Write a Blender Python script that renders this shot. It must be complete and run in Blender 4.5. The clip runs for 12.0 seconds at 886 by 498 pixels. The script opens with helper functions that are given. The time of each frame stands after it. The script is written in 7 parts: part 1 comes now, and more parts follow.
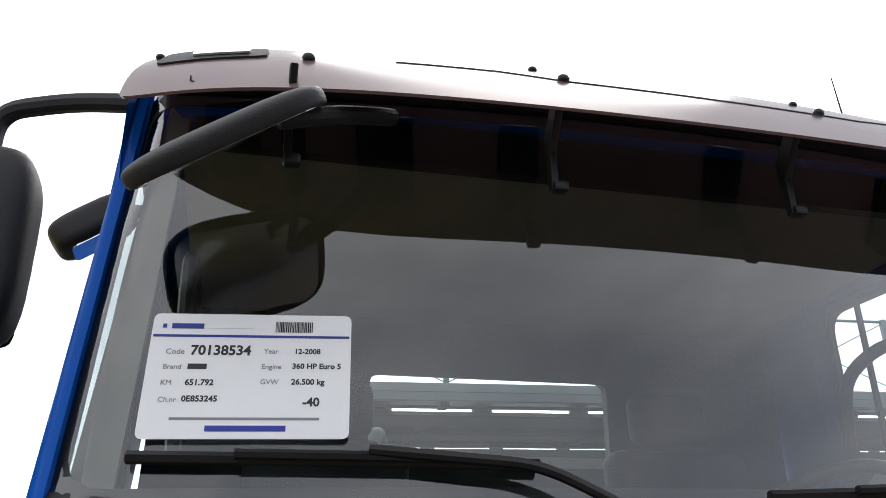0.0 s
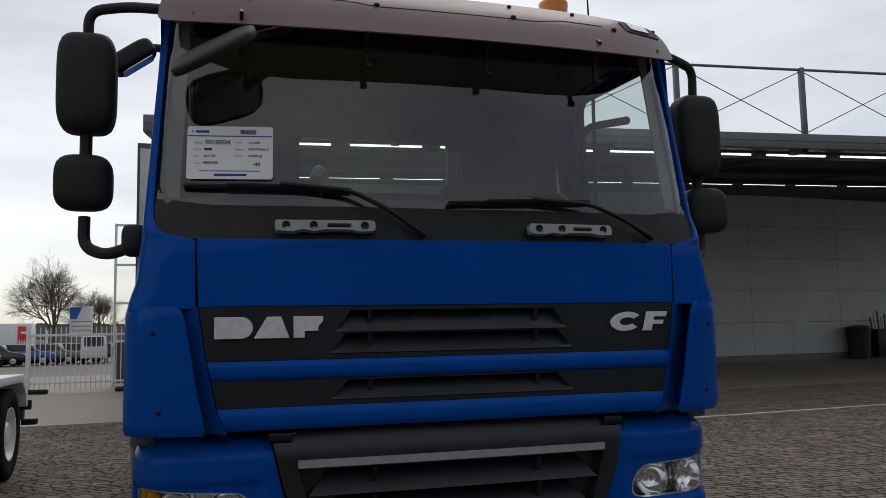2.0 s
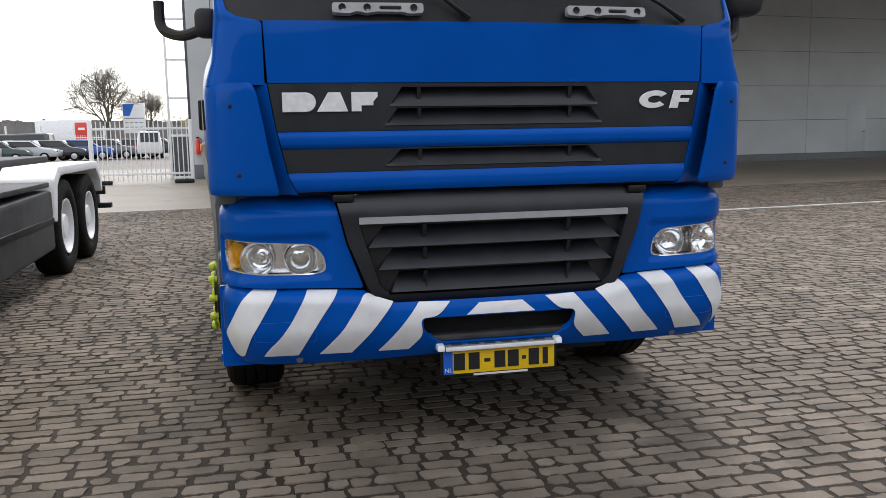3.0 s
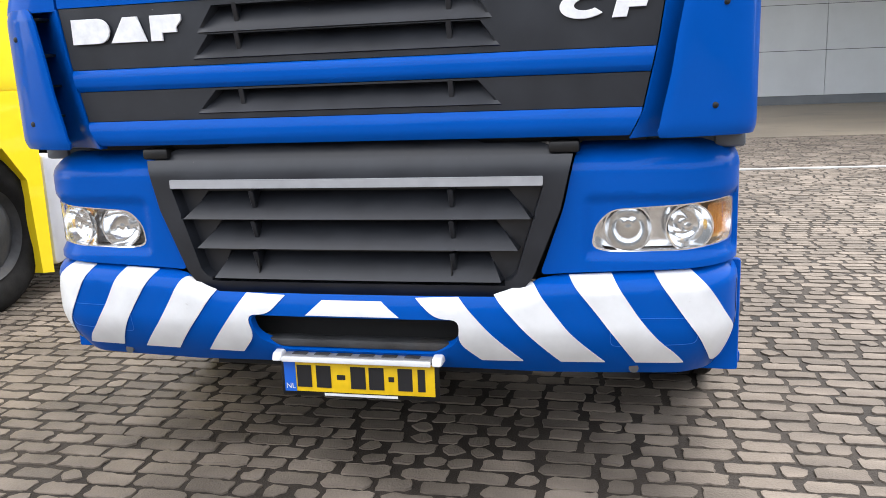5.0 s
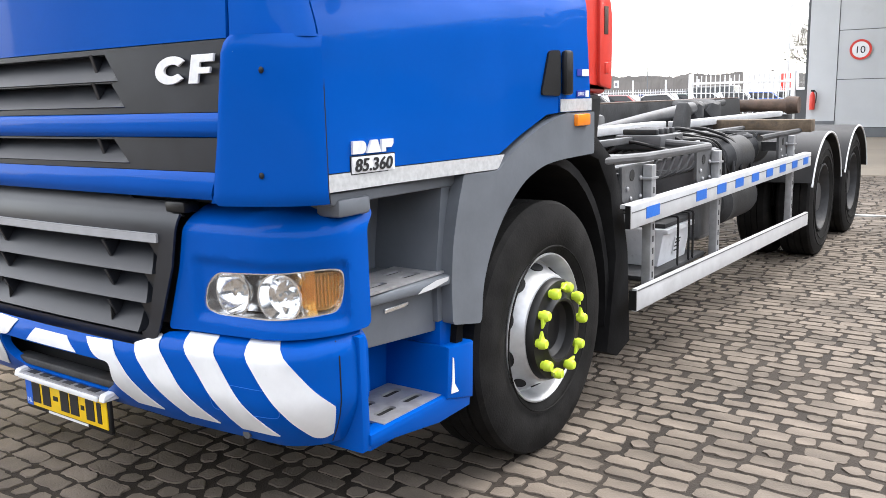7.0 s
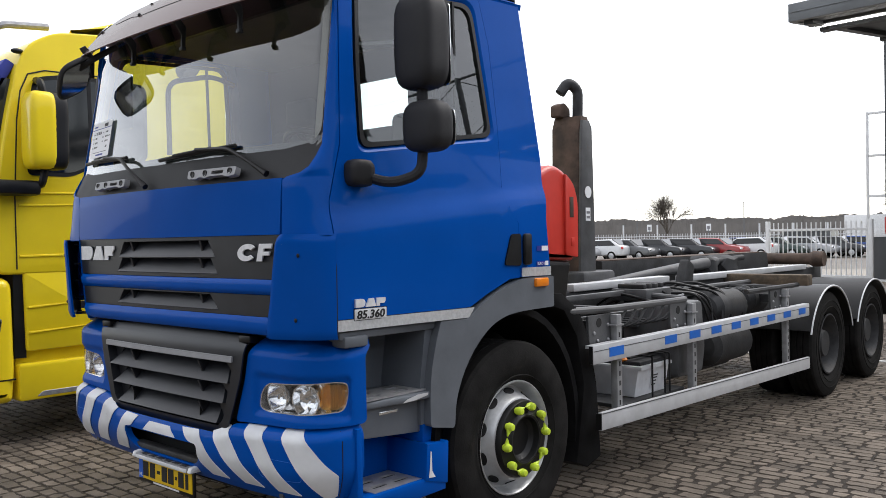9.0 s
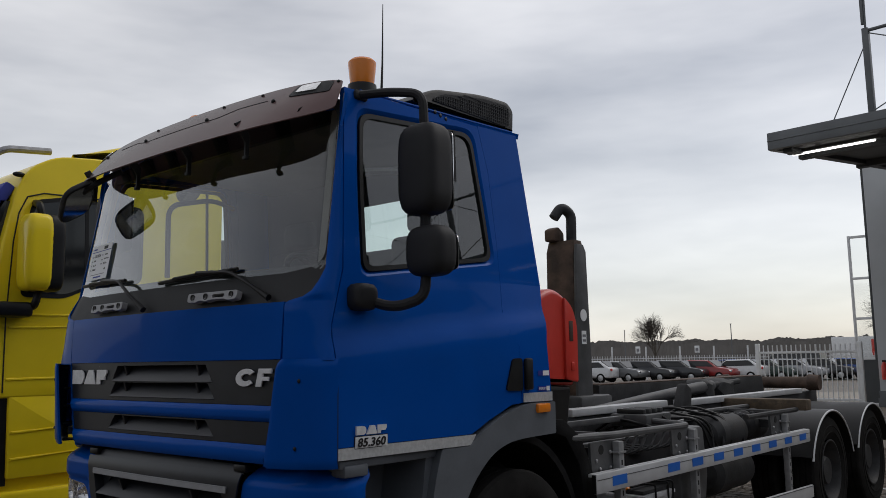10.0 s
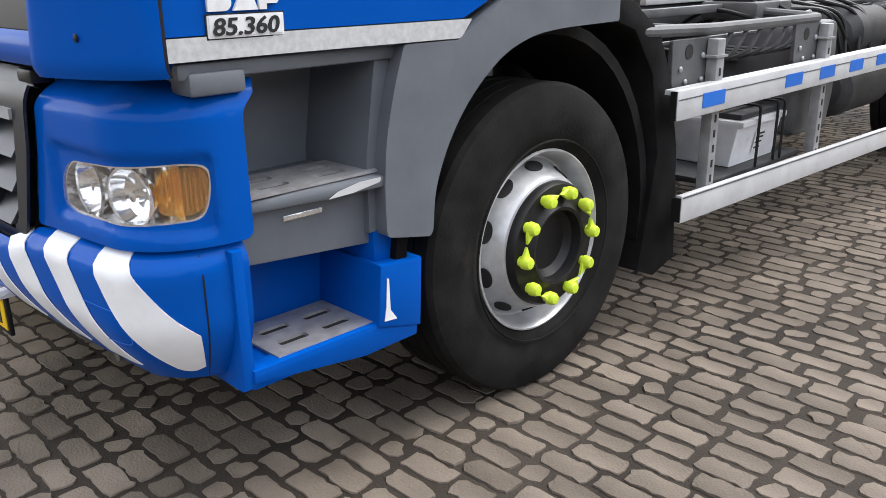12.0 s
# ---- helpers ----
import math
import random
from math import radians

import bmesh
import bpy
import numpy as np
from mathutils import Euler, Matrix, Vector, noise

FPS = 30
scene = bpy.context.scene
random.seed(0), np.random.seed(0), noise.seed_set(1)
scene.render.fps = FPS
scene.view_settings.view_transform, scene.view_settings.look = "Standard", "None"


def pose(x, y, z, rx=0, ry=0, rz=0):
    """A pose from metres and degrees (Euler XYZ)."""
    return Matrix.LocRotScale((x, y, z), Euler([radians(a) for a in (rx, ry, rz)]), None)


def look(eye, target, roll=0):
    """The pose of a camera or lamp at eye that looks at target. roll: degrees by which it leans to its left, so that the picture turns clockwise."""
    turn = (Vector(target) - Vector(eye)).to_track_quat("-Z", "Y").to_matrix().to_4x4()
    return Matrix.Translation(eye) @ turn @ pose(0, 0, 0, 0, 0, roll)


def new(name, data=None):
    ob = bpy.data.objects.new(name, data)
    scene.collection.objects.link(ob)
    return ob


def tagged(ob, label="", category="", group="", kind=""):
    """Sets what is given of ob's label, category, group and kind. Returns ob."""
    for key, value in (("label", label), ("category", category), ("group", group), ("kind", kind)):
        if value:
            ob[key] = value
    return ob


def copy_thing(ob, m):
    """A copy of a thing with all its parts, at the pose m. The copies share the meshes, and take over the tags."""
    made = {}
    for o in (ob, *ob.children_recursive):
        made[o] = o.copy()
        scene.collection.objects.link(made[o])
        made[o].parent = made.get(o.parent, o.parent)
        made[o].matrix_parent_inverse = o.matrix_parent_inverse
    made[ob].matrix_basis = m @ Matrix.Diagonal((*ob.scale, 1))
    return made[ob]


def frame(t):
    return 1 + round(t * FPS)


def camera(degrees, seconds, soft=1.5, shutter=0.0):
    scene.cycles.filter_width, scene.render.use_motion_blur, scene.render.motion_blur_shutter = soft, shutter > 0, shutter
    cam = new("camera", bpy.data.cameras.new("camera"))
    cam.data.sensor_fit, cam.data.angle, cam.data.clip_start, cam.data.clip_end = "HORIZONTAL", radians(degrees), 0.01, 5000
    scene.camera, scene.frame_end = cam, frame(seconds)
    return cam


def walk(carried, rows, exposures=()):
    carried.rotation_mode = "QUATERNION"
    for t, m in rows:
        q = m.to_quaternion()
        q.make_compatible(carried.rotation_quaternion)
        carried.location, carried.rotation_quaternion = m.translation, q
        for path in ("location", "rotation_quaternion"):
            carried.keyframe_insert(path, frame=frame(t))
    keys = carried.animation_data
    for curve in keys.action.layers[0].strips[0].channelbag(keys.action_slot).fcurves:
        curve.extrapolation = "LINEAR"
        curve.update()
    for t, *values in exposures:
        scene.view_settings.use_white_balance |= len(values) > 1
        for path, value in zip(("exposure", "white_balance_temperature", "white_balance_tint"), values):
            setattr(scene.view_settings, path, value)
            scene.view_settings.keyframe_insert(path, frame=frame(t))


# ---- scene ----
cam = camera(56.1, 12.0, soft=0.75)
PATH = [
    (0, (-0.881, -1.202, 1.832), (-0.427, 0.564, 2.653), -1.4),
    (0.5, (-0.855, -1.694, 1.723), (-0.341, 0.029, 2.598), -1.4),
    (1, (-0.861, -2.21, 1.635), (-0.318, -0.426, 2.356), -1.6),
    (1.5, (-0.935, -2.699, 1.567), (-0.377, -0.831, 2.012), -1.4),
    (2, (-0.956, -3.079, 1.495), (-0.404, -1.168, 1.7), -1.2),
    (2.5, (-1.033, -3.371, 1.435), (-0.572, -1.425, 1.415), -1.0),
    (3, (-1.041, -3.456, 1.397), (-0.608, -1.523, 1.123), -1.0),
    (3.2, (-0.954, -3.446, 1.393), (-0.563, -1.515, 1.051), -0.5),
    (4.8, (0.565, -2.556, 1.392), (0.286, -0.624, 0.954), -1.8),
    (5, (0.835, -2.438, 1.352), (0.397, -0.529, 0.946), -2.2),
    (5.5, (1.377, -2.052, 1.343), (0.682, -0.219, 0.948), -2.1),
    (6, (1.844, -1.7, 1.374), (0.843, -0.012, 0.991), -2.2),
    (6.5, (2.301, -1.469, 1.38), (1.192, 0.156, 1.02), -1.7),
    (6.7, (2.46, -1.474, 1.4), (1.346, 0.148, 1.045), -1.6),
    (8.3, (3.776, -2.14, 1.514), (2.45, -0.671, 1.225), -0.9),
    (8.5, (3.829, -2.185, 1.521), (2.498, -0.708, 1.303), -1.0),
    (9, (3.862, -2.199, 1.576), (2.528, -0.708, 1.555), -0.9),
    (9.5, (3.848, -2.203, 1.598), (2.535, -0.703, 1.762), -0.8),
    (10, (3.799, -2.233, 1.593), (2.504, -0.733, 1.861), -0.8),
    (10.5, (3.668, -2.134, 1.532), (2.371, -0.631, 1.774), -0.7),
    (11, (3.406, -1.702, 1.45), (2.088, -0.2, 1.363), -0.6),
    (11.5, (3.088, -1.232, 1.388), (1.747, 0.187, 0.954), -0.6),
    (12, (2.79, -0.696, 1.371), (1.445, 0.638, 0.729), -0.8),
]
EXPOSURES = [
    (0.0, 1.2), (0.3, 0.22), (0.8, -0.52), (1.2, -0.7), (1.7, -0.6), (2.2, 0.08), (2.6, 0.66), (3.2, 1.55),
    (4.8, 2.31), (6.7, 2.32), (8.3, 1.65), (8.8, 1.35), (9.3, 0.45), (9.8, -0.22), (10.6, -0.58), (11.0, -0.1), (11.4, 0.92), (12.0, 1.87),
]
walk(cam, [(t, look(eye, target, roll)) for t, eye, target, roll in PATH], EXPOSURES)


# ---- world and light ----
def nodes_of(owner):
    owner.use_nodes = True
    owner.node_tree.nodes.clear()
    return owner.node_tree.nodes, owner.node_tree.links


def make_world():
    world = bpy.data.worlds.new("world")
    scene.world = world
    n, l = nodes_of(world)
    out = n.new("ShaderNodeOutputWorld")
    sky = n.new("ShaderNodeTexSky")
    sky.sky_type, sky.sun_disc = "NISHITA", False
    sky.sun_elevation, sky.sun_rotation = radians(48), radians(20)
    sky_bg = n.new("ShaderNodeBackground")
    sky_bg.inputs["Strength"].default_value = 0.05
    l.new(sky.outputs[0], sky_bg.inputs["Color"])
    # overcast layer: long soft streaks of cloud
    co = n.new("ShaderNodeTexCoord")
    mp = n.new("ShaderNodeMapping")
    mp.inputs["Scale"].default_value = (1.2, 1.2, 5.0)
    mp.inputs["Rotation"].default_value = (0.05, 0.08, 0.5)
    l.new(co.outputs["Generated"], mp.inputs["Vector"])
    big = n.new("ShaderNodeTexNoise")
    big.inputs["Scale"].default_value, big.inputs["Detail"].default_value, big.inputs["Roughness"].default_value = 1.5, 5.0, 0.5
    l.new(mp.outputs[0], big.inputs["Vector"])
    ramp = n.new("ShaderNodeValToRGB")
    ramp.color_ramp.elements[0].position, ramp.color_ramp.elements[0].color = 0.30, (0.435, 0.425, 0.425, 1)
    ramp.color_ramp.elements[1].position, ramp.color_ramp.elements[1].color = 0.68, (1.0, 0.965, 0.93, 1)
    l.new(big.outputs["Fac"], ramp.inputs["Fac"])
    # brighter towards the veiled sun, duller behind
    sep, gain = n.new("ShaderNodeVectorMath"), n.new("ShaderNodeMapRange")
    sep.operation, sep.inputs[1].default_value = "DOT_PRODUCT", (-0.70, 0.67, 0.22)
    l.new(co.outputs["Generated"], sep.inputs[0]), l.new(sep.outputs["Value"], gain.inputs["Value"])
    gain.inputs["From Min"].default_value, gain.inputs["To Min"].default_value, gain.inputs["To Max"].default_value = -1.0, 0.56, 1.0
    cloud_bg = n.new("ShaderNodeBackground")
    times = n.new("ShaderNodeMath")
    times.operation, times.inputs[1].default_value = "MULTIPLY", CLOUD
    l.new(gain.outputs["Result"], times.inputs[0]), l.new(times.outputs[0], cloud_bg.inputs["Strength"])
    l.new(ramp.outputs["Color"], cloud_bg.inputs["Color"])
    add = n.new("ShaderNodeAddShader")
    l.new(sky_bg.outputs[0], add.inputs[0]), l.new(cloud_bg.outputs[0], add.inputs[1])
    l.new(add.outputs[0], out.inputs["Surface"])


CLOUD = 1.0
make_world()
sun = new("sun", bpy.data.lights.new("sun", "SUN"))
sun.data.energy, sun.data.angle, sun.data.color = 0.7, radians(30), (1.0, 0.97, 0.93)
sun.matrix_world = look((2.6, 5.6, 7.5), (0, 0, 0))


# ---- materials ----
def material(name, colour, rough=0.5, metal=0.0, vary=0.15, scale=6.0, bump=0.05, fine=60.0, coat=0.0, spots=None, spread=None, alpha=1.0, random_tint=0.0, spec=0.5):
    """A surface with variation at two scales: broad stains and fine grain, which also gives a little relief."""
    m = bpy.data.materials.new(name)
    n, l = nodes_of(m)
    out, b = n.new("ShaderNodeOutputMaterial"), n.new("ShaderNodeBsdfPrincipled")
    l.new(b.outputs[0], out.inputs["Surface"])
    co = n.new("ShaderNodeTexCoord")
    broad, grain = n.new("ShaderNodeTexNoise"), n.new("ShaderNodeTexNoise")
    for t, s, d in ((broad, scale, 5.0), (grain, fine, 3.0)):
        t.inputs["Scale"].default_value, t.inputs["Detail"].default_value = s, d
        l.new(co.outputs["Object"], t.inputs["Vector"])
    ramp = n.new("ShaderNodeValToRGB")
    dark = [c * (1 - vary) for c in colour]
    lite = [min(1, c * (1 + vary) + 0.02 * vary) for c in colour]
    ramp.color_ramp.elements[0].position, ramp.color_ramp.elements[0].color = 0.32, (*dark, 1)
    ramp.color_ramp.elements[1].position, ramp.color_ramp.elements[1].color = 0.68, (*lite, 1)
    l.new(broad.outputs["Fac"], ramp.inputs["Fac"])
    last = ramp.outputs["Color"]
    mixg = n.new("ShaderNodeMix")
    mixg.data_type, mixg.blend_type = "RGBA", "MULTIPLY"
    mixg.inputs["Factor"].default_value = min(0.8, vary * 1.5)
    l.new(last, mixg.inputs["A"]), l.new(grain.outputs["Fac"], mixg.inputs["B"])
    bright = n.new("ShaderNodeMix")
    bright.data_type = "RGBA"
    bright.inputs["Factor"].default_value = 0.55
    l.new(mixg.outputs["Result"], bright.inputs["A"]), l.new(last, bright.inputs["B"])
    last = bright.outputs["Result"]
    if spots:  # worn or stained places: (colour, noise scale, threshold)
        sp = n.new("ShaderNodeTexNoise")
        sp.inputs["Scale"].default_value, sp.inputs["Detail"].default_value, sp.inputs["Roughness"].default_value = spots[1], 8.0, 0.65
        l.new(co.outputs["Object"], sp.inputs["Vector"])
        rr = n.new("ShaderNodeValToRGB")
        rr.color_ramp.elements[0].position, rr.color_ramp.elements[1].position = spots[2], spots[2] + (spread or 0.08)
        l.new(sp.outputs["Fac"], rr.inputs["Fac"])
        mx = n.new("ShaderNodeMix")
        mx.data_type = "RGBA"
        l.new(rr.outputs["Color"], mx.inputs["Factor"])
        l.new(last, mx.inputs["A"])
        mx.inputs["B"].default_value = (*spots[0], 1)
        last = mx.outputs["Result"]
    if random_tint:
        info, hsv, rng = n.new("ShaderNodeObjectInfo"), n.new("ShaderNodeHueSaturation"), n.new("ShaderNodeMapRange")
        geo, addr = n.new("ShaderNodeNewGeometry"), n.new("ShaderNodeMath")
        l.new(info.outputs["Random"], addr.inputs[0]), l.new(geo.outputs["Random Per Island"], addr.inputs[1])
        fr = n.new("ShaderNodeMath")
        fr.operation = "FRACT"
        l.new(addr.outputs[0], fr.inputs[0]), l.new(fr.outputs[0], rng.inputs["Value"])
        rng.inputs["To Min"].default_value, rng.inputs["To Max"].default_value = 1 - random_tint, 1 + random_tint
        l.new(rng.outputs["Result"], hsv.inputs["Value"]), l.new(last, hsv.inputs["Color"])
        last = hsv.outputs["Color"]
    l.new(last, b.inputs["Base Color"])
    rmix = n.new("ShaderNodeMapRange")
    rmix.inputs["To Min"].default_value, rmix.inputs["To Max"].default_value = max(0.02, rough * 0.8), min(1.0, rough * 1.2)
    l.new(broad.outputs["Fac"], rmix.inputs["Value"]), l.new(rmix.outputs["Result"], b.inputs["Roughness"])
    b.inputs["Coat IOR"].default_value = 1.38
    b.inputs["Metallic"].default_value, b.inputs["Coat Weight"].default_value, b.inputs["Coat Roughness"].default_value = metal, coat, 0.04
    b.inputs["Specular IOR Level"].default_value = spec
    b.inputs["Alpha"].default_value = alpha
    if bump:
        bp = n.new("ShaderNodeBump")
        bp.inputs["Strength"].default_value, bp.inputs["Distance"].default_value = min(1.0, bump * 4), 0.004
        l.new(grain.outputs["Fac"], bp.inputs["Height"]), l.new(bp.outputs[0], b.inputs["Normal"])
    return m


def glass_material(name, tint, amount, rough=0.0, gloss=1.0, base=0.08, body=None, rise=3.5):
    """Thin pane: tinted see-through with a mirror coat that grows with the angle."""
    m = bpy.data.materials.new(name)
    n, l = nodes_of(m)
    out = n.new("ShaderNodeOutputMaterial")
    tr, gl, mix = n.new("ShaderNodeBsdfTransparent"), n.new("ShaderNodeBsdfGlossy"), n.new("ShaderNodeMixShader")
    tr.inputs["Color"].default_value = (*[1 - amount * (1 - c) for c in tint], 1)
    gl.inputs["Roughness"].default_value, gl.inputs["Color"].default_value = rough, (gloss, gloss, gloss, 1)
    lw, five, two = n.new("ShaderNodeLayerWeight"), n.new("ShaderNodeMath"), n.new("ShaderNodeMath")
    lw.inputs["Blend"].default_value = 0.5
    five.operation, five.inputs[1].default_value = "POWER", rise
    two.operation, two.use_clamp = "MULTIPLY_ADD", True
    two.inputs[1].default_value, two.inputs[2].default_value = 1 - base, base
    l.new(lw.outputs["Facing"], five.inputs[0]), l.new(five.outputs[0], two.inputs[0]), l.new(two.outputs[0], mix.inputs["Fac"])
    see = tr
    if body:  # cloudy plastic: part of the light scatters in its own colour
        see, df = n.new("ShaderNodeMixShader"), n.new("ShaderNodeBsdfDiffuse")
        df.inputs["Color"].default_value, see.inputs["Fac"].default_value = (*body[0], 1), body[1]
        inside, lucent = n.new("ShaderNodeMixShader"), n.new("ShaderNodeBsdfTranslucent")
        lucent.inputs["Color"].default_value, inside.inputs["Fac"].default_value = (*body[0], 1), body[2]
        l.new(df.outputs[0], inside.inputs[1]), l.new(lucent.outputs[0], inside.inputs[2])
        l.new(tr.outputs[0], see.inputs[1]), l.new(inside.outputs[0], see.inputs[2])
    l.new(see.outputs[0], mix.inputs[1]), l.new(gl.outputs[0], mix.inputs[2]), l.new(mix.outputs[0], out.inputs["Surface"])
    return m


def lamp_material(name, colour, strength):
    m = bpy.data.materials.new(name)
    n, l = nodes_of(m)
    out, e = n.new("ShaderNodeOutputMaterial"), n.new("ShaderNodeEmission")
    e.inputs["Color"].default_value, e.inputs["Strength"].default_value = (*colour, 1), strength
    l.new(e.outputs[0], out.inputs["Surface"])
    return m


BLUE = material("blue_paint", (0.0002, 0.076, 0.390), 0.3, vary=0.05, scale=2.5, bump=0.0, coat=0.2, spec=0.03, spots=((0.30, 0.34, 0.42), 55.0, 0.745), spread=0.015)
WHITE = material("white_film", (0.74, 0.75, 0.76), 0.4, vary=0.06, scale=9, bump=0.01, spots=((0.45, 0.44, 0.42), 22.0, 0.68), spread=0.15)
GREY = material("grey_plastic_paint", (0.128, 0.142, 0.160), 0.45, vary=0.1, scale=7, bump=0.02, spots=((0.50, 0.51, 0.52), 12.0, 0.76), spread=0.05)
BLACK = material("black_plastic", (0.0105, 0.0125, 0.0175), 0.38, spec=0.5, vary=0.2, scale=8, bump=0.004, fine=300, spots=((0.20, 0.19, 0.18), 70.0, 0.725), spread=0.015)
COWL = material("matt_black_cowl", (0.009, 0.0095, 0.011), 0.55, spec=0.35, vary=0.25, scale=9, bump=0.01, fine=200)
TRIM = material("black_trim", (0.006, 0.006, 0.0065), 0.45, spec=0.35, vary=0.2, bump=0.02, fine=200)
MIRROR_BODY = material("grained_black_housing", (0.017, 0.017, 0.019), 0.6, spec=0.35, vary=0.2, bump=0.08, fine=420)
# near-black that paints the shade inside holes, gaps and mouths
CAVITY_SHADE = material("painted_cavity_shade", (0.006, 0.006, 0.006), 0.8, vary=0.3)
GALV = material("galvanised_post", (0.30, 0.305, 0.31), 0.5, metal=0.2, vary=0.2, scale=14, spots=((0.15, 0.12, 0.09), 11.0, 0.66), spread=0.15)
BAND = material("reflective_film", (0.50, 0.51, 0.51), 0.35, vary=0.12, scale=60, bump=0.02, fine=200)
RUBBER = material("tyre_rubber", (0.0105, 0.0100, 0.0095), 0.8, spec=0.15, vary=0.35, scale=9, bump=0.08, fine=110, spots=((0.035, 0.030, 0.025), 7.0, 0.60), spread=0.3)
SILVER = material("silver_wheel_paint", (0.56, 0.57, 0.58), 0.36, metal=0.5, vary=0.15, scale=14, spots=((0.16, 0.13, 0.10), 9.0, 0.66), spread=0.15)
STEEL = material("worn_steel", (0.36, 0.36, 0.37), 0.4, metal=0.45, vary=0.2, scale=20, bump=0.05)
ALU = material("aluminium_rail", (0.58, 0.59, 0.60), 0.42, metal=0.15, vary=0.08, scale=9, spots=((0.3, 0.29, 0.27), 14.0, 0.70), spread=0.1)
STRIP = material("brushed_strip", (0.36, 0.37, 0.39), 0.4, metal=0.2, vary=0.06, scale=20, bump=0.0)
CHASSIS = material("dirty_chassis_paint", (0.038, 0.039, 0.041), 0.6, spec=0.35, vary=0.4, scale=7, bump=0.1, fine=50, spots=((0.065, 0.055, 0.045), 5.0, 0.58), spread=0.2)
CHASSIS_GREY = material("grey_frame_paint", (0.085, 0.087, 0.09), 0.5, vary=0.3, scale=6, bump=0.06, spots=((0.09, 0.06, 0.04), 8.0, 0.62), spread=0.15)
RUST = material("rusty_steel", (0.095, 0.060, 0.042), 0.8, vary=0.5, scale=8, bump=0.15, fine=45, spots=((0.05, 0.05, 0.052), 4.0, 0.55), spread=0.2)
WEATHERED = material("weathered_timber", (0.13, 0.095, 0.062), 0.8, vary=0.4, scale=10, bump=0.15, fine=60, spots=((0.05, 0.042, 0.035), 9.0, 0.55), spread=0.15)
RED = material("red_plastic", (0.62, 0.035, 0.02), 0.4, vary=0.08, bump=0.01, coat=0.3)
AMBER = material("amber_lens", (0.92, 0.25, 0.008), 0.25, vary=0.1, bump=0.02, coat=0.4)
LIME = material("lime_plastic", (0.62, 0.80, 0.05), 0.4, vary=0.08, bump=0.0)
PLATE_YELLOW = material("plate_yellow", (0.86, 0.56, 0.01), 0.35, vary=0.05, scale=30, bump=0.01)
PLATE_BLUE = material("plate_blue", (0.01, 0.12, 0.60), 0.35, vary=0.05)
STICKER_BLUE = material("sticker_blue", (0.01, 0.14, 0.58), 0.4, vary=0.1)
INK = material("black_ink", (0.01, 0.01, 0.012), 0.5, vary=0.1, bump=0)
INK_GREY = material("grey_ink", (0.22, 0.22, 0.24), 0.5, vary=0.1, bump=0)
INK_BLUE = material("blue_ink", (0.015, 0.03, 0.30), 0.5, vary=0.1, bump=0)
BATTERY_GREY = material("pale_grey_plastic", (0.70, 0.71, 0.73), 0.45, vary=0.15, scale=6, bump=0.02, spots=((0.2, 0.19, 0.17), 14.0, 0.62), spread=0.2)
PAPER = material("card_paper", (0.88, 0.89, 0.90), 0.5, vary=0.03, bump=0)
CHROME = material("chrome_reflector", (0.90, 0.91, 0.92), 0.11, metal=1.0, vary=0.08, scale=25, bump=0.0)
BADGE = material("badge_metal", (0.78, 0.79, 0.80), 0.35, metal=0.1, vary=0.08, scale=30, bump=0.0)
LAMP_HOUSE = material("lamp_bezel", (0.86, 0.87, 0.88), 0.16, metal=0.85, vary=0.12, scale=30, bump=0.0)
LINING = material("pale_pillar_lining", (0.22, 0.205, 0.185), 0.8, vary=0.1, bump=0.04)
LINER = material("wheel_house_plastic", (0.006, 0.006, 0.0065), 0.85, spec=0.12, vary=0.4, scale=6, bump=0.06, fine=90, spots=((0.022, 0.019, 0.016), 6.0, 0.62), spread=0.15)
INTERIOR = material("grey_cab_lining", (0.07, 0.074, 0.078), 0.8, vary=0.15, bump=0.05)
SEAT = material("seat_cloth", (0.035, 0.038, 0.045), 0.9, vary=0.3, bump=0.1, fine=160)
YELLOW = material("yellow_paint", (0.92, 0.70, 0.02), 0.3, vary=0.05, scale=2, bump=0.0, coat=0.6, spec=0.15)
CAR_GLASS = material("dark_window", (0.01, 0.012, 0.014), 0.06, vary=0.1, bump=0)
WALL_PANEL = material("grey_wall_panel", (0.52, 0.54, 0.56), 0.5, vary=0.06, scale=0.7, bump=0.02, fine=30, spots=((0.44, 0.45, 0.46), 1.1, 0.6), spread=0.3)
WALL_DARK = material("dark_wall_cladding", (0.07, 0.075, 0.08), 0.6, vary=0.15, scale=1)
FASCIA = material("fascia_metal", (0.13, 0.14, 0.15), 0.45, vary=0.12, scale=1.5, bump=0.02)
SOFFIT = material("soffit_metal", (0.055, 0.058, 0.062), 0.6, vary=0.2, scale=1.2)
WHITE_STEEL = material("white_coated_steel", (0.78, 0.79, 0.8), 0.4, vary=0.06, bump=0.01)
BARK = material("bark", (0.10, 0.085, 0.07), 0.9, vary=0.3, bump=0.15)
WOODLAND = material("bare_woodland", (0.17, 0.158, 0.148), 0.95, vary=0.12, scale=0.35, bump=0.0, fine=2.0)
CONCRETE = material("wet_concrete_apron", (0.24, 0.20, 0.15), 0.55, vary=0.18, scale=0.5, bump=0.04, fine=25, spots=((0.15, 0.125, 0.10), 0.6, 0.56), spread=0.15)
LINE_WHITE = material("worn_road_paint", (0.55, 0.55, 0.53), 0.6, vary=0.2, scale=3, spots=((0.2, 0.18, 0.16), 6.0, 0.55), spread=0.15)
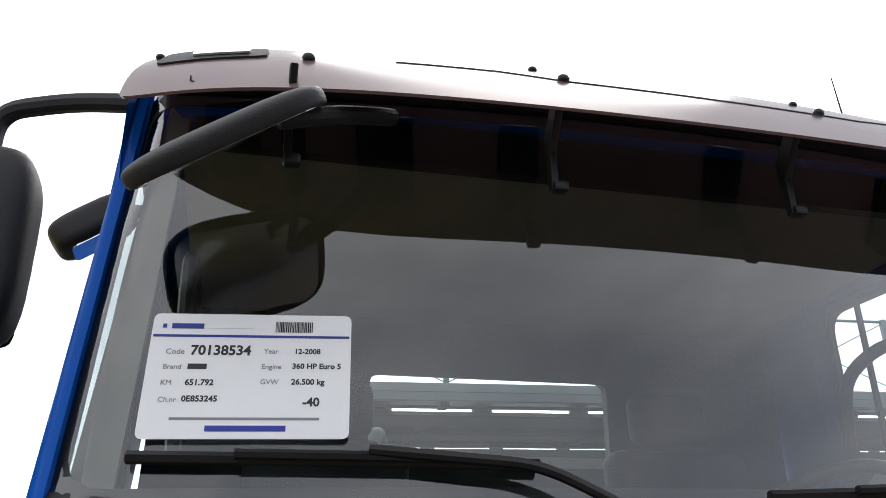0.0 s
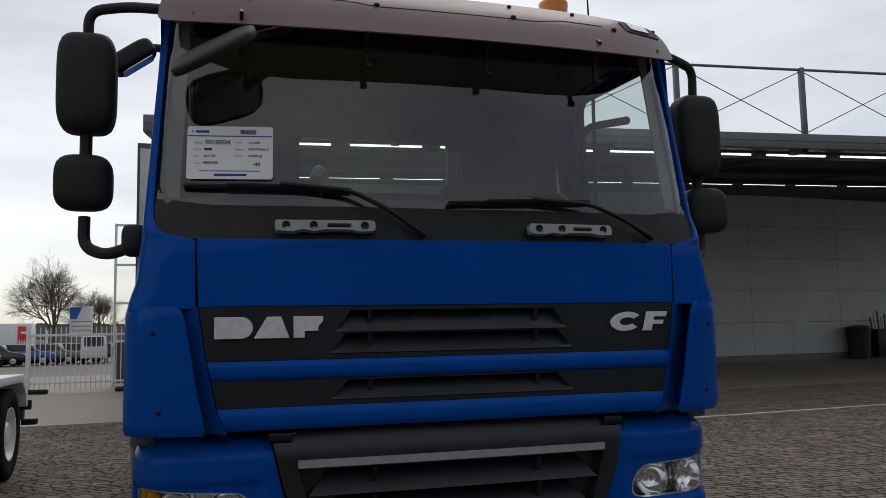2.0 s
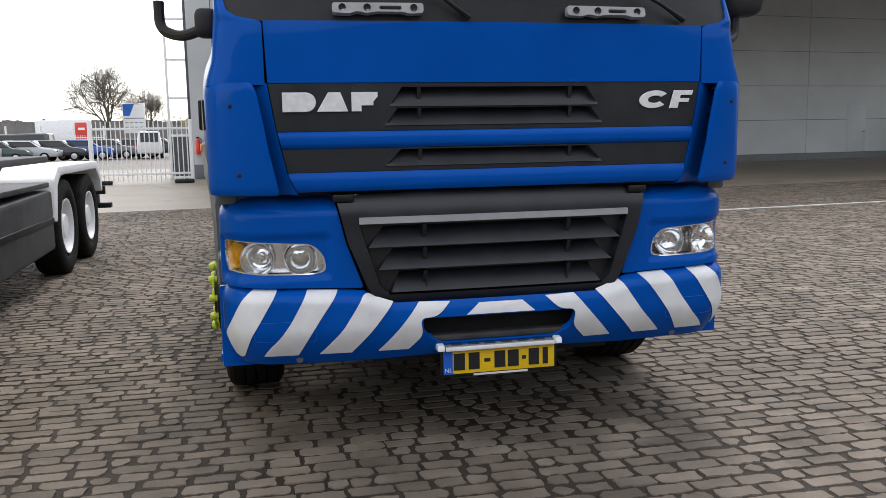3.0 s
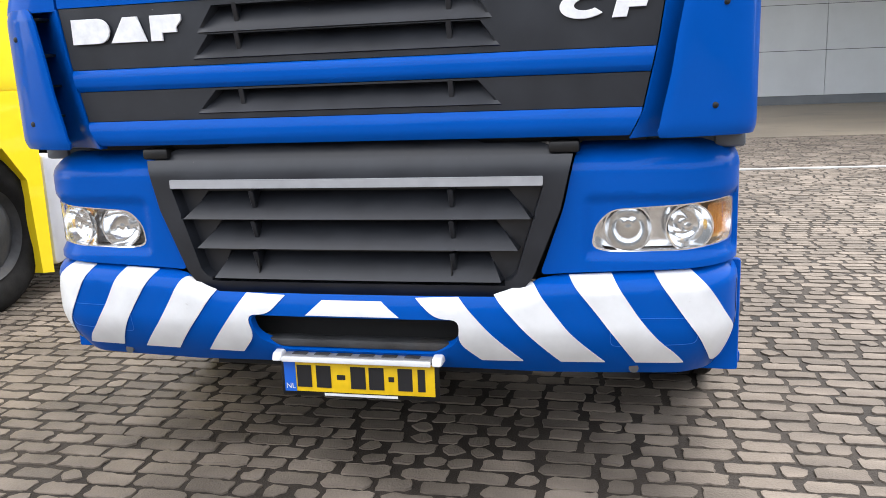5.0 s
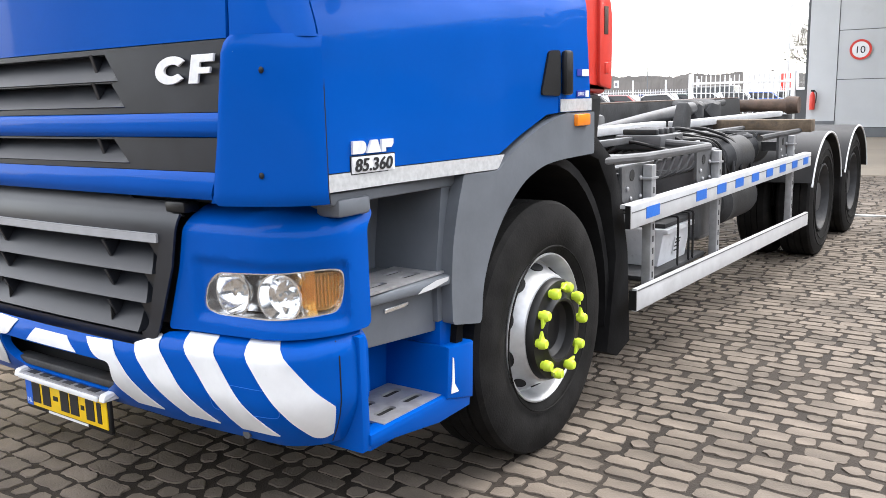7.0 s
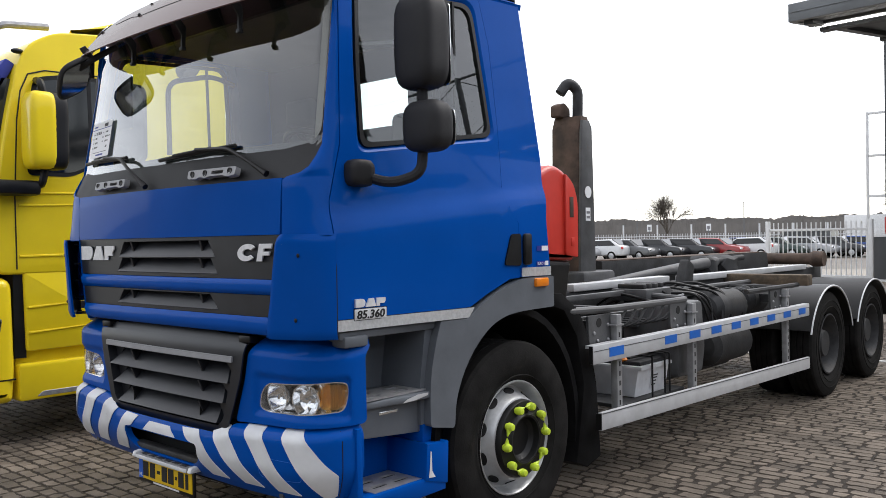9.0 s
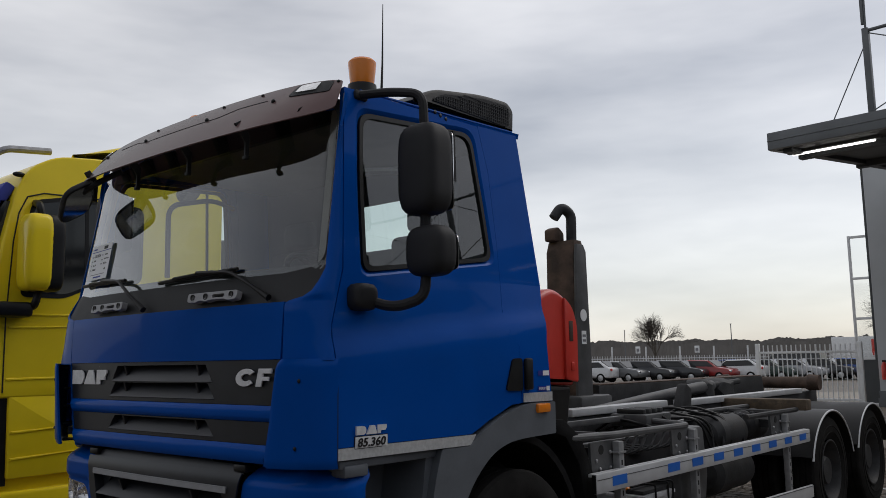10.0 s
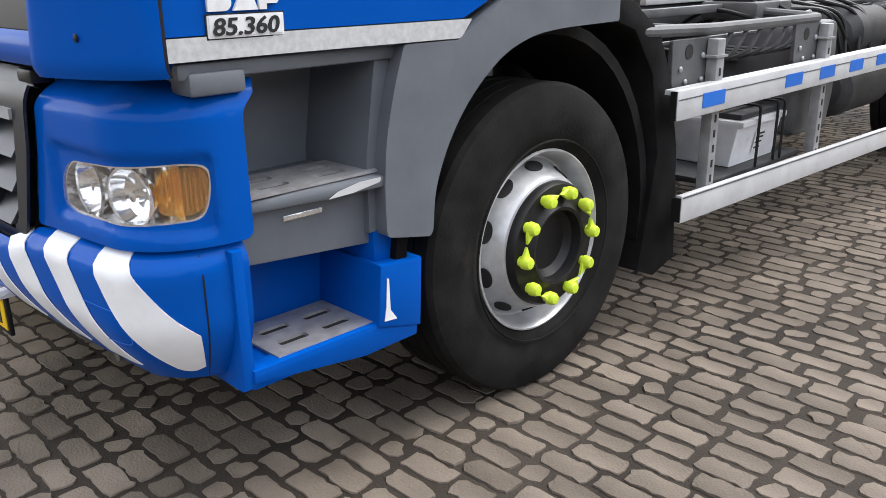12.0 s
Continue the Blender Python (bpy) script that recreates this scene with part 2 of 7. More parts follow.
PAVER = material("paver_stone", (0.170, 0.141, 0.112), 0.75, spec=0.25, vary=0.34, scale=2.6, bump=0.35, fine=110, spots=((0.085, 0.070, 0.057), 1.1, 0.58), spread=0.18, random_tint=0.22)
SAND = material("dark_joint_soil", (0.036, 0.028, 0.021), 0.8, spec=0.25, vary=0.4, scale=1.6, bump=0.4, fine=140, spots=((0.028, 0.021, 0.015), 0.9, 0.52), spread=0.2)
FAR_GROUND = material("far_paving", (0.15, 0.128, 0.105), 0.7, vary=0.25, scale=0.25, bump=0.1, fine=6)
WINDSCREEN = glass_material("windscreen_glass", (0.55, 0.74, 0.68), 0.3, base=0.08, rise=2.6)
SIDE_GLASS = glass_material("side_window_glass", (0.55, 0.76, 0.71), 0.4, base=0.085)
VISOR_PLASTIC = glass_material("smoked_visor_plastic", (0.20, 0.15, 0.16), 1.0, rough=0.2, gloss=0.38, base=0.06, body=((0.29, 0.19, 0.185), 0.82, 0.25))
AMBER_LENS = glass_material("ribbed_amber_lens", (1.0, 0.76, 0.34), 0.9, rough=0.05, base=0.10, body=((1.0, 0.60, 0.12), 0.16, 0.4))
CLEAR = glass_material("clear_lens", (0.96, 0.97, 0.97), 0.5, base=0.05)
HANDLE_GREY = material("silver_grey_plastic", (0.32, 0.32, 0.33), 0.45, vary=0.12, scale=15, bump=0.03)
LOCKER_GREY = material("light_grey_locker", (0.55, 0.56, 0.58), 0.45, vary=0.08, scale=5)
TUBE_LIGHT = lamp_material("fluorescent_tube", (1.0, 0.98, 0.95), 3.0)


# ---- shape helpers ----
def thing(name, label, category, loc=(0, 0, 0), group="", rz=0.0):
    e = tagged(new(name), label, category, group)
    e.empty_display_size = 0.2
    e.matrix_world = pose(*loc, 0, 0, rz)
    return e


def finish(name, bm, mat, angle=35):
    me = bpy.data.meshes.new(name)
    bm.to_mesh(me)
    bm.free()
    me.materials.append(mat)
    me.shade_smooth()
    me.set_sharp_from_angle(angle=radians(angle))
    return me


def part(name, bm, mat, parent=None, label="", angle=35):
    ob = new(name, finish(name, bm, mat, angle))
    if parent is not None:
        ob.parent = parent
    if label:
        ob["label"] = label
    return ob


def structure(name, bm, mat, label, category):
    return tagged(part(name, bm, mat), label, category, kind="structure")


def box(bm, x0, x1, y0, y1, z0, z1, bevel=0.0, seg=2):
    """A box between two corners, its edges rounded."""
    r = bmesh.ops.create_cube(bm, size=1.0, matrix=Matrix.Translation(((x0 + x1) / 2, (y0 + y1) / 2, (z0 + z1) / 2)) @ Matrix.Diagonal((abs(x1 - x0), abs(y1 - y0), abs(z1 - z0), 1)))
    if bevel:
        edges = list({e for v in r["verts"] for e in v.link_edges})
        bmesh.ops.bevel(bm, geom=edges, offset=bevel, segments=seg, affect="EDGES", profile=0.5)
    return bm


def boxed(*a, **k):
    return box(bmesh.new(), *a, **k)


def rounded(pts, r, seg=5):
    """A polygon with filleted corners; r is one radius or one for each corner."""
    out, n = [], len(pts)
    for i, p in enumerate(pts):
        rad = r[i] if isinstance(r, (list, tuple)) else r
        a, b, c = Vector(pts[i - 1]), Vector(p), Vector(pts[(i + 1) % n])
        u, v = (a - b), (c - b)
        d = min(rad, u.length * 0.45, v.length * 0.45)
        if d < 1e-5:
            out.append(tuple(b))
            continue
        u.normalize(), v.normalize()
        p0, p1 = b + u * d, b + v * d
        for k in range(seg + 1):
            w = k / seg
            out.append(tuple(p0 * (1 - w) ** 2 + b * 2 * w * (1 - w) + p1 * w ** 2))
    return out


def region(outer, holes=(), step=0.08, place=None, thick=0.01):
    """A sheet of a flat outline with holes, laid onto a curved surface by place(u, v) and given thickness."""
    bm = bmesh.new()
    for loop in (outer, *holes):
        vs = [bm.verts.new((u, v, 0)) for u, v in loop]
        for i, v in enumerate(vs):
            bm.edges.new((v, vs[(i + 1) % len(vs)]))
    bmesh.ops.triangle_fill(bm, edges=bm.edges[:], use_beauty=True, use_dissolve=False)
    if step:
        us, vs = [p[0] for p in outer], [p[1] for p in outer]
        for axis, lo, hi in ((0, min(us), max(us)), (1, min(vs), max(vs))):
            count = int((hi - lo) / step)
            for k in range(1, count + 1):
                co, no = [0, 0, 0], [0, 0, 0]
                co[axis], no[axis] = lo + (hi - lo) * k / (count + 1), 1
                bmesh.ops.bisect_plane(bm, geom=bm.verts[:] + bm.edges[:] + bm.faces[:], plane_co=co, plane_no=no, dist=1e-5)
    bm.normal_update()
    for f in bm.faces:
        if f.normal.z < 0:
            f.normal_flip()
    if place:
        for v in bm.verts:
            v.co = Vector(place(v.co.x, v.co.y))
    return thicken(bm, thick)


def thicken(bm, thick):
    if not thick:
        return bm
    bm.normal_update()
    old, faces, rim = bm.verts[:], bm.faces[:], [e for e in bm.edges if len(e.link_faces) == 1]
    back = {v: bm.verts.new(v.co - v.normal * thick) for v in old}
    for f in faces:
        bm.faces.new([back[v] for v in reversed(f.verts)])
    for e in rim:
        loop = next(l for l in e.link_loops)
        a, b = loop.vert, loop.link_loop_next.vert
        bm.faces.new((b, a, back[a], back[b]))
    return bm


def mirrored(bm):
    """The same shape on the other side of x = 0."""
    c = bm.copy()
    for v in c.verts:
        v.co.x = -v.co.x
    bmesh.ops.reverse_faces(c, faces=c.faces)
    return c


def lathe(bm, profile, centre, axis="x", seg=48, sign=1):
    """Turns a profile of (radius, along) about an axis through centre."""
    rings, c = [], Vector(centre)
    for r, a in profile:
        ring = []
        for k in range(seg):
            w = 2 * math.pi * k / seg
            p, q = r * math.cos(w), r * math.sin(w)
            co = {"x": (sign * a, p, q), "y": (p, sign * a, q), "z": (p, q, sign * a)}[axis]
            ring.append(bm.verts.new(c + Vector(co)))
        rings.append(ring)
    for i in range(len(rings) - 1):
        for k in range(seg):
            bm.faces.new((rings[i][k], rings[i][(k + 1) % seg], rings[i + 1][(k + 1) % seg], rings[i + 1][k]))
    bmesh.ops.recalc_face_normals(bm, faces=bm.faces[:])
    return bm


def turned(profile, centre, axis="x", seg=48, sign=1):
    return lathe(bmesh.new(), profile, centre, axis, seg, sign)


def tube(bm, pts, r, seg=10, cap=True):
    """A round bar along a line of points; r may be a list."""
    pts = [Vector(p) for p in pts]
    rings, side = [], None
    for i, p in enumerate(pts):
        d = (pts[min(i + 1, len(pts) - 1)] - pts[max(i - 1, 0)]).normalized()
        if side is None:
            side = d.orthogonal().normalized()
        side = (side - d * side.dot(d)).normalized()
        up = d.cross(side)
        rad = r[i] if isinstance(r, (list, tuple)) else r
        rings.append([bm.verts.new(p + (side * math.cos(a) + up * math.sin(a)) * rad) for a in [2 * math.pi * k / seg for k in range(seg)]])
    for a, b in zip(rings, rings[1:]):
        for k in range(seg):
            bm.faces.new((a[k], a[(k + 1) % seg], b[(k + 1) % seg], b[k]))
    if cap:
        bm.faces.new(list(reversed(rings[0]))), bm.faces.new(rings[-1])
    return bm


def piped(pts, r, seg=10):
    return tube(bmesh.new(), pts, r, seg)


def bend(pts, r=0.06, seg=6):
    """Rounds the corners of a line in space."""
    out = [Vector(pts[0])]
    for a, b, c in zip(pts, pts[1:], pts[2:]):
        a, b, c = Vector(a), Vector(b), Vector(c)
        u, v = a - b, c - b
        d = min(r, u.length * 0.45, v.length * 0.45)
        u.normalize(), v.normalize()
        for k in range(seg + 1):
            w = k / seg
            out.append((b + u * d) * (1 - w) ** 2 + b * 2 * w * (1 - w) + (b + v * d) * w ** 2)
    return out + [Vector(pts[-1])]


def prism(bm, outline, axis, a, b, bevel=0.0, seg=2):
    """An outline pushed along an axis from a to b. The outline's two numbers are the other axes in x, y, z order."""
    def at(p, w):
        return {"x": (w, p[0], p[1]), "y": (p[0], w, p[1]), "z": (p[0], p[1], w)}[axis]
    lo, hi = [bm.verts.new(at(p, a)) for p in outline], [bm.verts.new(at(p, b)) for p in outline]
    n = len(outline)
    made = [bm.faces.new(lo), bm.faces.new(hi)]
    for i in range(n):
        made.append(bm.faces.new((lo[i], lo[(i + 1) % n], hi[(i + 1) % n], hi[i])))
    bmesh.ops.recalc_face_normals(bm, faces=made)
    if bevel:
        edges = [e for e in {e for f in made[:2] for e in f.edges}]
        bmesh.ops.bevel(bm, geom=edges, offset=bevel, segments=seg, affect="EDGES", profile=0.5)
    return bm


def extruded(*a, **k):
    return prism(bmesh.new(), *a, **k)


def ball(bm, centre, size, sub=3, power=2.0):
    """A rounded lump; a power over 2 makes it boxier."""
    r = bmesh.ops.create_icosphere(bm, subdivisions=sub, radius=1.0)
    for v in r["verts"]:
        d = v.co.normalized()
        k = (abs(d.x) ** power + abs(d.y) ** power + abs(d.z) ** power) ** (-1 / power)
        v.co = Vector(centre) + Vector((d.x * size[0], d.y * size[1], d.z * size[2])) * k
    return bm


def lumped(*a, **k):
    return ball(bmesh.new(), *a, **k)


def lettering(name, text, mat, size, place, parent, thick=0.0006, align="LEFT", bold=0.0):
    """Words as a thin mesh. place: the pose of their baseline's start; they read along its x, upright along its y."""
    cu = bpy.data.curves.new(name, "FONT")
    cu.body, cu.size, cu.extrude, cu.align_x, cu.resolution_u = text, size, thick, align, 3
    cu.offset = bold * size
    tmp = new(name + "_outline", cu)
    bpy.context.view_layer.update()
    me = bpy.data.meshes.new_from_object(tmp.evaluated_get(bpy.context.evaluated_depsgraph_get()))
    bpy.data.objects.remove(tmp), bpy.data.curves.remove(cu)
    me.materials.clear(), me.materials.append(mat)
    ob = new(name, me)
    ob.parent = parent
    ob.matrix_basis = place
    return ob


def lerp(table, z):
    """Straight lines between (z, value) rows."""
    if z <= table[0][0]:
        return table[0][1]
    for (a, va), (b, vb) in zip(table, table[1:]):
        if z <= b:
            return va + (vb - va) * (z - a) / (b - a)
    return table[-1][1]


def wrap(s, x0, y0, k, r):
    """A point of a plan line that runs along the front, round the corner and back along the side; s is the way from the middle."""
    g = -1 if s < 0 else 1
    s = abs(s)
    a = x0 - r
    if s <= a:
        return g * s, y0 + k * s * s
    w0 = math.atan(2 * k * a)
    cx, cy = a - r * math.sin(w0), y0 + k * a * a + r * math.cos(w0)
    w = w0 + (s - a) / r
    if w <= math.pi / 2:
        return g * (cx + r * math.sin(w)), cy - r * math.cos(w)
    return g * (cx + r), cy + (s - a - r * (math.pi / 2 - w0))


# ---- the setting: yard, hall, fence ----
def far_sheet():
    bm = bmesh.new()
    bmesh.ops.create_grid(bm, x_segments=2, y_segments=2, size=1500, matrix=Matrix.Translation((0, 0, -0.03)))
    return bm


ground = structure("ground", far_sheet(), FAR_GROUND, "wide flat yard of worn block paving", "ground")

WALL_A, WALL_DIR = Vector((-3.15, 26.4, 0)), Vector((0.9955, 0.095, 0))


def hall_place(along, out, z):
    """A place on the hall: metres along its front wall from the corner, out of it towards the yard, and up."""
    return WALL_A + WALL_DIR * along + Vector((WALL_DIR.y, -WALL_DIR.x, 0)) * out + Vector((0, 0, z))


def hall_box(a0, a1, o0, o1, z0, z1, bevel=0.0):
    bm = boxed(a0, a1, o0, o1, z0, z1, bevel=bevel)
    for v in bm.verts:
        v.co = hall_place(v.co.x, v.co.y, v.co.z)
    bmesh.ops.reverse_faces(bm, faces=bm.faces)
    return bm


def build_hall():
    wall = structure("wall_north", hall_box(0, 60, -0.4, -0.02, 0, 8.2), WALL_DARK, "long grey panel-clad wall of an industrial hall", "wall")
    part("plinth", hall_box(0.0, 60, -0.02, 0.04, 0.0, 0.28), FASCIA, wall, "grey concrete plinth")
    # cladding panels, each a piece of its own
    for row in range(5):
        for col in range(9):
            z0 = 0.30 + 1.45 * row
            z1 = min(z0 + 1.43, 7.5)
            if col == 0:
                a0, a1 = 0.9, 4.98
            else:
                a0, a1 = 5 + 5.2 * (col - 1) + 0.02, 5 + 5.2 * col - 0.0
            part("wall_panel", hall_box(a0, a1, -0.02, 0.03, z0, z1), WALL_PANEL, wall)
    part("corner_column", hall_box(0.08, 0.88, -0.4, 0.06, 0.0, 8.0), WALL_PANEL, wall, "light grey corner panel")
    part("column_base", hall_box(0.05, 0.9, -0.4, 0.08, 0.0, 0.5, 0.01), FASCIA, wall, "grey foot of the corner")
    end = structure("wall_west", hall_box(0.1, 0.4, -1.4, -0.42, 0, 8.0), WALL_PANEL, "grey side wall of the hall", "wall")
    # canopy with its lamps; its underside rises towards the wall
    turn = Matrix.Translation((-2.235, 15.38, 0)) @ Matrix.Rotation(radians(-4.8), 4, "Z") @ Matrix.Translation((2.235, -15.38, 0))

    def soffit(y):
        return 5.97 + 0.098 * (y - 15.5)
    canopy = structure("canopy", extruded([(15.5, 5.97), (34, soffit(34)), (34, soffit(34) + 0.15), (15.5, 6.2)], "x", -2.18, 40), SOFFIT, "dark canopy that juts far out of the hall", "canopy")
    canopy.matrix_world = turn
    part("fascia", boxed(-2.235, 40, 15.38, 15.5, 5.95, 6.32, bevel=0.01), FASCIA, canopy, "grey metal fascia board")
    part("fascia_fold", boxed(-2.235, 40, 15.365, 15.38, 6.13, 6.15, bevel=0.003), FASCIA, canopy)
    part("fascia", extruded([(15.5, 5.95), (26.0, soffit(26.0) - 0.02), (26.0, soffit(26.0) + 0.2), (15.5, 6.30)], "x", -2.235, -2.115), FASCIA, canopy)
    part("roof_deck", extruded([(15.5, 6.21), (34, soffit(34) + 0.16), (34, soffit(34) + 0.22), (15.5, 6.27)], "x", -2.11, 40), FASCIA, canopy)
    for y in (16.5, 20.0, 23.4):
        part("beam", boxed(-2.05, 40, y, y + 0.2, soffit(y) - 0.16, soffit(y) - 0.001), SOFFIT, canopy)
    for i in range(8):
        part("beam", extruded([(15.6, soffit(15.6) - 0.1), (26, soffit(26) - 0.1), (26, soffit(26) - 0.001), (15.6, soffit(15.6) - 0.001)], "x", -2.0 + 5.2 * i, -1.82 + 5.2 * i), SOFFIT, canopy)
    base = None
    for y in (16.2, 24.4):
        for i in range(18):
            place = turn @ pose(-1.2 + 2.15 * i, y, soffit(y) - 0.09)
            if base is None:
                base = thing("tube_lamp", "lit white fluorescent tube lamp under the canopy", "lamp", (0, 0, 0), "tube lamps of the canopy")
                part("tube", boxed(-0.85, 0.85, -0.02, 0.02, -0.025, 0.018, bevel=0.008), TUBE_LIGHT, base)
                part("housing", boxed(-0.95, 0.95, -0.06, 0.06, 0.019, 0.092, bevel=0.01), FASCIA, base)
                base.matrix_world = place
            else:
                copy_thing(base, place)
    # guard rail with crossed stays on the canopy's edge
    rail = thing("roof_guard_rail", "grey steel guard rail with crossed wire stays on the canopy", "railing")
    rail.matrix_world = turn @ pose(0, 15.5, 6.30)
    xs = [-0.15 + 3.45 * i for i in range(11)]
    for x in xs:
        part("post", boxed(x - 0.06, x + 0.06, -0.06, 0.06, 0, 1.76, bevel=0.008), FASCIA, rail)
    part("top_bar", piped([(xs[0], 0, 1.71), (xs[-1], 0, 1.71)], 0.035), FASCIA, rail)
    for p, q in zip(xs, xs[1:]):
        for u, v in ((p, q), (q, p)):
            part("stay", piped([(u, 0, 1.68), (v, 0, 0.05)], 0.012, 6), FASCIA, rail)
    part("stay", piped([(xs[0], 0, 1.5), (xs[0] - 0.74, 0, 0.03)], 0.012, 6), FASCIA, rail)
    part("mast", piped([(xs[0], 0, 1.76), (xs[0] + 0.02, 0, 3.2)], 0.022), FASCIA, rail, "thin grey mast")
    part("aerial", boxed(xs[0] - 0.07, xs[0] - 0.01, -0.03, 0.03, 1.85, 2.5, bevel=0.01), FASCIA, rail)
    # white framed screen beside the gate
    screen = thing("framed_screen", "tall white-framed glazed screen beside the yard gate", "screen", (-3.86, 27.2, 0))
    for x in (0, 0.86):
        part("upright", boxed(x - 0.04, x + 0.04, -0.04, 0.04, 0, 5.52, bevel=0.006), WHITE_STEEL, screen)
    for z in (0.05, 1.50, 2.79, 4.10, 5.47):
        part("crossbar", boxed(0.04, 0.82, -0.03, 0.03, z - 0.04, z + 0.04, bevel=0.006), WHITE_STEEL, screen)
    for z0, z1 in ((1.54, 2.75), (2.83, 4.06), (4.14, 5.43)):
        part("pane", boxed(0.04, 0.82, -0.006, 0.006, z0, z1), CLEAR, screen)
    part("lower_panel", boxed(0.04, 0.82, -0.012, 0.012, 0.09, 1.46), WALL_DARK, screen)
    # speed sign on the wall
    p = hall_place(1.5, 0.07, 2.6)
    sign = thing("speed_sign", "round white speed sign with a red rim on the hall wall", "sign", p)
    sign.matrix_world = Matrix.Translation(p) @ pose(0, 0, 0, 90, 0, math.degrees(math.atan2(WALL_DIR.y, WALL_DIR.x)))
    part("disc", turned([(0.0, 0.0), (0.30, 0.0), (0.30, 0.012), (0.0, 0.012)], (0, 0, 0), "z"), WHITE_STEEL, sign)
    part("rim", turned([(0.235, 0.013), (0.235, 0.018), (0.3, 0.018), (0.3, 0.013)], (0, 0, 0), "z"), RED, sign)
    lettering("numeral", "10", INK, 0.3, pose(-0.165, -0.105, 0.02), sign, 0.002)
    p = hall_place(0.25, 0.15, 0.85)
    ext = thing("fire_extinguisher", "red fire extinguisher hung on the corner of the hall", "extinguisher", p)
    part("bottle", turned([(0.0, 0.0), (0.08, 0.0), (0.085, 0.04), (0.085, 0.42), (0.05, 0.5), (0.03, 0.54), (0.0, 0.54)], (0, 0, 0), "z", 16), RED, ext)
    part("valve", boxed(-0.05, 0.06, -0.02, 0.02, 0.54, 0.6, bevel=0.008), TRIM, ext)
    part("hose", piped(bend([(0.05, 0, 0.57), (0.12, 0, 0.5), (0.1, 0, 0.2)], 0.05), 0.012, 6), TRIM, ext)
    # doors in the wall
    for along in (4.7, 28.0):
        p = hall_place(along, 0.036, 0.05)
        d = thing("hall_door", "grey flush steel door in the hall wall with a chrome handle", "door", p)
        d.matrix_world = Matrix.Translation(p) @ pose(0, 0, 0, 0, 0, math.degrees(math.atan2(WALL_DIR.y, WALL_DIR.x)))
        part("leaf", boxed(0, 1.05, 0.0, 0.012, 0.25, 2.3, bevel=0.004), WALL_PANEL, d)
        part("handle", piped(bend([(0.93, 0.0, 1.15), (0.93, -0.10, 1.15), (0.78, -0.10, 1.15)], 0.02), 0.018, 8), STEEL, d, "chrome lever handle")
    # bins by the wall
    for k, (a, lab) in enumerate(((31.4, "dark green lidded waste bin against the hall wall"), (32.8, "black crate of tools beside the waste bin"))):
        p = hall_place(a, 0.6, 0)
        bn = thing("waste_bin" if k == 0 else "tool_crate", lab, "bin" if k == 0 else "crate", p)
        bn.matrix_world = Matrix.Translation(p) @ Matrix.Scale(1.5, 4)
        if k == 0:
            part("body", turned([(0.0, 0.0), (0.30, 0.0), (0.36, 0.9), (0.0, 0.9)], (0, 0, 0), "z", 20), MIRROR_BODY, bn)
            part("lid", turned([(0.38, 0.9), (0.38, 0.96), (0.2, 1.02), (0.0, 1.03)], (0, 0, 0), "z", 20), TRIM, bn)
        else:
            part("body", boxed(-0.4, 0.4, -0.3, 0.3, 0.05, 0.9, bevel=0.03), TRIM, bn)
            for j in range(6):
                part("tool_handle", piped([(-0.3 + 0.12 * j, 0, 0.8), (-0.34 + 0.14 * j, 0.05, 1.25 + 0.1 * (j % 3))], 0.025, 6), STEEL if j % 2 else TRIM, bn)


build_hall()


def build_far_walls():
    """Plain unseen walls, added behind the camera to darken reflections and side light."""
    structure("unseen_wall_south", boxed(-45, 40, -24.4, -24, 0, 8.0), WALL_DARK, "unseen dark wall added behind the camera to darken reflections", "wall")
    structure("unseen_wall_east", boxed(25, 25.4, -24, 12, 0, 8.0), WALL_DARK, "unseen dark wall added at the east to darken reflections", "wall")


build_far_walls()


def build_apron():
    def along_hall(bm, y):
        """Turns a strip parallel to the hall's front about the place (0, y)."""
        bmesh.ops.transform(bm, matrix=Matrix.Translation((0, y, 0)) @ Matrix.Rotation(math.atan2(WALL_DIR.y, WALL_DIR.x), 4, "Z"), verts=bm.verts)
        return bm
    structure("pavement", along_hall(boxed(-40, 60, 0, 24, -0.02, 0.006), 13.95), CONCRETE, "damp sandy concrete apron in front of the hall", "pavement")
    structure("kerb_line", along_hall(boxed(-1.5, 40, -0.05, 0.05, -0.02, 0.012), 8.87), LINE_WHITE, "worn white line across the block paving", "road line")


build_apron()


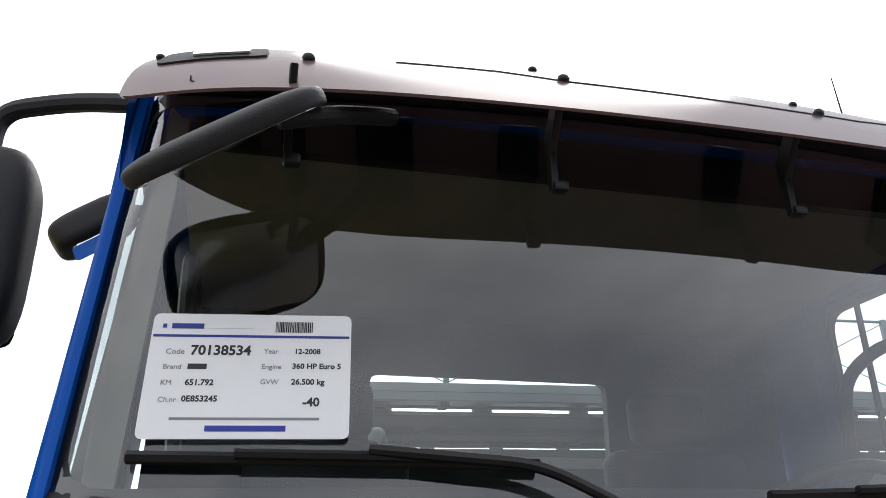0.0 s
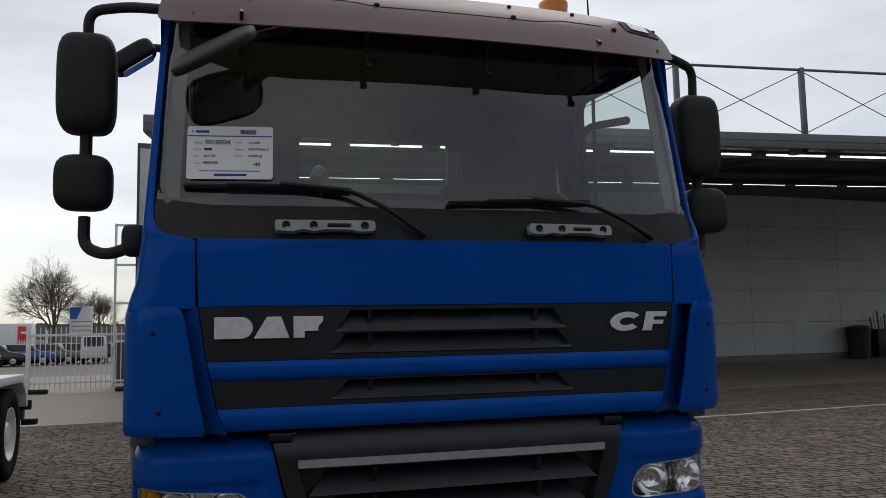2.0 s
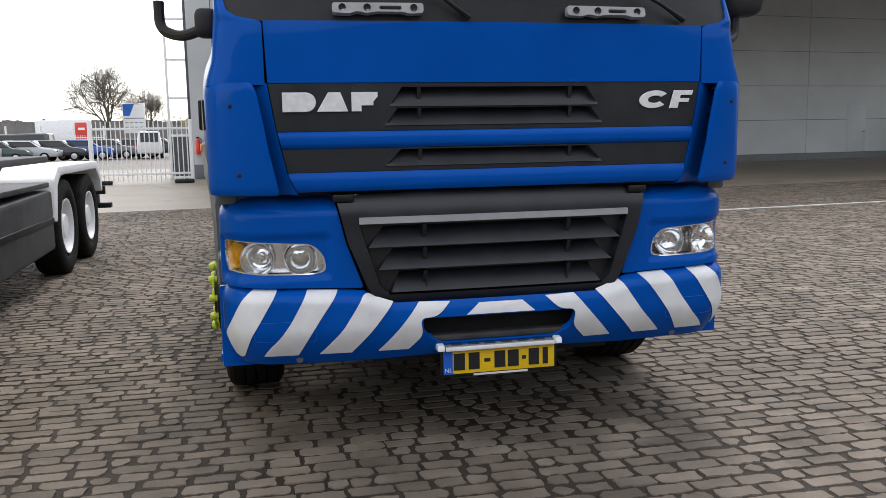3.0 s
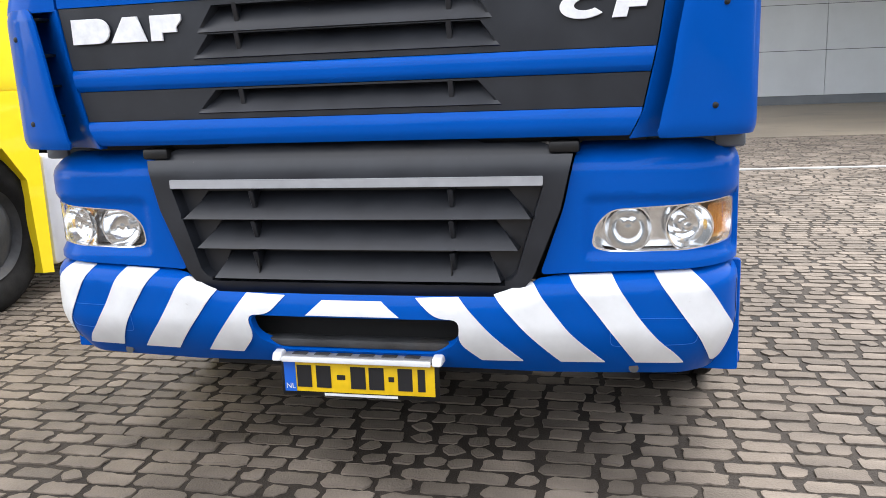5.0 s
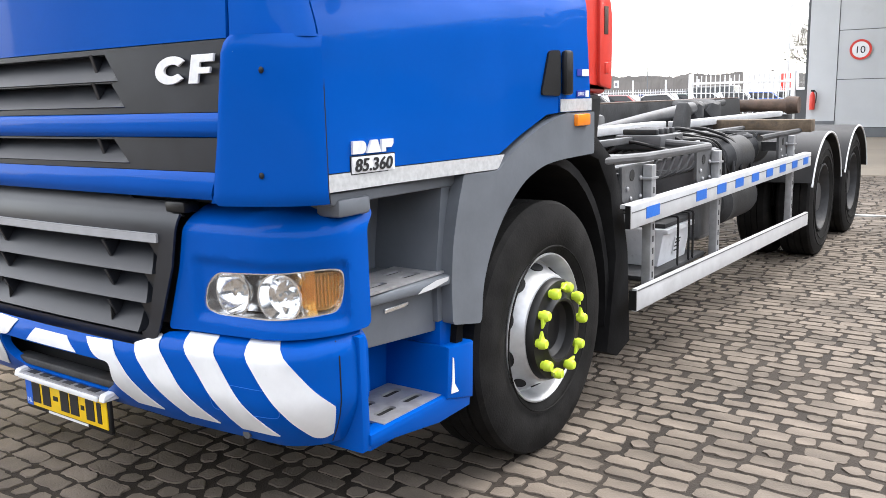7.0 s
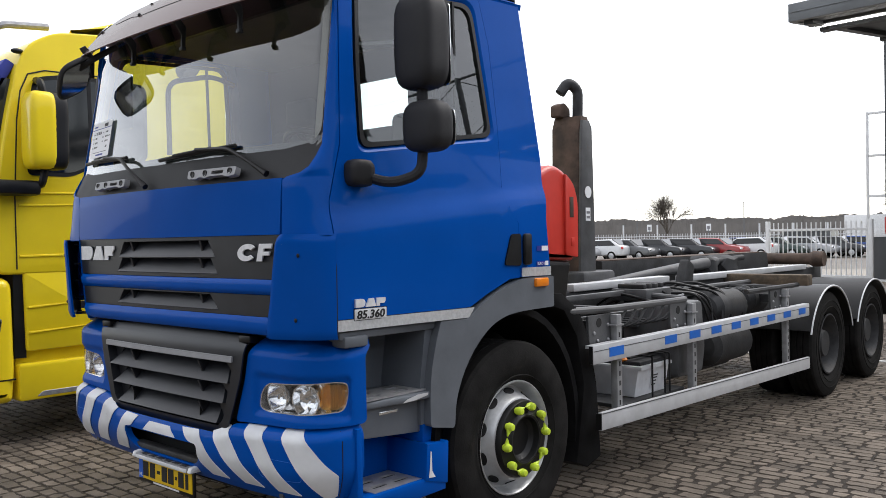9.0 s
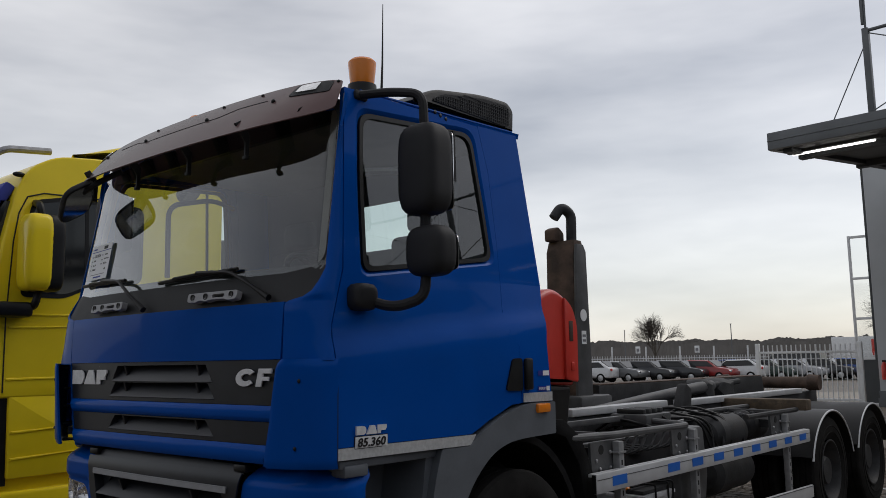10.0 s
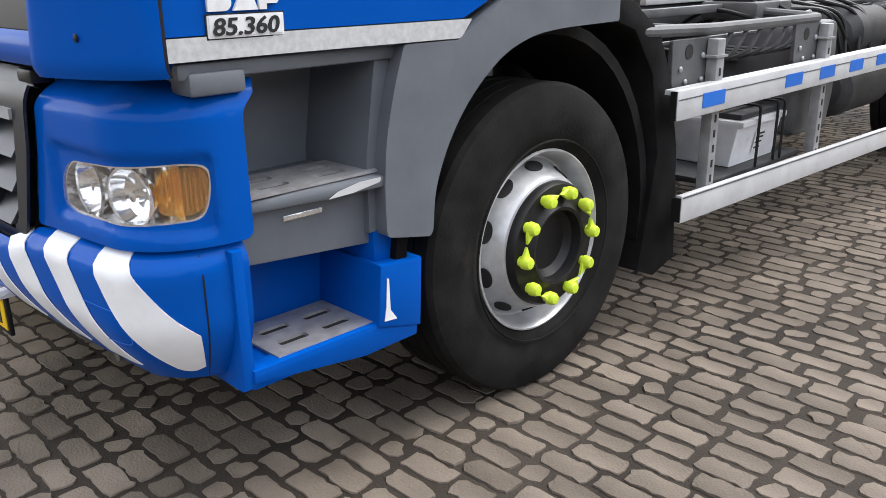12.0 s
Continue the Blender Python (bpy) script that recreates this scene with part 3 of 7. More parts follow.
def build_gate():
    g = thing("yard_gate", "white steel picket gate standing on black rollers", "gate", (-5.95, 24.0, 0))
    for x in (0.04, 3.0):
        part("post", boxed(x - 0.06, x + 0.06, -0.06, 0.06, 0, 2.0, bevel=0.01), WHITE_STEEL, g)
    for z in (0.32, 1.72):
        part("rail", boxed(0.1, 2.94, -0.03, 0.03, z - 0.035, z + 0.035, bevel=0.006), WHITE_STEEL, g)
    for i in range(20):
        x = 0.22 + i * 0.14
        part("picket", boxed(x - 0.014, x + 0.014, -0.014, 0.014, 0.1, 1.95), WHITE_STEEL, g)
    for x in (0.3, 2.75):
        part("roller", boxed(x - 0.3, x + 0.3, -0.12, 0.12, 0.0, 0.14, bevel=0.04), TRIM, g)
    f = thing("picket_fence", "long white steel picket fence round the car park", "fence", (-12.7, 68.3, 0), rz=41.2)
    for i in range(22):
        part("post", boxed(-i * 2.6 - 0.05, -i * 2.6 + 0.05, -0.05, 0.05, 0, 2.5), WHITE_STEEL, f)
    for z in (0.3, 1.6):
        part("rail", boxed(-54.6, 0, -0.03, 0.03, z - 0.03, z + 0.03), WHITE_STEEL, f)
    bm = bmesh.new()
    for i in range(280):
        x = -0.195 * i - 0.09
        box(bm, x - 0.015, x + 0.015, -0.015, 0.015, 0.1, 1.8)
    tagged(part("pickets", bm, WHITE_STEEL, f), kind="stuff")


build_gate()


# ---- the blue hook-lift truck ----
truck = thing("hook_lift_truck", "blue hook-lift lorry with white diagonal warning stripes on its bumper", "truck", (-0.02, 0, 0))

# plan of the cab's skin by height: half width, front, bow of the front, corner radius
CAB_X = [(1.15, 1.2), (1.62, 1.2), (1.9, 1.165), (2.85, 1.09)]
CAB_Y = [(1.6, 0.005), (1.85, -0.006), (2.0, 0.018), (3.0, 0.178)]
CAB_K = [(1.6, 0.015), (1.85, 0.035), (2.0, 0.078)]
CAB_R = [(1.6, 0.12), (1.95, 0.075)]


def cab_front(out=0.0):
    """Lays (way from the middle, height) onto the cab's front, out metres proud of it."""
    def place(s, z):
        x, y = wrap(s, lerp(CAB_X, z) + out, lerp(CAB_Y, z) - out, lerp(CAB_K, z), lerp(CAB_R, z) + out)
        return x, y, z
    return place


def side_x(y, z):
    """The driver's side of the cab: out to the shoulder crease, then leaning in."""
    zs = 1.63 + 0.115 * (y - 0.1)
    x = lerp([(1.25, 1.197), (zs - 0.06, 1.206), (zs - 0.02, 1.204), (zs + 0.02, 1.194), (zs + 0.05, 1.182), (zs + 0.08, 1.174), (zs + 0.25, 1.16), (2.85, 1.088)], z)
    return x + 0.035 * (y - 0.4) * (1 if y > 0.4 else 0.6)


def flared(x, y, z):
    """The lower rear of the cab's side swells out towards the wheel arch."""
    w = lerp([(1.5, 1.0), (1.62, 0.9), (2.0, 0.0)], z)
    return x + w * lerp([(0.4, 0.0), (1.0, 0.0145), (1.4, 0.042)], y), y - w * lerp([(0.4, 0.0), (1.0, 0.010), (1.4, 0.078), (1.65, 0.060)], y), z


def cab_side(out=0.0):
    def place(y, z):
        return flared(side_x(y, z) + out, y, z)
    return place


def both(name, bm, mat, parent=truck, label=""):
    """A part on the driver's side and its mirror image on the other."""
    m = mirrored(bm)
    return part(name, bm, mat, parent, label), part(name, m, mat, parent, label)


# front panels between the corner vanes
def front_edge(z):
    return lerp([(1.16, 0.848), (1.23, 0.884), (1.43, 0.927), (1.62, 0.955), (1.86, 0.963)], z)


def front_strip(z0, z1, inset=0.0):
    zs = [z0 + (z1 - z0) * i / 4 for i in range(5)]
    return [(-front_edge(z) + inset, z) for z in zs][::-1] + [(front_edge(z) - inset, z) for z in zs]


part("bonnet", region(front_strip(1.612, 1.858), step=0.1, place=cab_front(0.006), thick=0.03), BLUE, truck, "blue bonnet flap")
# added near-black sheet, paints the shade behind the gaps of the front
part("front_shade_sheet", region(front_strip(1.15, 1.87, -0.05), step=0.15, place=cab_front(-0.06), thick=0.02), CAVITY_SHADE, truck)
for z0, z1 in ((1.346, 1.414), (1.168, 1.247)):
    def bar_place(s, z, z0=z0, z1=z1):
        f = (2 * z - z0 - z1) / (z1 - z0)
        return cab_front(0.016 - 0.014 * abs(f) ** 3)(s, z)
    part("grille_bar", region(front_strip(z0, z1), step=0.016, place=bar_place, thick=0.03), BLUE, truck, "blue bar across the grille")


def louvred(bands, z0, z1, edge, place, depth, extra=(), well=None):
    """A moulded panel with sloping louvres let into it: bands of (top, lip, half width at the top, half width at the lip)."""
    zs = {z0, z1, *extra}
    for zt, zl, wt, wl in bands:
        zs |= {zt + 0.002, zt, zl, zl - 0.003} | {zl + (zt - zl) * i / 6 for i in range(1, 6)}
    zs = sorted(z for z in zs if z0 <= z <= z1)
    ends = sorted({p for zt, zl, wt, wl in bands for p in ((zl, wl), (zt, wt))})
    bm, rows = bmesh.new(), []
    for z in zs:
        half, rim = lerp(ends, z), edge(z)
        half = min(half, rim - 0.02)
        a = half + (0.003 if well else 0.010)
        lip = max(a + 0.001, min(well(z), rim - 0.012) - 0.008) if well else a + (rim - a) * 0.3
        out = [a, lip, lip + 0.008 if well else a + (rim - a) * 0.6, rim]
        xs = [half * k / 12 for k in range(13)] + out
        xs = [-x for x in xs[:0:-1]] + xs
        row = []
        for x in xs:
            sunk = 0.045 if well and 0.722 < z < 1.024 and abs(x) < lip + 0.004 else 0.0
            for zt, zl, wt, wl in bands:
                if zl <= z <= zt and abs(x) <= half + 1e-6:
                    f = (z - zl) / (zt - zl)
                    sunk = depth * f - 0.007 * (1 - f) ** 4
            px, py, pz = place(x, z)
            row.append(bm.verts.new((px, py + sunk, pz)))
        rows.append(row)
    for p, q in zip(rows, rows[1:]):
        for i in range(len(p) - 1):
            bm.faces.new((p[i], p[i + 1], q[i + 1], q[i]))
    return thicken(bm, 0.008)


def peg(x, zt, depth, y_lip):
    """The pointed fin that stands between a louvre and the bar above it."""
    return extruded([(y_lip - 0.002, zt + 0.006), (y_lip + depth + 0.004, zt + 0.006), (y_lip + depth * 0.52, zt - 0.044), (y_lip + depth * 0.34, zt - 0.050)], "x", x - 0.008, x + 0.008, bevel=0.002, seg=1)


for z0, z1, bands in ((1.416, 1.61, ((1.592, 1.514, 0.40, 0.455), (1.506, 1.436, 0.42, 0.475))), (1.249, 1.344, ((1.336, 1.268, 0.41, 0.475),))):
    g = part("upper_grille", louvred(bands, z0, z1, front_edge, cab_front(0.002), 0.045), BLACK, truck, "black plastic grille panel with stone chips", 28)
    for zt, zl, _, _ in bands:
        for x in (-0.335, 0.335):
            part("rib", peg(x, zt, 0.045, cab_front(0.002)(x, zl)[1]), BLACK, g)


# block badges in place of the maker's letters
def flat_badge(name, outlines, z_off, out, parent, mat=BADGE):
    bm = bmesh.new()
    for o in outlines:
        prism(bm, o, "y", out + 0.004, out + 0.012, bevel=0.001, seg=1)
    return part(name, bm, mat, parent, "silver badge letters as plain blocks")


def d_shape(x, z, w, h):
    pts = [(x, z), (x + w * 0.7, z)] + [(x + w * 0.7 + w * 0.3 * math.sin(a), z + h / 2 - h / 2 * math.cos(a)) for a in [math.pi * k / 8 for k in range(1, 8)]] + [(x + w * 0.7, z + h), (x, z + h)]
    return pts


z0, h = 1.495, 0.078
flat_badge("badge", [d_shape(-0.9, z0, 0.135, h)], 0, -0.006, truck)
flat_badge("badge", [[(-0.762, z0), (-0.635, z0), (-0.665, z0 + h), (-0.715, z0 + h)]], 0, -0.006, truck)
flat_badge("badge", [[(-0.62, z0), (-0.58, z0), (-0.58, z0 + 0.024), (-0.53, z0 + 0.024), (-0.53, z0 + 0.04), (-0.512, z0 + 0.06), (-0.512, z0 + h), (-0.62, z0 + h)]], 0, -0.006, truck)
flat_badge("badge", [[(0.728 + 0.070 * math.cos(a) + 0.25 * 0.039 * math.sin(a), z0 + 0.039 + 0.039 * math.sin(a)) for a in [radians(38 + 284 * k / 20) for k in range(21)]] + [(0.732 + 0.034 * math.cos(a) + 0.25 * 0.02 * math.sin(a), z0 + 0.039 + 0.016 * math.sin(a)) for a in [radians(322 - 284 * k / 20) for k in range(21)]]], 0, -0.006, truck)
flat_badge("badge", [[(0.802, z0), (0.842, z0), (0.849, z0 + 0.026), (0.895, z0 + 0.026), (0.900, z0 + 0.043), (0.853, z0 + 0.043), (0.857, z0 + 0.057), (0.912, z0 + 0.057), (0.918, z0 + h), (0.824, z0 + h)]], 0, -0.006, truck)

# corner vanes beside the grille: swept-back scoops with a black inside
def vane_in(z):
    return lerp([(1.162, 0.945), (1.178, 0.934), (1.24, 0.945), (1.34, 0.967), (1.437, 0.981), (1.53, 0.998), (1.57, 1.005), (1.6, 1.02), (1.612, 1.04)], z)


def vane_at(t, z, inset=0.0):
    p0, p1, p2 = Vector((vane_in(z), -0.055, z)), Vector((1.19, 0.014, z)), Vector((1.208, 0.112, z))
    p = p0 * (1 - t) ** 2 + p1 * 2 * t * (1 - t) + p2 * t * t
    dip = 0.014 * max(0.0, (z - 1.57) / 0.042) ** 2 + 0.014 * max(0.0, (1.2 - z) / 0.038) ** 2 + 0.008 * max(0.0, (0.06 - t) / 0.06) ** 2
    return p + Vector((-0.5, 0.85, 0)) * (dip + inset)


def vane_sheet(inset, thick, t0=0.0):
    bm, rows = bmesh.new(), []
    for z in (1.162, 1.168, 1.178, 1.19, 1.205, 1.25, 1.3, 1.335, 1.38, 1.42, 1.47, 1.52, 1.57, 1.585, 1.595, 1.604, 1.612):
        rows.append([bm.verts.new(vane_at(t0 + (1 - t0) * t, z, inset)) for t in (0.0, 0.02, 0.05, 0.1, 0.2, 0.3, 0.4, 0.5, 0.6, 0.7, 0.8, 0.9, 1.0)])
    for a, b in zip(rows, rows[1:]):
        for i in range(len(a) - 1):
            bm.faces.new((a[i], a[i + 1], b[i + 1], b[i]))
    return thicken(bm, thick)


def duct_sheet():
    """The blue channel that runs from the ends of the grille bars back behind the vane."""
    bm, rows = bmesh.new(), []
    for k in range(12):
        z = 1.160 + 0.45 * k / 11
        e = front_edge(z) + 0.003
        rows.append([bm.verts.new((x, y, z)) for x, y in ((e, cab_front(-0.03)(e, z)[1]), (e + 0.001, cab_front(0.008)(e, z)[1]), (e + 0.012, cab_front(0.008)(e, z)[1] + 0.004), (e + 0.05, 0.045), (e + 0.10, 0.085), (1.10, 0.13), (1.16, 0.15))])
    for p, q in zip(rows, rows[1:]):
        for i in range(len(p) - 1):
            bm.faces.new((p[i], p[i + 1], q[i + 1], q[i]))
    return thicken(bm, 0.006)


both("corner_vane", vane_sheet(0.0, 0.012), BLUE, label="blue corner air vane")
both("vane_duct", duct_sheet(), BLUE, label="blue air channel behind the vane")
both("vane_lining", vane_sheet(0.0135, 0.004, 0.03), BLACK, label="black inside of the vane")
for z in (1.175, 1.27, 1.37, 1.47, 1.585):
    both("vane_fin", extruded([(1.03, 0.02), (1.1, 0.045), (1.158, 0.09), (1.16, 0.112), (1.12, 0.13), (1.03, 0.09)], "z", z - 0.004, z + 0.004), BLACK)
for z in (1.521, 1.247):
    p = vane_at(0.33, z)
    both("bolt", turned([(0.0, 0.0), (0.008, 0.0), (0.009, -0.003), (0.006, -0.005), (0.0, -0.005)], (p.x, p.y, p.z), "y", 12), TRIM)


# pillars: from the vanes up to the roof, between windscreen and door
def pillar_in(z):
    return lerp([(1.60, 0.966), (1.855, 0.968), (1.862, 0.99), (1.876, 1.066), (1.90, 1.102), (1.945, 1.117), (2.0, 1.122), (2.81, 1.08)], z)


def side_gap(z):
    return lerp([(1.60, 0.104), (1.75, 0.11), (2.0, 0.19), (2.86, 0.25)], z)


def pillar_sheet():
    """From the edge of the glass round the corner to the door gap."""
    bm, rows = bmesh.new(), []
    for z in (1.605, 1.63, 1.66, 1.69, 1.72, 1.76, 1.8, 1.85, 1.862, 1.876, 1.888, 1.90, 1.92, 1.945, 2.0, 2.1, 2.2, 2.35, 2.5, 2.65, 2.81):
        g, yd = Vector(cab_front(0.004)(pillar_in(z), z)), side_gap(z)
        d = Vector((side_x(yd, z) + 0.003, yd, z))
        c = Vector((d.x + 0.002, g.y + 0.06 * (d.y - g.y), z))
        rows.append([bm.verts.new(g * (1 - w) ** 2 + c * 2 * w * (1 - w) + d * w ** 2) for w in [k / 9 for k in range(10)]])
    for a, b in zip(rows, rows[1:]):
        for i in range(9):
            bm.faces.new((a[i], a[i + 1], b[i + 1], b[i]))
    return thicken(bm, 0.02)


both("pillar", pillar_sheet(), BLUE, label="blue windscreen pillar")

# windscreen, its black border and the cowl under it
cowl_edge = [(-1.128, 2.02), (-1.122, 1.945), (-1.107, 1.898), (-1.07, 1.873), (-0.985, 1.858), (0.985, 1.858), (1.07, 1.873), (1.107, 1.898), (1.122, 1.945), (1.128, 2.02)]
cowl = part("cowl", region(cowl_edge + [(0.9, 1.99), (0.0, 1.985), (-0.9, 1.99)], step=0.09, place=cab_front(-0.004), thick=0.03), COWL, truck, "matt black cowl under the windscreen")
glass_edge = rounded([(-1.125, 1.985), (1.125, 1.985), (1.085, 2.80), (-1.085, 2.80)], 0.06)
screen_glass = part("windscreen", region(glass_edge, step=0.09, place=cab_front(-0.008), thick=0.0), WINDSCREEN, truck, "clear curved windscreen")
border_in = rounded([(-1.103, 2.02), (1.103, 2.02), (1.063, 2.76), (-1.063, 2.76)], 0.07)
both("pillar_trim", region([(1.03, 2.0), (1.12, 2.0), (1.085, 2.8), (0.99, 2.8)], step=0.06, place=cab_front(-0.05), thick=0.01), LINING, label="grey inner pillar lining")
part("windscreen_seal", region(glass_edge, [border_in], step=0.09, place=cab_front(-0.011), thick=0.004), TRIM, screen_glass)
part("header", region([(-1.02, 2.79), (1.02, 2.79), (1.0, 2.83), (-1.0, 2.83)], step=0.1, place=cab_front(0.0), thick=0.03), TRIM, truck)

# grab handles on the cowl
for x0, x1 in ((-0.688, -0.318), (0.305, 0.672)):
    c1, c2, c3, z = x0 + 0.04, x0 + 0.14, x1 - 0.04, 1.908
    grip = [(x0, z - 0.020), (c1 + 0.03, z - 0.024), (c1 + 0.05, z - 0.016), (c2 - 0.03, z - 0.016), (c2, z - 0.023), (c2 + 0.035, z - 0.016), (c3 - 0.05, z - 0.016), (c3 - 0.02, z - 0.024), (x1, z - 0.020), (x1, z + 0.020), (x0, z + 0.020)]
    slot = rounded([(c2 + 0.05, z - 0.008), (c3 - 0.05, z - 0.008), (c3 - 0.05, z + 0.008), (c2 + 0.05, z + 0.008)], 0.008, 3)
    hd = part("grab_handle", region(rounded(grip, 0.012, 3), [slot], step=0.05, place=cab_front(0.04), thick=0.03), HANDLE_GREY, truck, "silver-grey grab handle")
    for x in (c1, c2, c3):
        part("screw", turned([(0.0, -0.002), (0.011, -0.002), (0.015, -0.004), (0.015, 0.004), (0.0, 0.004)], (x, cab_front(0.04)(x, z)[1], z), "y", 14), TRIM, hd)


# wipers
def wiper(pivot, elbow, tip_a, tip_b):
    def on(p, out):
        return cab_front(out)(p[0], p[1])
    arm = part("wiper", piped(bend([on(pivot, 0.02), on(((pivot[0] + elbow[0]) / 2, (pivot[1] + elbow[1]) / 2 + 0.01), 0.05), on(elbow, 0.045), on(((tip_a[0] + tip_b[0]) / 2 + 0.04, (tip_a[1] + tip_b[1]) / 2 + 0.012), 0.035)], 0.05), [0.016] + [0.009] * 15, 8), TRIM, truck, "black windscreen wiper")
    n = 12
    pts = [on((tip_a[0] + (tip_b[0] - tip_a[0]) * i / n, tip_a[1] + (tip_b[1] - tip_a[1]) * i / n), 0.012) for i in range(n + 1)]
    part("blade", piped(pts, 0.010, 6), TRIM, arm)
    pts = [on((tip_a[0] + (tip_b[0] - tip_a[0]) * (0.25 + 0.5 * i / n), tip_a[1] + (tip_b[1] - tip_a[1]) * (0.25 + 0.5 * i / n) + 0.004), 0.03) for i in range(n + 1)]
    part("blade_carrier", piped(pts, 0.008, 6), TRIM, arm)


wiper((-0.12, 1.875), (-0.41, 2.045), (-1.01, 2.062), (-0.40, 2.05))
wiper((0.87, 1.88), (0.59, 2.015), (-0.02, 2.005), (0.60, 2.03))

# lower grille

def low_place(out):
    return lambda x, z: (x, -0.012 + 0.03 * x * x - out + 0.05 * max(0.0, (z - 1.06) / 0.06) ** 2 * 0.3 + 0.012 * max(0.0, (0.74 - z) / 0.05) ** 2, z)


def low_edge(z):
    return lerp([(0.668, 0.44), (0.68, 0.485), (0.70, 0.525), (0.715, 0.545), (0.74, 0.565), (0.76, 0.577), (0.955, 0.655), (1.118, 0.692)], z)


LOW_BANDS = ((1.012, 0.928, 0.495, 0.568), (0.915, 0.832, 0.455, 0.528), (0.815, 0.733, 0.43, 0.475))


def low_well(z):
    """Half the width of the sunk mouth behind the blades."""
    return lerp([(0.722, 0.44), (0.74, 0.505), (0.76, 0.523), (1.024, 0.605)], z)


low = part("lower_grille", louvred(LOW_BANDS, 0.668, 1.118, low_edge, low_place(0.0), 0.065, (0.68, 0.69, 0.70, 0.715, 0.721, 0.7235, 0.74, 0.76, 1.0235, 1.025, 1.06, 1.08, 1.1), low_well), BLACK, truck, "black plastic lower grille with sloping blades", 28)
for s in (-1, 1):
    for zt, zl in ((1.012, 0.928), (0.915, 0.832), (0.815, 0.733)):
        part("rib", peg(s * 0.325, zt, 0.065, low_place(0.0)(0.325, zl)[1]), BLACK, low)
    part("flap_gap", boxed(s * 0.318, s * 0.322, 0.0, 0.03, 0.742, 0.808), CAVITY_SHADE, low)
part("bright_strip", region(rounded([(-0.605, 1.028), (0.605, 1.028), (0.605, 1.056), (-0.605, 1.056)], 0.004, 2), step=0.15, place=low_place(0.008), thick=0.012), STRIP, low, "brushed bright strip")
for s in (-1, 1):
    part("hinge", boxed(s * 0.62, s * 0.71, 0.02, 0.08, 1.12, 1.155, bevel=0.008), TRIM, low)
part("top_lip", region(rounded([(-0.685, 1.112), (0.685, 1.112), (0.60, 1.15), (0.42, 1.152), (0.40, 1.162), (-0.40, 1.162), (-0.42, 1.152), (-0.60, 1.15)], 0.01, 3), step=0.1, place=lambda x, z: (x, 0.02 + 0.03 * x * x + (z - 1.11) * 0.5, z), thick=0.012), BLACK, low)

# lamp panels at the corners
LAMP_PANEL = [(0.590, 0.752), (0.68, 0.758), (0.98, 0.769), (1.2, 0.777), (1.33, 0.778), (1.345, 0.79), (1.342, 1.108), (1.27, 1.142), (0.704, 1.146), (0.662, 0.955)]
LENS = rounded([(0.742, 0.83), (0.80, 0.818), (1.02, 0.823), (1.215, 0.84), (1.235, 0.9), (1.235, 0.962), (1.18, 0.972), (0.95, 0.957), (0.80, 0.948), (0.752, 0.90)], 0.03, 4)


def lamp_place(lift):
    def place(s, z):
        top = max(0.0, (z - 1.06) / 0.06)
        a, b = max(0.745 - abs(s), abs(s) - 1.23, 0.0), max(0.825 - z, z - 0.965, 0.0)
        near = max(0.0, 1 - math.hypot(a, b) / 0.036)
        out = lift - 0.016 * near * near * (3 - 2 * near)
        x, y = wrap(s, 1.195 + out - 0.02 * top * top, 0.012 - out + 0.05 * top * top, 0.03, 0.22 + out)
        return x, y, z
    return place


both("lamp_panel", region(rounded(LAMP_PANEL, 0.02, 4), [LENS], step=0.014, place=lamp_place(0.0), thick=0.03), BLUE, label="blue headlamp surround panel")
LENS_C = (sum(p[0] for p in LENS) / len(LENS), sum(p[1] for p in LENS) / len(LENS))


def grown(poly, k, centre=LENS_C):
    return [(centre[0] + (p[0] - centre[0]) * k, centre[1] + (p[1] - centre[1]) * (k + (k - 1) * 1.5)) for p in poly]


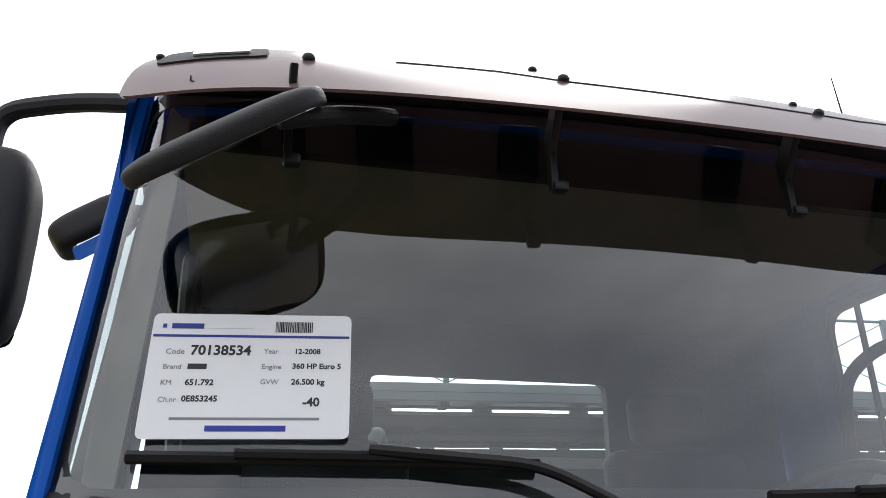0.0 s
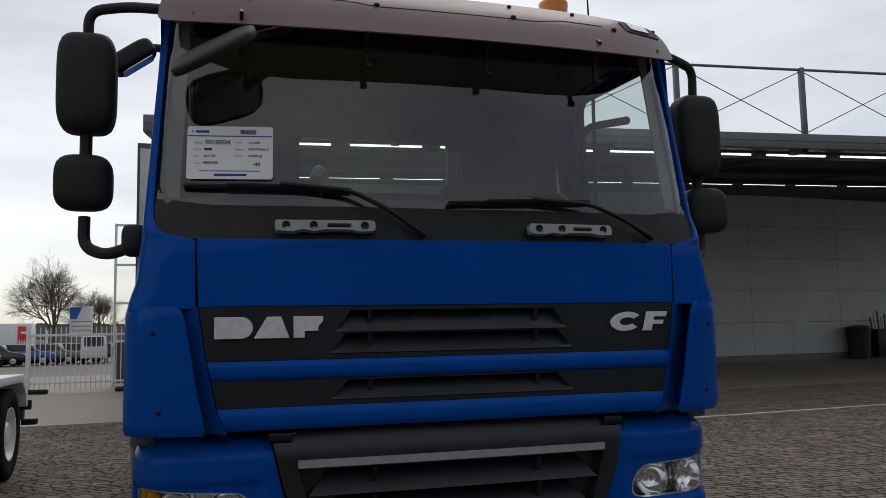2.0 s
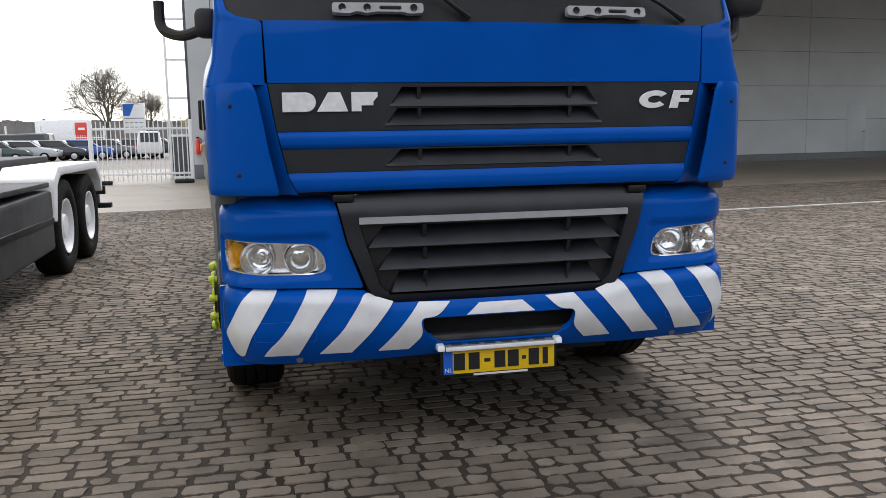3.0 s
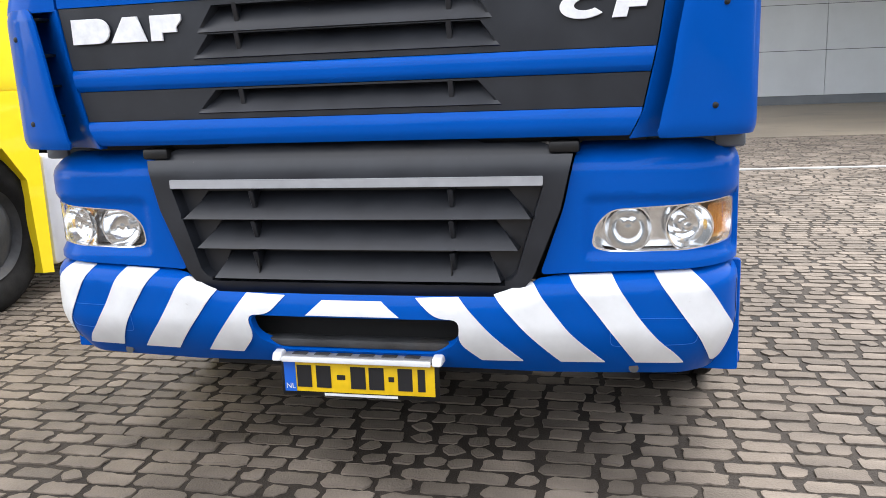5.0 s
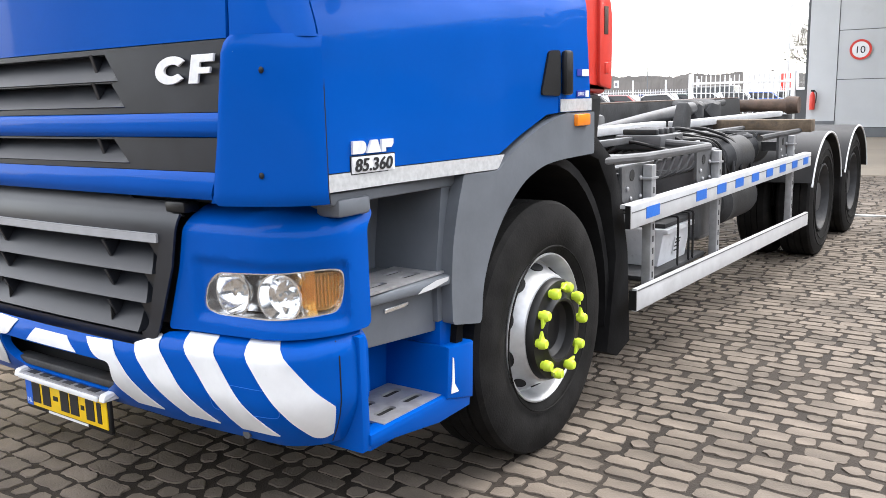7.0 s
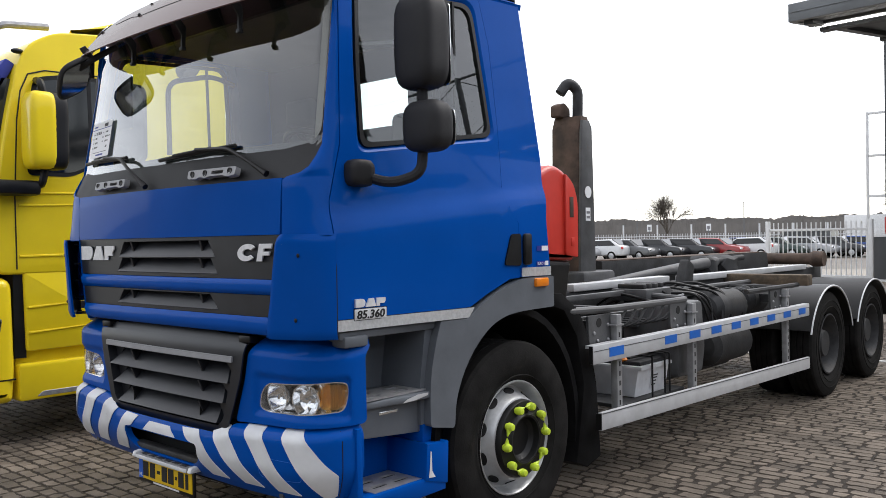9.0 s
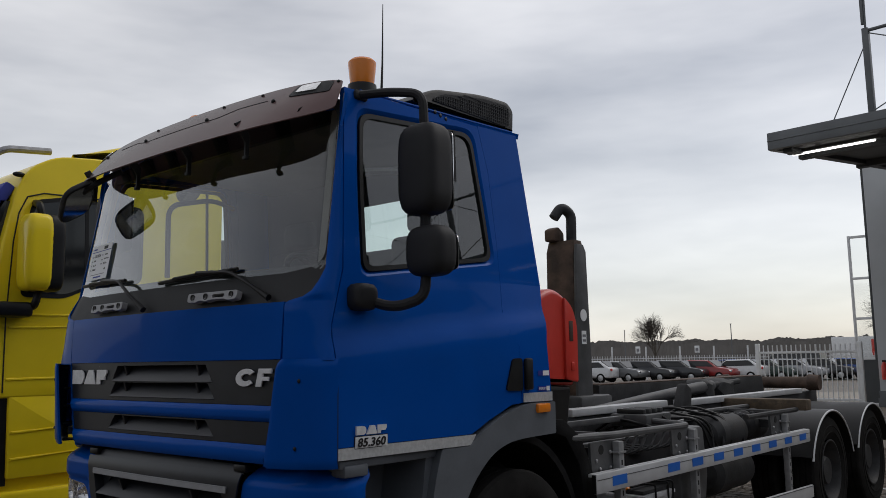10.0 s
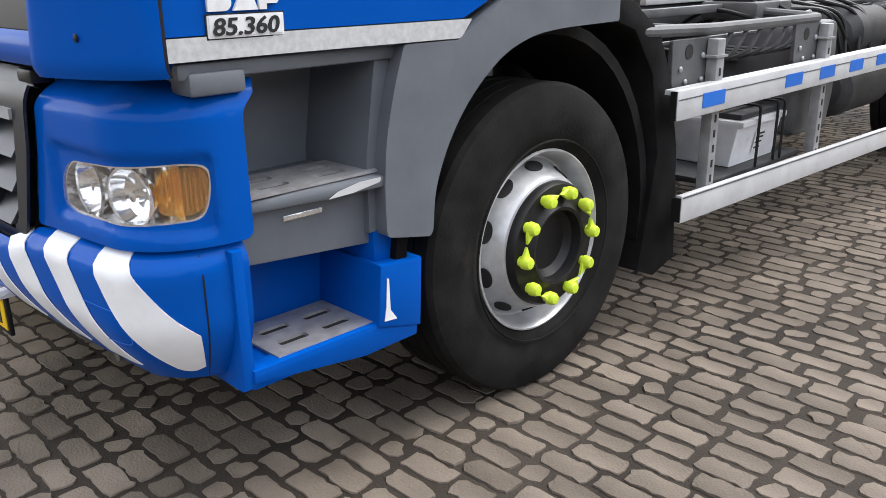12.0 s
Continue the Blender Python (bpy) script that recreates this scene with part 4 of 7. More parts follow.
def build_headlamps():
    back = region(LENS, step=0.06, place=lamp_place(-0.075), thick=0.008)
    wallr = region(grown(LENS, 1.012), [grown(LENS, 0.975)], step=0.06, place=lamp_place(-0.002), thick=0.075)
    lens = region(grown(LENS, 0.995), step=0.05, place=lamp_place(0.004), thick=0.0)
    AMB = rounded([(1.092, 0.848), (1.17, 0.846), (1.208, 0.872), (1.216, 0.912), (1.208, 0.946), (1.178, 0.957), (1.105, 0.954), (1.08, 0.90)], 0.02, 3)
    amber = region(AMB, step=0.03, place=lamp_place(-0.022), thick=0.008)
    ribs = bmesh.new()
    for k in range(11):
        u = 1.094 + 0.0105 * k
        strip = region([(u, 0.858), (u + 0.004, 0.858), (u + 0.004, 0.948), (u, 0.948)], step=0.03, place=lamp_place(-0.019), thick=0.003)
        me = bpy.data.meshes.new("rib")
        strip.to_mesh(me)
        ribs.from_mesh(me)
        bpy.data.meshes.remove(me)
    for m in (False, True):
        def side(bm):
            return mirrored(bm) if m else bm.copy()
        hl = part("headlamp", side(back), LAMP_HOUSE, truck, "twin-reflector headlamp behind a clear lens, amber indicator at its outer end")
        part("bezel", side(wallr), LAMP_HOUSE, hl)
        for s in (0.85, 1.015):
            x, y, z = lamp_place(-0.07)(s, 0.888)
            b = turned([(0.068, 0.054), (0.064, 0.042), (0.055, 0.025), (0.040, 0.010), (0.02, 0.002), (0.0, 0.0)], (0, 0, 0), "y", 26, -1)
            tilt = pose(x, y, z, 0, 0, 0 if s < 0.95 else 14)
            bmesh.ops.transform(b, matrix=tilt, verts=b.verts)
            part("reflector", mirrored(b) if m else b, CHROME, hl, "round chrome reflector", 14 if s > 0.9 else 35)
            b = turned([(0.0725, 0.05), (0.0725, 0.058), (0.068, 0.058), (0.068, 0.05), (0.0725, 0.05)], (0, 0, 0), "y", 28, -1)
            bmesh.ops.transform(b, matrix=tilt, verts=b.verts)
            part("reflector_ring", mirrored(b) if m else b, LAMP_HOUSE, hl)
            b = turned([(0.0, 0.05), (0.012, 0.048), (0.016, 0.03), (0.016, 0.0)], (0, 0, 0), "y", 14, -1)
            bmesh.ops.transform(b, matrix=tilt, verts=b.verts)
            part("bulb", mirrored(b) if m else b, CHROME, hl)
        ind = part("indicator", side(amber), AMBER_LENS, hl, "amber indicator lens")
        part("indicator_ribs", side(ribs), AMBER_LENS, ind)
        lo = part("lens", side(lens), CLEAR, hl, "clear ribless lens")
        lo.visible_shadow = False


build_headlamps()
# added near-black sheets, paint the shade behind the lamp panel gaps
both("front_shade_sheet", region([(0.55, 0.60), (1.12, 0.60), (1.12, 1.12), (0.62, 1.12)], step=0.08, place=lamp_place(-0.1), thick=0.006), CAVITY_SHADE)

# bumper with its stripes
BUMP_TOP = [(-1.36, 0.772), (-1.2, 0.772), (-0.98, 0.764), (-0.68, 0.752), (-0.59, 0.742), (-0.53, 0.712), (-0.46, 0.688), (0.46, 0.688), (0.53, 0.712), (0.59, 0.742), (0.68, 0.752), (0.98, 0.764), (1.2, 0.772), (1.36, 0.772)]
BUMP_LOW = [(1.36, 0.435), (1.1, 0.43), (0.6, 0.425), (0.35, 0.435), (-0.35, 0.435), (-0.6, 0.425), (-1.1, 0.43), (-1.36, 0.435)]
INTAKE = rounded([(-0.352, 0.617), (0.352, 0.617), (0.335, 0.535), (0.25, 0.492), (-0.25, 0.492), (-0.335, 0.535)], 0.03, 4)


def bump_place(out):
    def place(s, z):
        top = lerp([(0.46, 0.688), (0.53, 0.712), (0.59, 0.742), (0.68, 0.752), (0.98, 0.764), (1.2, 0.772)], abs(s))
        roll = lerp([(1.1, 0.055), (1.3, 0.042)], abs(s)) * max(0.0, (0.60 - z) / 0.13) ** 1.7 + lerp([(0.5, 0.02), (0.64, 0.062), (1.1, 0.06), (1.3, 0.025)], abs(s)) * max(0.0, (z - top + 0.06) / 0.06) ** 2.4
        x, y = wrap(s, 1.205 + out, -0.042 - out, 0.05, 0.22 + out)
        w = max(0.0, min(1.0, (abs(s) - 0.985) / 0.324)) * math.pi / 2
        return x - math.copysign(roll * math.sin(w), s), y + roll * math.cos(w), z
    return place


bumper = part("bumper", region(BUMP_LOW + BUMP_TOP, [INTAKE], step=0.02, place=bump_place(0.0), thick=0.03), BLUE, truck, "blue bumper with white diagonal stripes")
STRIPES = [
    [(0.225, 0.684), (0.362, 0.688), (0.445, 0.580), (0.535, 0.474), (0.405, 0.474), (0.345, 0.54), (0.36, 0.618), (0.285, 0.622)],
    [(0.47, 0.695), (0.535, 0.716), (0.590, 0.741), (0.635, 0.665), (0.69, 0.580), (0.785, 0.474), (0.65, 0.474), (0.555, 0.585)],
    [(0.700, 0.751), (0.828, 0.756), (0.855, 0.708), (0.898, 0.630), (0.95, 0.556), (1.03, 0.474), (0.875, 0.474), (0.828, 0.560), (0.774, 0.645)],
    [(0.952, 0.761), (1.078, 0.766), (1.135, 0.688), (1.18, 0.626), (1.238, 0.570), (1.238, 0.474), (1.205, 0.461), (1.16, 0.468), (1.105, 0.518), (1.033, 0.625)],
]
for st in STRIPES:
    sharp = [k in (0, 1) or p[0] > 1.237 or p[1] == 0.474 for k, p in enumerate(st)]
    for side, lean in ((1, 0.026), (-1, 0.0)):  # the film on the driver's side leans a little more
        pts = [(p[0] - lean * (p[1] - 0.474) / 0.29, p[1]) for p in st]
        bm = region(rounded(pts[::-1], [0.003 if q else 0.03 for q in sharp][::-1], 4), step=0.02, place=bump_place(0.0045), thick=0.0025)
        part("stripe", bm if side > 0 else mirrored(bm), WHITE, bumper)
both("bumper_seam", region([(1.243, 0.44), (1.247, 0.44), (1.247, 0.76), (1.243, 0.76)], step=0.05, place=bump_place(0.0015), thick=0.001), TRIM, bumper)
part("stripe", region([(-0.098, 0.672), (0.098, 0.672), (0.155, 0.622), (-0.155, 0.622)][::-1], step=0.05, place=bump_place(0.003), thick=0.0025), WHITE, bumper)
# near-black plate paints the shade inside the intake mouth
part("intake_box", boxed(-0.55, 0.55, 0.10, 0.14, 0.40, 0.72), CAVITY_SHADE, bumper)
part("intake_beam", boxed(-0.34, 0.34, 0.0, 0.06, 0.50, 0.53, bevel=0.01), CHASSIS, bumper)
step = part("plate_step", boxed(-0.25, 0.25, -0.034, 0.07, 0.468, 0.482, bevel=0.005), STEEL, bumper, "worn tread plate over the number plate")
for i in range(6):
    for j in range(2):
        part("grip_pad", boxed(-0.22 + 0.076 * i, -0.17 + 0.076 * i, -0.02 + 0.042 * j, 0.008 + 0.042 * j, 0.482, 0.4845, bevel=0.001, seg=1), CHASSIS, step)
for s in (-1, 1):
    part("step_cheek", extruded(rounded([(-0.04, 0.462), (0.07, 0.462), (0.07, 0.50), (-0.03, 0.488)], 0.008, 3), "x", s * 0.252, s * 0.285, bevel=0.006), WHITE, step)
part("step_edge", boxed(-0.25, 0.25, -0.042, -0.0345, 0.462, 0.48, bevel=0.003), WHITE, step)
for s in (-1, 1):
    part("fog_cover", region(rounded([(s * 0.80, 0.535), (s * 1.06, 0.545), (s * 1.06, 0.63), (s * 0.80, 0.63)][::s], 0.02, 3), [rounded([(s * 0.8015, 0.5365), (s * 1.0585, 0.5465), (s * 1.0585, 0.6285), (s * 0.8015, 0.6285)][::s], 0.02, 3)], step=0.05, place=bump_place(0.0036), thick=0.001), STICKER_BLUE, bumper)
    part("tow_plug", turned([(0.0, 0.0), (0.015, 0.0), (0.012, 0.02), (0, 0.02)], (s * 0.87, bump_place(0)(s * 0.87, 0.452)[1] - 0.004, 0.450), "y", 14), CHASSIS_GREY, bumper)

# number plate: its characters are plain bars
plate = part("number_plate_holder", boxed(-0.268, 0.268, -0.008, 0.006, 0.335, 0.468, bevel=0.004), TRIM, truck, "black holder")
part("number_plate", boxed(-0.255, 0.255, -0.012, -0.007, 0.352, 0.460, bevel=0.002), PLATE_YELLOW, plate, "yellow number plate with black bars")
part("plate_band", boxed(-0.255, -0.215, -0.0135, -0.0115, 0.352, 0.460), PLATE_BLUE, plate)
lettering("country_letters", "NL", WHITE, 0.026, pose(-0.251, -0.0139, 0.362, 90, 0, 0), plate, 0.0004)
for x, w, hh in ((-0.185, 0.05, 0.075), (-0.118, 0.05, 0.075), (-0.058, 0.028, 0.016), (0.0, 0.05, 0.075), (0.062, 0.05, 0.075), (0.112, 0.018, 0.016), (0.158, 0.048, 0.075), (0.212, 0.024, 0.075)):
    part("character_bar", boxed(x - w / 2, x + w / 2, -0.0145, -0.0118, 0.406 - hh / 2, 0.406 + hh / 2), INK, plate)
part("caption_bar", boxed(-0.12, 0.13, -0.0092, -0.0078, 0.339, 0.348), WHITE, plate)

# roof, visor, lamps on the roof
def roof_skin():
    n, m = 14, 12
    bm = bmesh.new()
    rows = []
    for j in range(m + 1):
        v = j / m
        y = 0.16 + (1.56 - 0.16) * v
        ztop = lerp([(0.16, 2.79), (0.32, 2.855), (0.8, 2.925), (1.56, 2.95)], y)
        row = []
        for i in range(n + 1):
            u = -1 + 2 * i / n
            x = math.copysign(abs(u) ** 0.75, u) * (side_x(y, 2.85) if y > 0.3 else 1.0 + (y - 0.16) * 0.6)
            row.append(bm.verts.new((x, y + 0.08 * u * u * (1 - v) ** 3, ztop - lerp([(0.0, 0.012), (0.15, 0.06), (0.3, 0.075)], v) * abs(u) ** 3.5 + 0.01 * (1 - u * u))))
        rows.append(row)
    for a, b in zip(rows, rows[1:]):
        for i in range(n):
            bm.faces.new((a[i], a[i + 1], b[i + 1], b[i]))
    return thicken(bm, 0.03)


roof = part("roof", roof_skin(), BLUE, truck, "blue cab roof", 60)



def visor_place(u, w):
    """u from end to end, w from the lower edge (0) to the roof (1)."""
    e = abs(u) ** 6
    x = u * (1.115 - 0.045 * w * w * e)
    y = -0.082 + 0.245 * w + 0.06 * u * u + (0.19 - 0.15 * w) * e
    z = 2.645 + 0.252 * w + 0.014 * math.sin(math.pi * w) + 0.07 * e * (1 - w) - 0.012 * e * w + 0.012 * (1 - u * u) * w
    return x, y, z


visor = part("sun_visor", region(rounded([(-1, 0), (1, 0), (1, 1), (-1, 1)], 0.08, 4), step=0.04, place=visor_place, thick=0.006), VISOR_PLASTIC, truck, "smoked brown-grey plastic sun visor")
part("visor_rib", piped([visor_place(-0.55 + 1.2 * i / 20, 0.62 - 0.10 * min(1, max(0, (i - 3) / 2)) + 0.1 * min(1, max(0, (i - 15) / 2))) for i in range(21)], 0.0025, 5), MIRROR_BODY, visor)
for u in (-0.70, -0.255, 0.265, 0.70):
    x, y, z = visor_place(u, 0.55)
    part("visor_bolt", lumped((x, y - 0.003, z + 0.002), (0.013, 0.009, 0.011), 2), TRIM, visor)
for u in (-0.98, -0.28, 0.28, 0.55, 0.98):
    x, y, z = visor_place(u, 0.9)
    part("visor_bolt", lumped((x, y - 0.001, z + 0.001), (0.010, 0.008, 0.008), 2), TRIM, visor)
for x in (-0.81, -0.33, 0.165, 0.65):
    bm = bmesh.new()
    prism(bm, [(-0.03, 2.70), (0.0, 2.72), (0.055, 2.66), (0.05, 2.545), (0.03, 2.54), (0.03, 2.62)], "x", x - 0.007, x + 0.007, bevel=0.002, seg=1)
    box(bm, x - 0.006, x + 0.022, 0.02, 0.045, 2.537, 2.556, 0.004)
    part("visor_bracket", bm, TRIM, visor)
for x, w in ((-0.93, 0.11), (-0.81, 0.05), (-0.62, 0.12), (-0.33, 0.09), (0.165, 0.09), (0.65, 0.09), (0.93, 0.11)):
    p, q = visor_place(x / 1.1, 0.12), visor_place(x / 1.1, 0.62)
    part("visor_mount", extruded(rounded([(p[1] + 0.012, p[2]), (q[1] + 0.012, q[2]), (q[1] + 0.05, q[2] - 0.02), (p[1] + 0.07, p[2] + 0.03)], 0.015, 3), "x", x - w / 2, x + w / 2, bevel=0.012), TRIM, visor, "black mount behind the visor")
for s in (-1, 1):
    def on_visor(lift):
        return lambda u, w: (visor_place(u, w)[0], visor_place(u, w)[1] - lift, visor_place(u, w)[2] + lift)
    ml = part("marker_lamp", region(rounded([(s * 0.80, 0.64), (s * 0.90, 0.62), (s * 0.90, 0.88), (s * 0.80, 0.86)][::s], 0.02, 3), step=0.03, place=on_visor(0.007), thick=0.004), LAMP_HOUSE, visor, "clear flush roof marker lamp")
    part("marker_bezel", region(rounded([(s * 0.77, 0.58), (s * 0.96, 0.52), (s * 0.96, 0.94), (s * 0.77, 0.93)][::s], 0.04, 3), step=0.03, place=on_visor(0.003), thick=0.004), MIRROR_BODY, ml)

for x, y in ((0.76, 0.68), (-0.74, 0.68)):
    bc = part("beacon", turned([(0.0, 0.0), (0.062, 0.0), (0.074, 0.115), (0.074, 0.133), (0.062, 0.146), (0.0, 0.150)], (x, y, 3.022), "z", 32), AMBER, truck, "amber rotating beacon")
    part("beacon_base", turned([(0.0, 0.0), (0.085, 0.0), (0.075, 0.12), (0.0, 0.12)], (x, y, 2.91), "z", 24), TRIM, bc)
part("antenna", piped([(0.94, 0.64, 2.88), (0.94, 0.65, 3.1), (0.935, 0.66, 3.42)], [0.008, 0.005, 0.002], 6), TRIM, truck, "thin black whip aerial")

SPOIL = rounded([(0.80, 2.93), (0.97, 3.035), (1.40, 3.105), (1.64, 3.115), (1.70, 3.07), (1.69, 2.93)], [0.02, 0.1, 0.1, 0.05, 0.03, 0.01], 5)
spoiler = part("roof_spoiler", extruded(SPOIL, "x", -1.0, 1.0, bevel=0.02), TRIM, truck, "black roof spoiler with meshed ends")
part("spoiler_mesh", extruded(rounded([(0.95, 2.965), (1.05, 3.02), (1.4, 3.075), (1.62, 3.085), (1.65, 3.05), (1.64, 2.955)], 0.03, 4), "x", 0.985, 1.004), MIRROR_BODY, spoiler, "black mesh panel")
bm = bmesh.new()
for i in range(34):
    y0 = 0.97 + 0.02 * i
    top = lerp([(0.95, 2.975), (1.05, 3.005), (1.4, 3.06), (1.62, 3.07)], y0)
    box(bm, 1.002, 1.007, y0, y0 + 0.004, 2.965, top)
for k in range(5):
    box(bm, 1.002, 1.0065, 0.99 + 0.06 * k, 1.64, 2.975 + 0.02 * k, 2.979 + 0.02 * k)
part("mesh_strands", bm, TRIM, spoiler)

# doors and rear of the cab
door_zs = [1.245, 1.4, 1.55, 1.66, 1.75, 1.85, 2.0, 2.2, 2.4, 2.6, 2.8, 2.845]


def door_back(z):
    return lerp([(1.40, 1.392), (1.66, 1.37), (1.72, 1.31), (1.78, 1.262), (2.2, 1.262), (2.6, 1.245), (2.85, 1.19)], z)


DOOR = [(side_gap(z) + 0.006, z) for z in door_zs][::-1] + [(0.112, 1.243), (0.965, 1.243), (1.1, 1.30), (1.3, 1.37), (1.388, 1.375)] + [(door_back(z), z) for z in door_zs if z > 1.4]
WINDOW = rounded([(0.315, 1.992), (1.215, 2.112), (1.185, 2.40), (1.135, 2.795), (0.345, 2.745), (0.32, 2.4)], [0.06, 0.06, 0.1, 0.08, 0.07, 0.1], 5)
WINDOW_IN = [(0.755 + (p[0] - 0.755) * 0.95, 2.4 + (p[1] - 2.4) * 0.94) for p in WINDOW]
WINDOW_OUT = [(0.755 + (p[0] - 0.755) * 1.055, 2.4 + (p[1] - 2.4) * 1.065) for p in WINDOW]


def window_bevel():
    """The chamfer by which the door's skin falls back to the glass."""
    bm = bmesh.new()
    rings = [[bm.verts.new(cab_side(o)(*p)) for p in loop] for loop, o in ((WINDOW_OUT, 0.003), ([((a[0] + b[0]) / 2, (a[1] + b[1]) / 2) for a, b in zip(WINDOW_OUT, WINDOW)], -0.004), (WINDOW, -0.016))]
    n = len(WINDOW)
    for a, b in zip(rings, rings[1:]):
        for i in range(n):
            bm.faces.new((a[i], a[(i + 1) % n], b[(i + 1) % n], b[i]))
    bmesh.ops.recalc_face_normals(bm, faces=bm.faces[:])
    return bm


both("door", region(DOOR, [WINDOW_OUT], step=0.035, place=cab_side(0.003), thick=0.03), BLUE, label="blue cab door")
both("window_bevel", window_bevel(), BLUE)
for s in ("driver", "mate"):
    bm = region(WINDOW, [WINDOW_IN], step=0.08, place=cab_side(0.0), thick=0.02)
    gl = region(WINDOW, step=0.12, place=cab_side(-0.012), thick=0.0)
    if s == "mate":
        bm, gl = mirrored(bm), mirrored(gl)
    w = part("side_window", gl, SIDE_GLASS, truck, "clear door window")
    part("window_seal", bm, TRIM, w)
both("quarter_bar", extruded([(1.0, 2.04), (1.014, 2.04), (0.994, 2.78), (0.98, 2.78)], "x", 1.11, 1.125), TRIM)


def cab_back(z):
    return lerp([(1.37, 1.645), (1.69, 1.605), (2.0, 1.615), (2.88, 1.53)], z)


REAR = [(door_back(z) + 0.006, z) for z in (1.43, 1.55, 1.66, 1.72, 1.78, 2.0, 2.2, 2.6, 2.85)][::-1] + [(1.40, 1.376), (1.645, 1.376)] + [(cab_back(z), z) for z in (1.5, 1.69, 1.8, 2.0, 2.3, 2.6, 2.86)]
both("rear_quarter", region(REAR, step=0.035, place=cab_side(0.0), thick=0.03), BLUE, label="blue rear corner of the cab")
REAR_WIN = rounded([(-0.43, 2.31), (0.43, 2.31), (0.43, 2.61), (-0.43, 2.61)], 0.04)
part("back_wall", region([(-1.18, 1.235), (1.18, 1.235), (1.10, 2.88), (-1.10, 2.88)], [REAR_WIN], step=0.2, place=lambda x, z: (x, cab_back(z) - 0.05, z), thick=0.04), INTERIOR, truck, "grey rear wall of the cab with a window")
part("rear_window", region(REAR_WIN, step=0, place=lambda x, z: (x, cab_back(z) - 0.03, z), thick=0.0), SIDE_GLASS, truck, "small rear window")
both("roof_gutter", piped([(side_x(y, 2.85) - 0.005, y, lerp([(0.25, 2.85), (1.2, 2.868), (1.54, 2.875)], y)) for y in (0.36, 0.5, 0.8, 1.1, 1.4, 1.5)], 0.007, 6), BLUE)
for i, (y, z) in enumerate(((0.86, 2.855), (0.9, 2.845), (0.94, 2.835))):
    part("blind_hole", lumped((side_x(y, z) + 0.004, y, z), (0.006, 0.012, 0.012), 1), TRIM, truck)

# door furniture
both("door_handle", region(rounded([(1.245, 1.442), (1.392, 1.437), (1.385, 1.605), (1.30, 1.602)], 0.02, 4), step=0.05, place=cab_side(0.012), thick=0.012), TRIM, label="black door handle recess")
both("handle_grip", boxed(1.28, 1.308, 1.33, 1.39, 1.44, 1.605, bevel=0.012), TRIM)
for y0, y1, z0, z1 in ((0.125, 0.955, 1.192, 1.240), (1.405, 1.64, 1.378, 1.425)):
    bm = region([(y0, z0), (y1, z0), (y1 + (0.04 if y1 < 1 else 0), z1), (y0, z1)], step=0.08, place=cab_side(0.006), thick=0.004)
    both("reflective_band", bm, BAND, label="pale grey reflective band")
both("marker_light", boxed(1.28, 1.312, 1.418, 1.532, 1.320, 1.367, bevel=0.008), AMBER, label="amber side marker lamp")
for y0, y1, z0, z1, m in ((1.565, 1.615, 1.512, 1.538, PAPER), (1.525, 1.56, 1.512, 1.538, INK_BLUE), (1.525, 1.59, 1.432, 1.456, INK_BLUE), (1.595, 1.62, 1.432, 1.456, PAPER)):
    part("sticker", region([(y0, z0), (y1, z0), (y1, z1), (y0, z1)], step=0, place=cab_side(0.004), thick=0.002), m, truck)

lettering("sticker_text", "EURO 5", PAPER, 0.019, pose(flared(side_x(1.53, 1.44), 1.53, 1.44)[0] + 0.0068, 1.459, 1.437, 90, 0, 88), truck, 0.0004)

# model badge on the door: block letters over a number field
by0, bz = 0.221, 1.29
for shape in (d_shape(by0, bz, 0.056, 0.036), [(by0 + 0.060, bz), (by0 + 0.120, bz), (by0 + 0.106, bz + 0.036), (by0 + 0.080, bz + 0.036)], [(by0 + 0.124, bz), (by0 + 0.142, bz), (by0 + 0.142, bz + 0.012), (by0 + 0.168, bz + 0.012), (by0 + 0.176, bz + 0.022), (by0 + 0.176, bz + 0.036), (by0 + 0.124, bz + 0.036)]):
    part("badge", region(shape, step=0, place=cab_side(0.012), thick=0.008), BADGE, truck)
fld = part("badge_field", region(rounded([(by0 - 0.002, bz - 0.055), (by0 + 0.185, bz - 0.055), (by0 + 0.185, bz - 0.008), (by0 - 0.002, bz - 0.008)], 0.003, 2), step=0, place=cab_side(0.008), thick=0.006), BADGE, truck, "silver model number badge")
part("field_rim", region([(by0 - 0.005, bz - 0.058), (by0 + 0.188, bz - 0.058), (by0 + 0.188, bz - 0.005), (by0 - 0.005, bz - 0.005)], step=0, place=cab_side(0.006), thick=0.004), INK, fld)
part("field_inlay", region([(by0 + 0.002, bz - 0.051), (by0 + 0.181, bz - 0.051), (by0 + 0.181, bz - 0.012), (by0 + 0.002, bz - 0.012)], step=0, place=cab_side(0.0095), thick=0.002), BADGE, fld)
digits = lettering("model_number", "85.360", INK, 0.05, pose(side_x(by0, bz) + 0.0108, by0 + 0.006, bz - 0.049, 90, 0, 88.8), fld, 0.001, bold=0.02)
digits.data.transform(Matrix(((1.2, 0.2, 0, 0), (0, 1, 0, 0), (0, 0, 1, 0), (0, 0, 0, 1))))

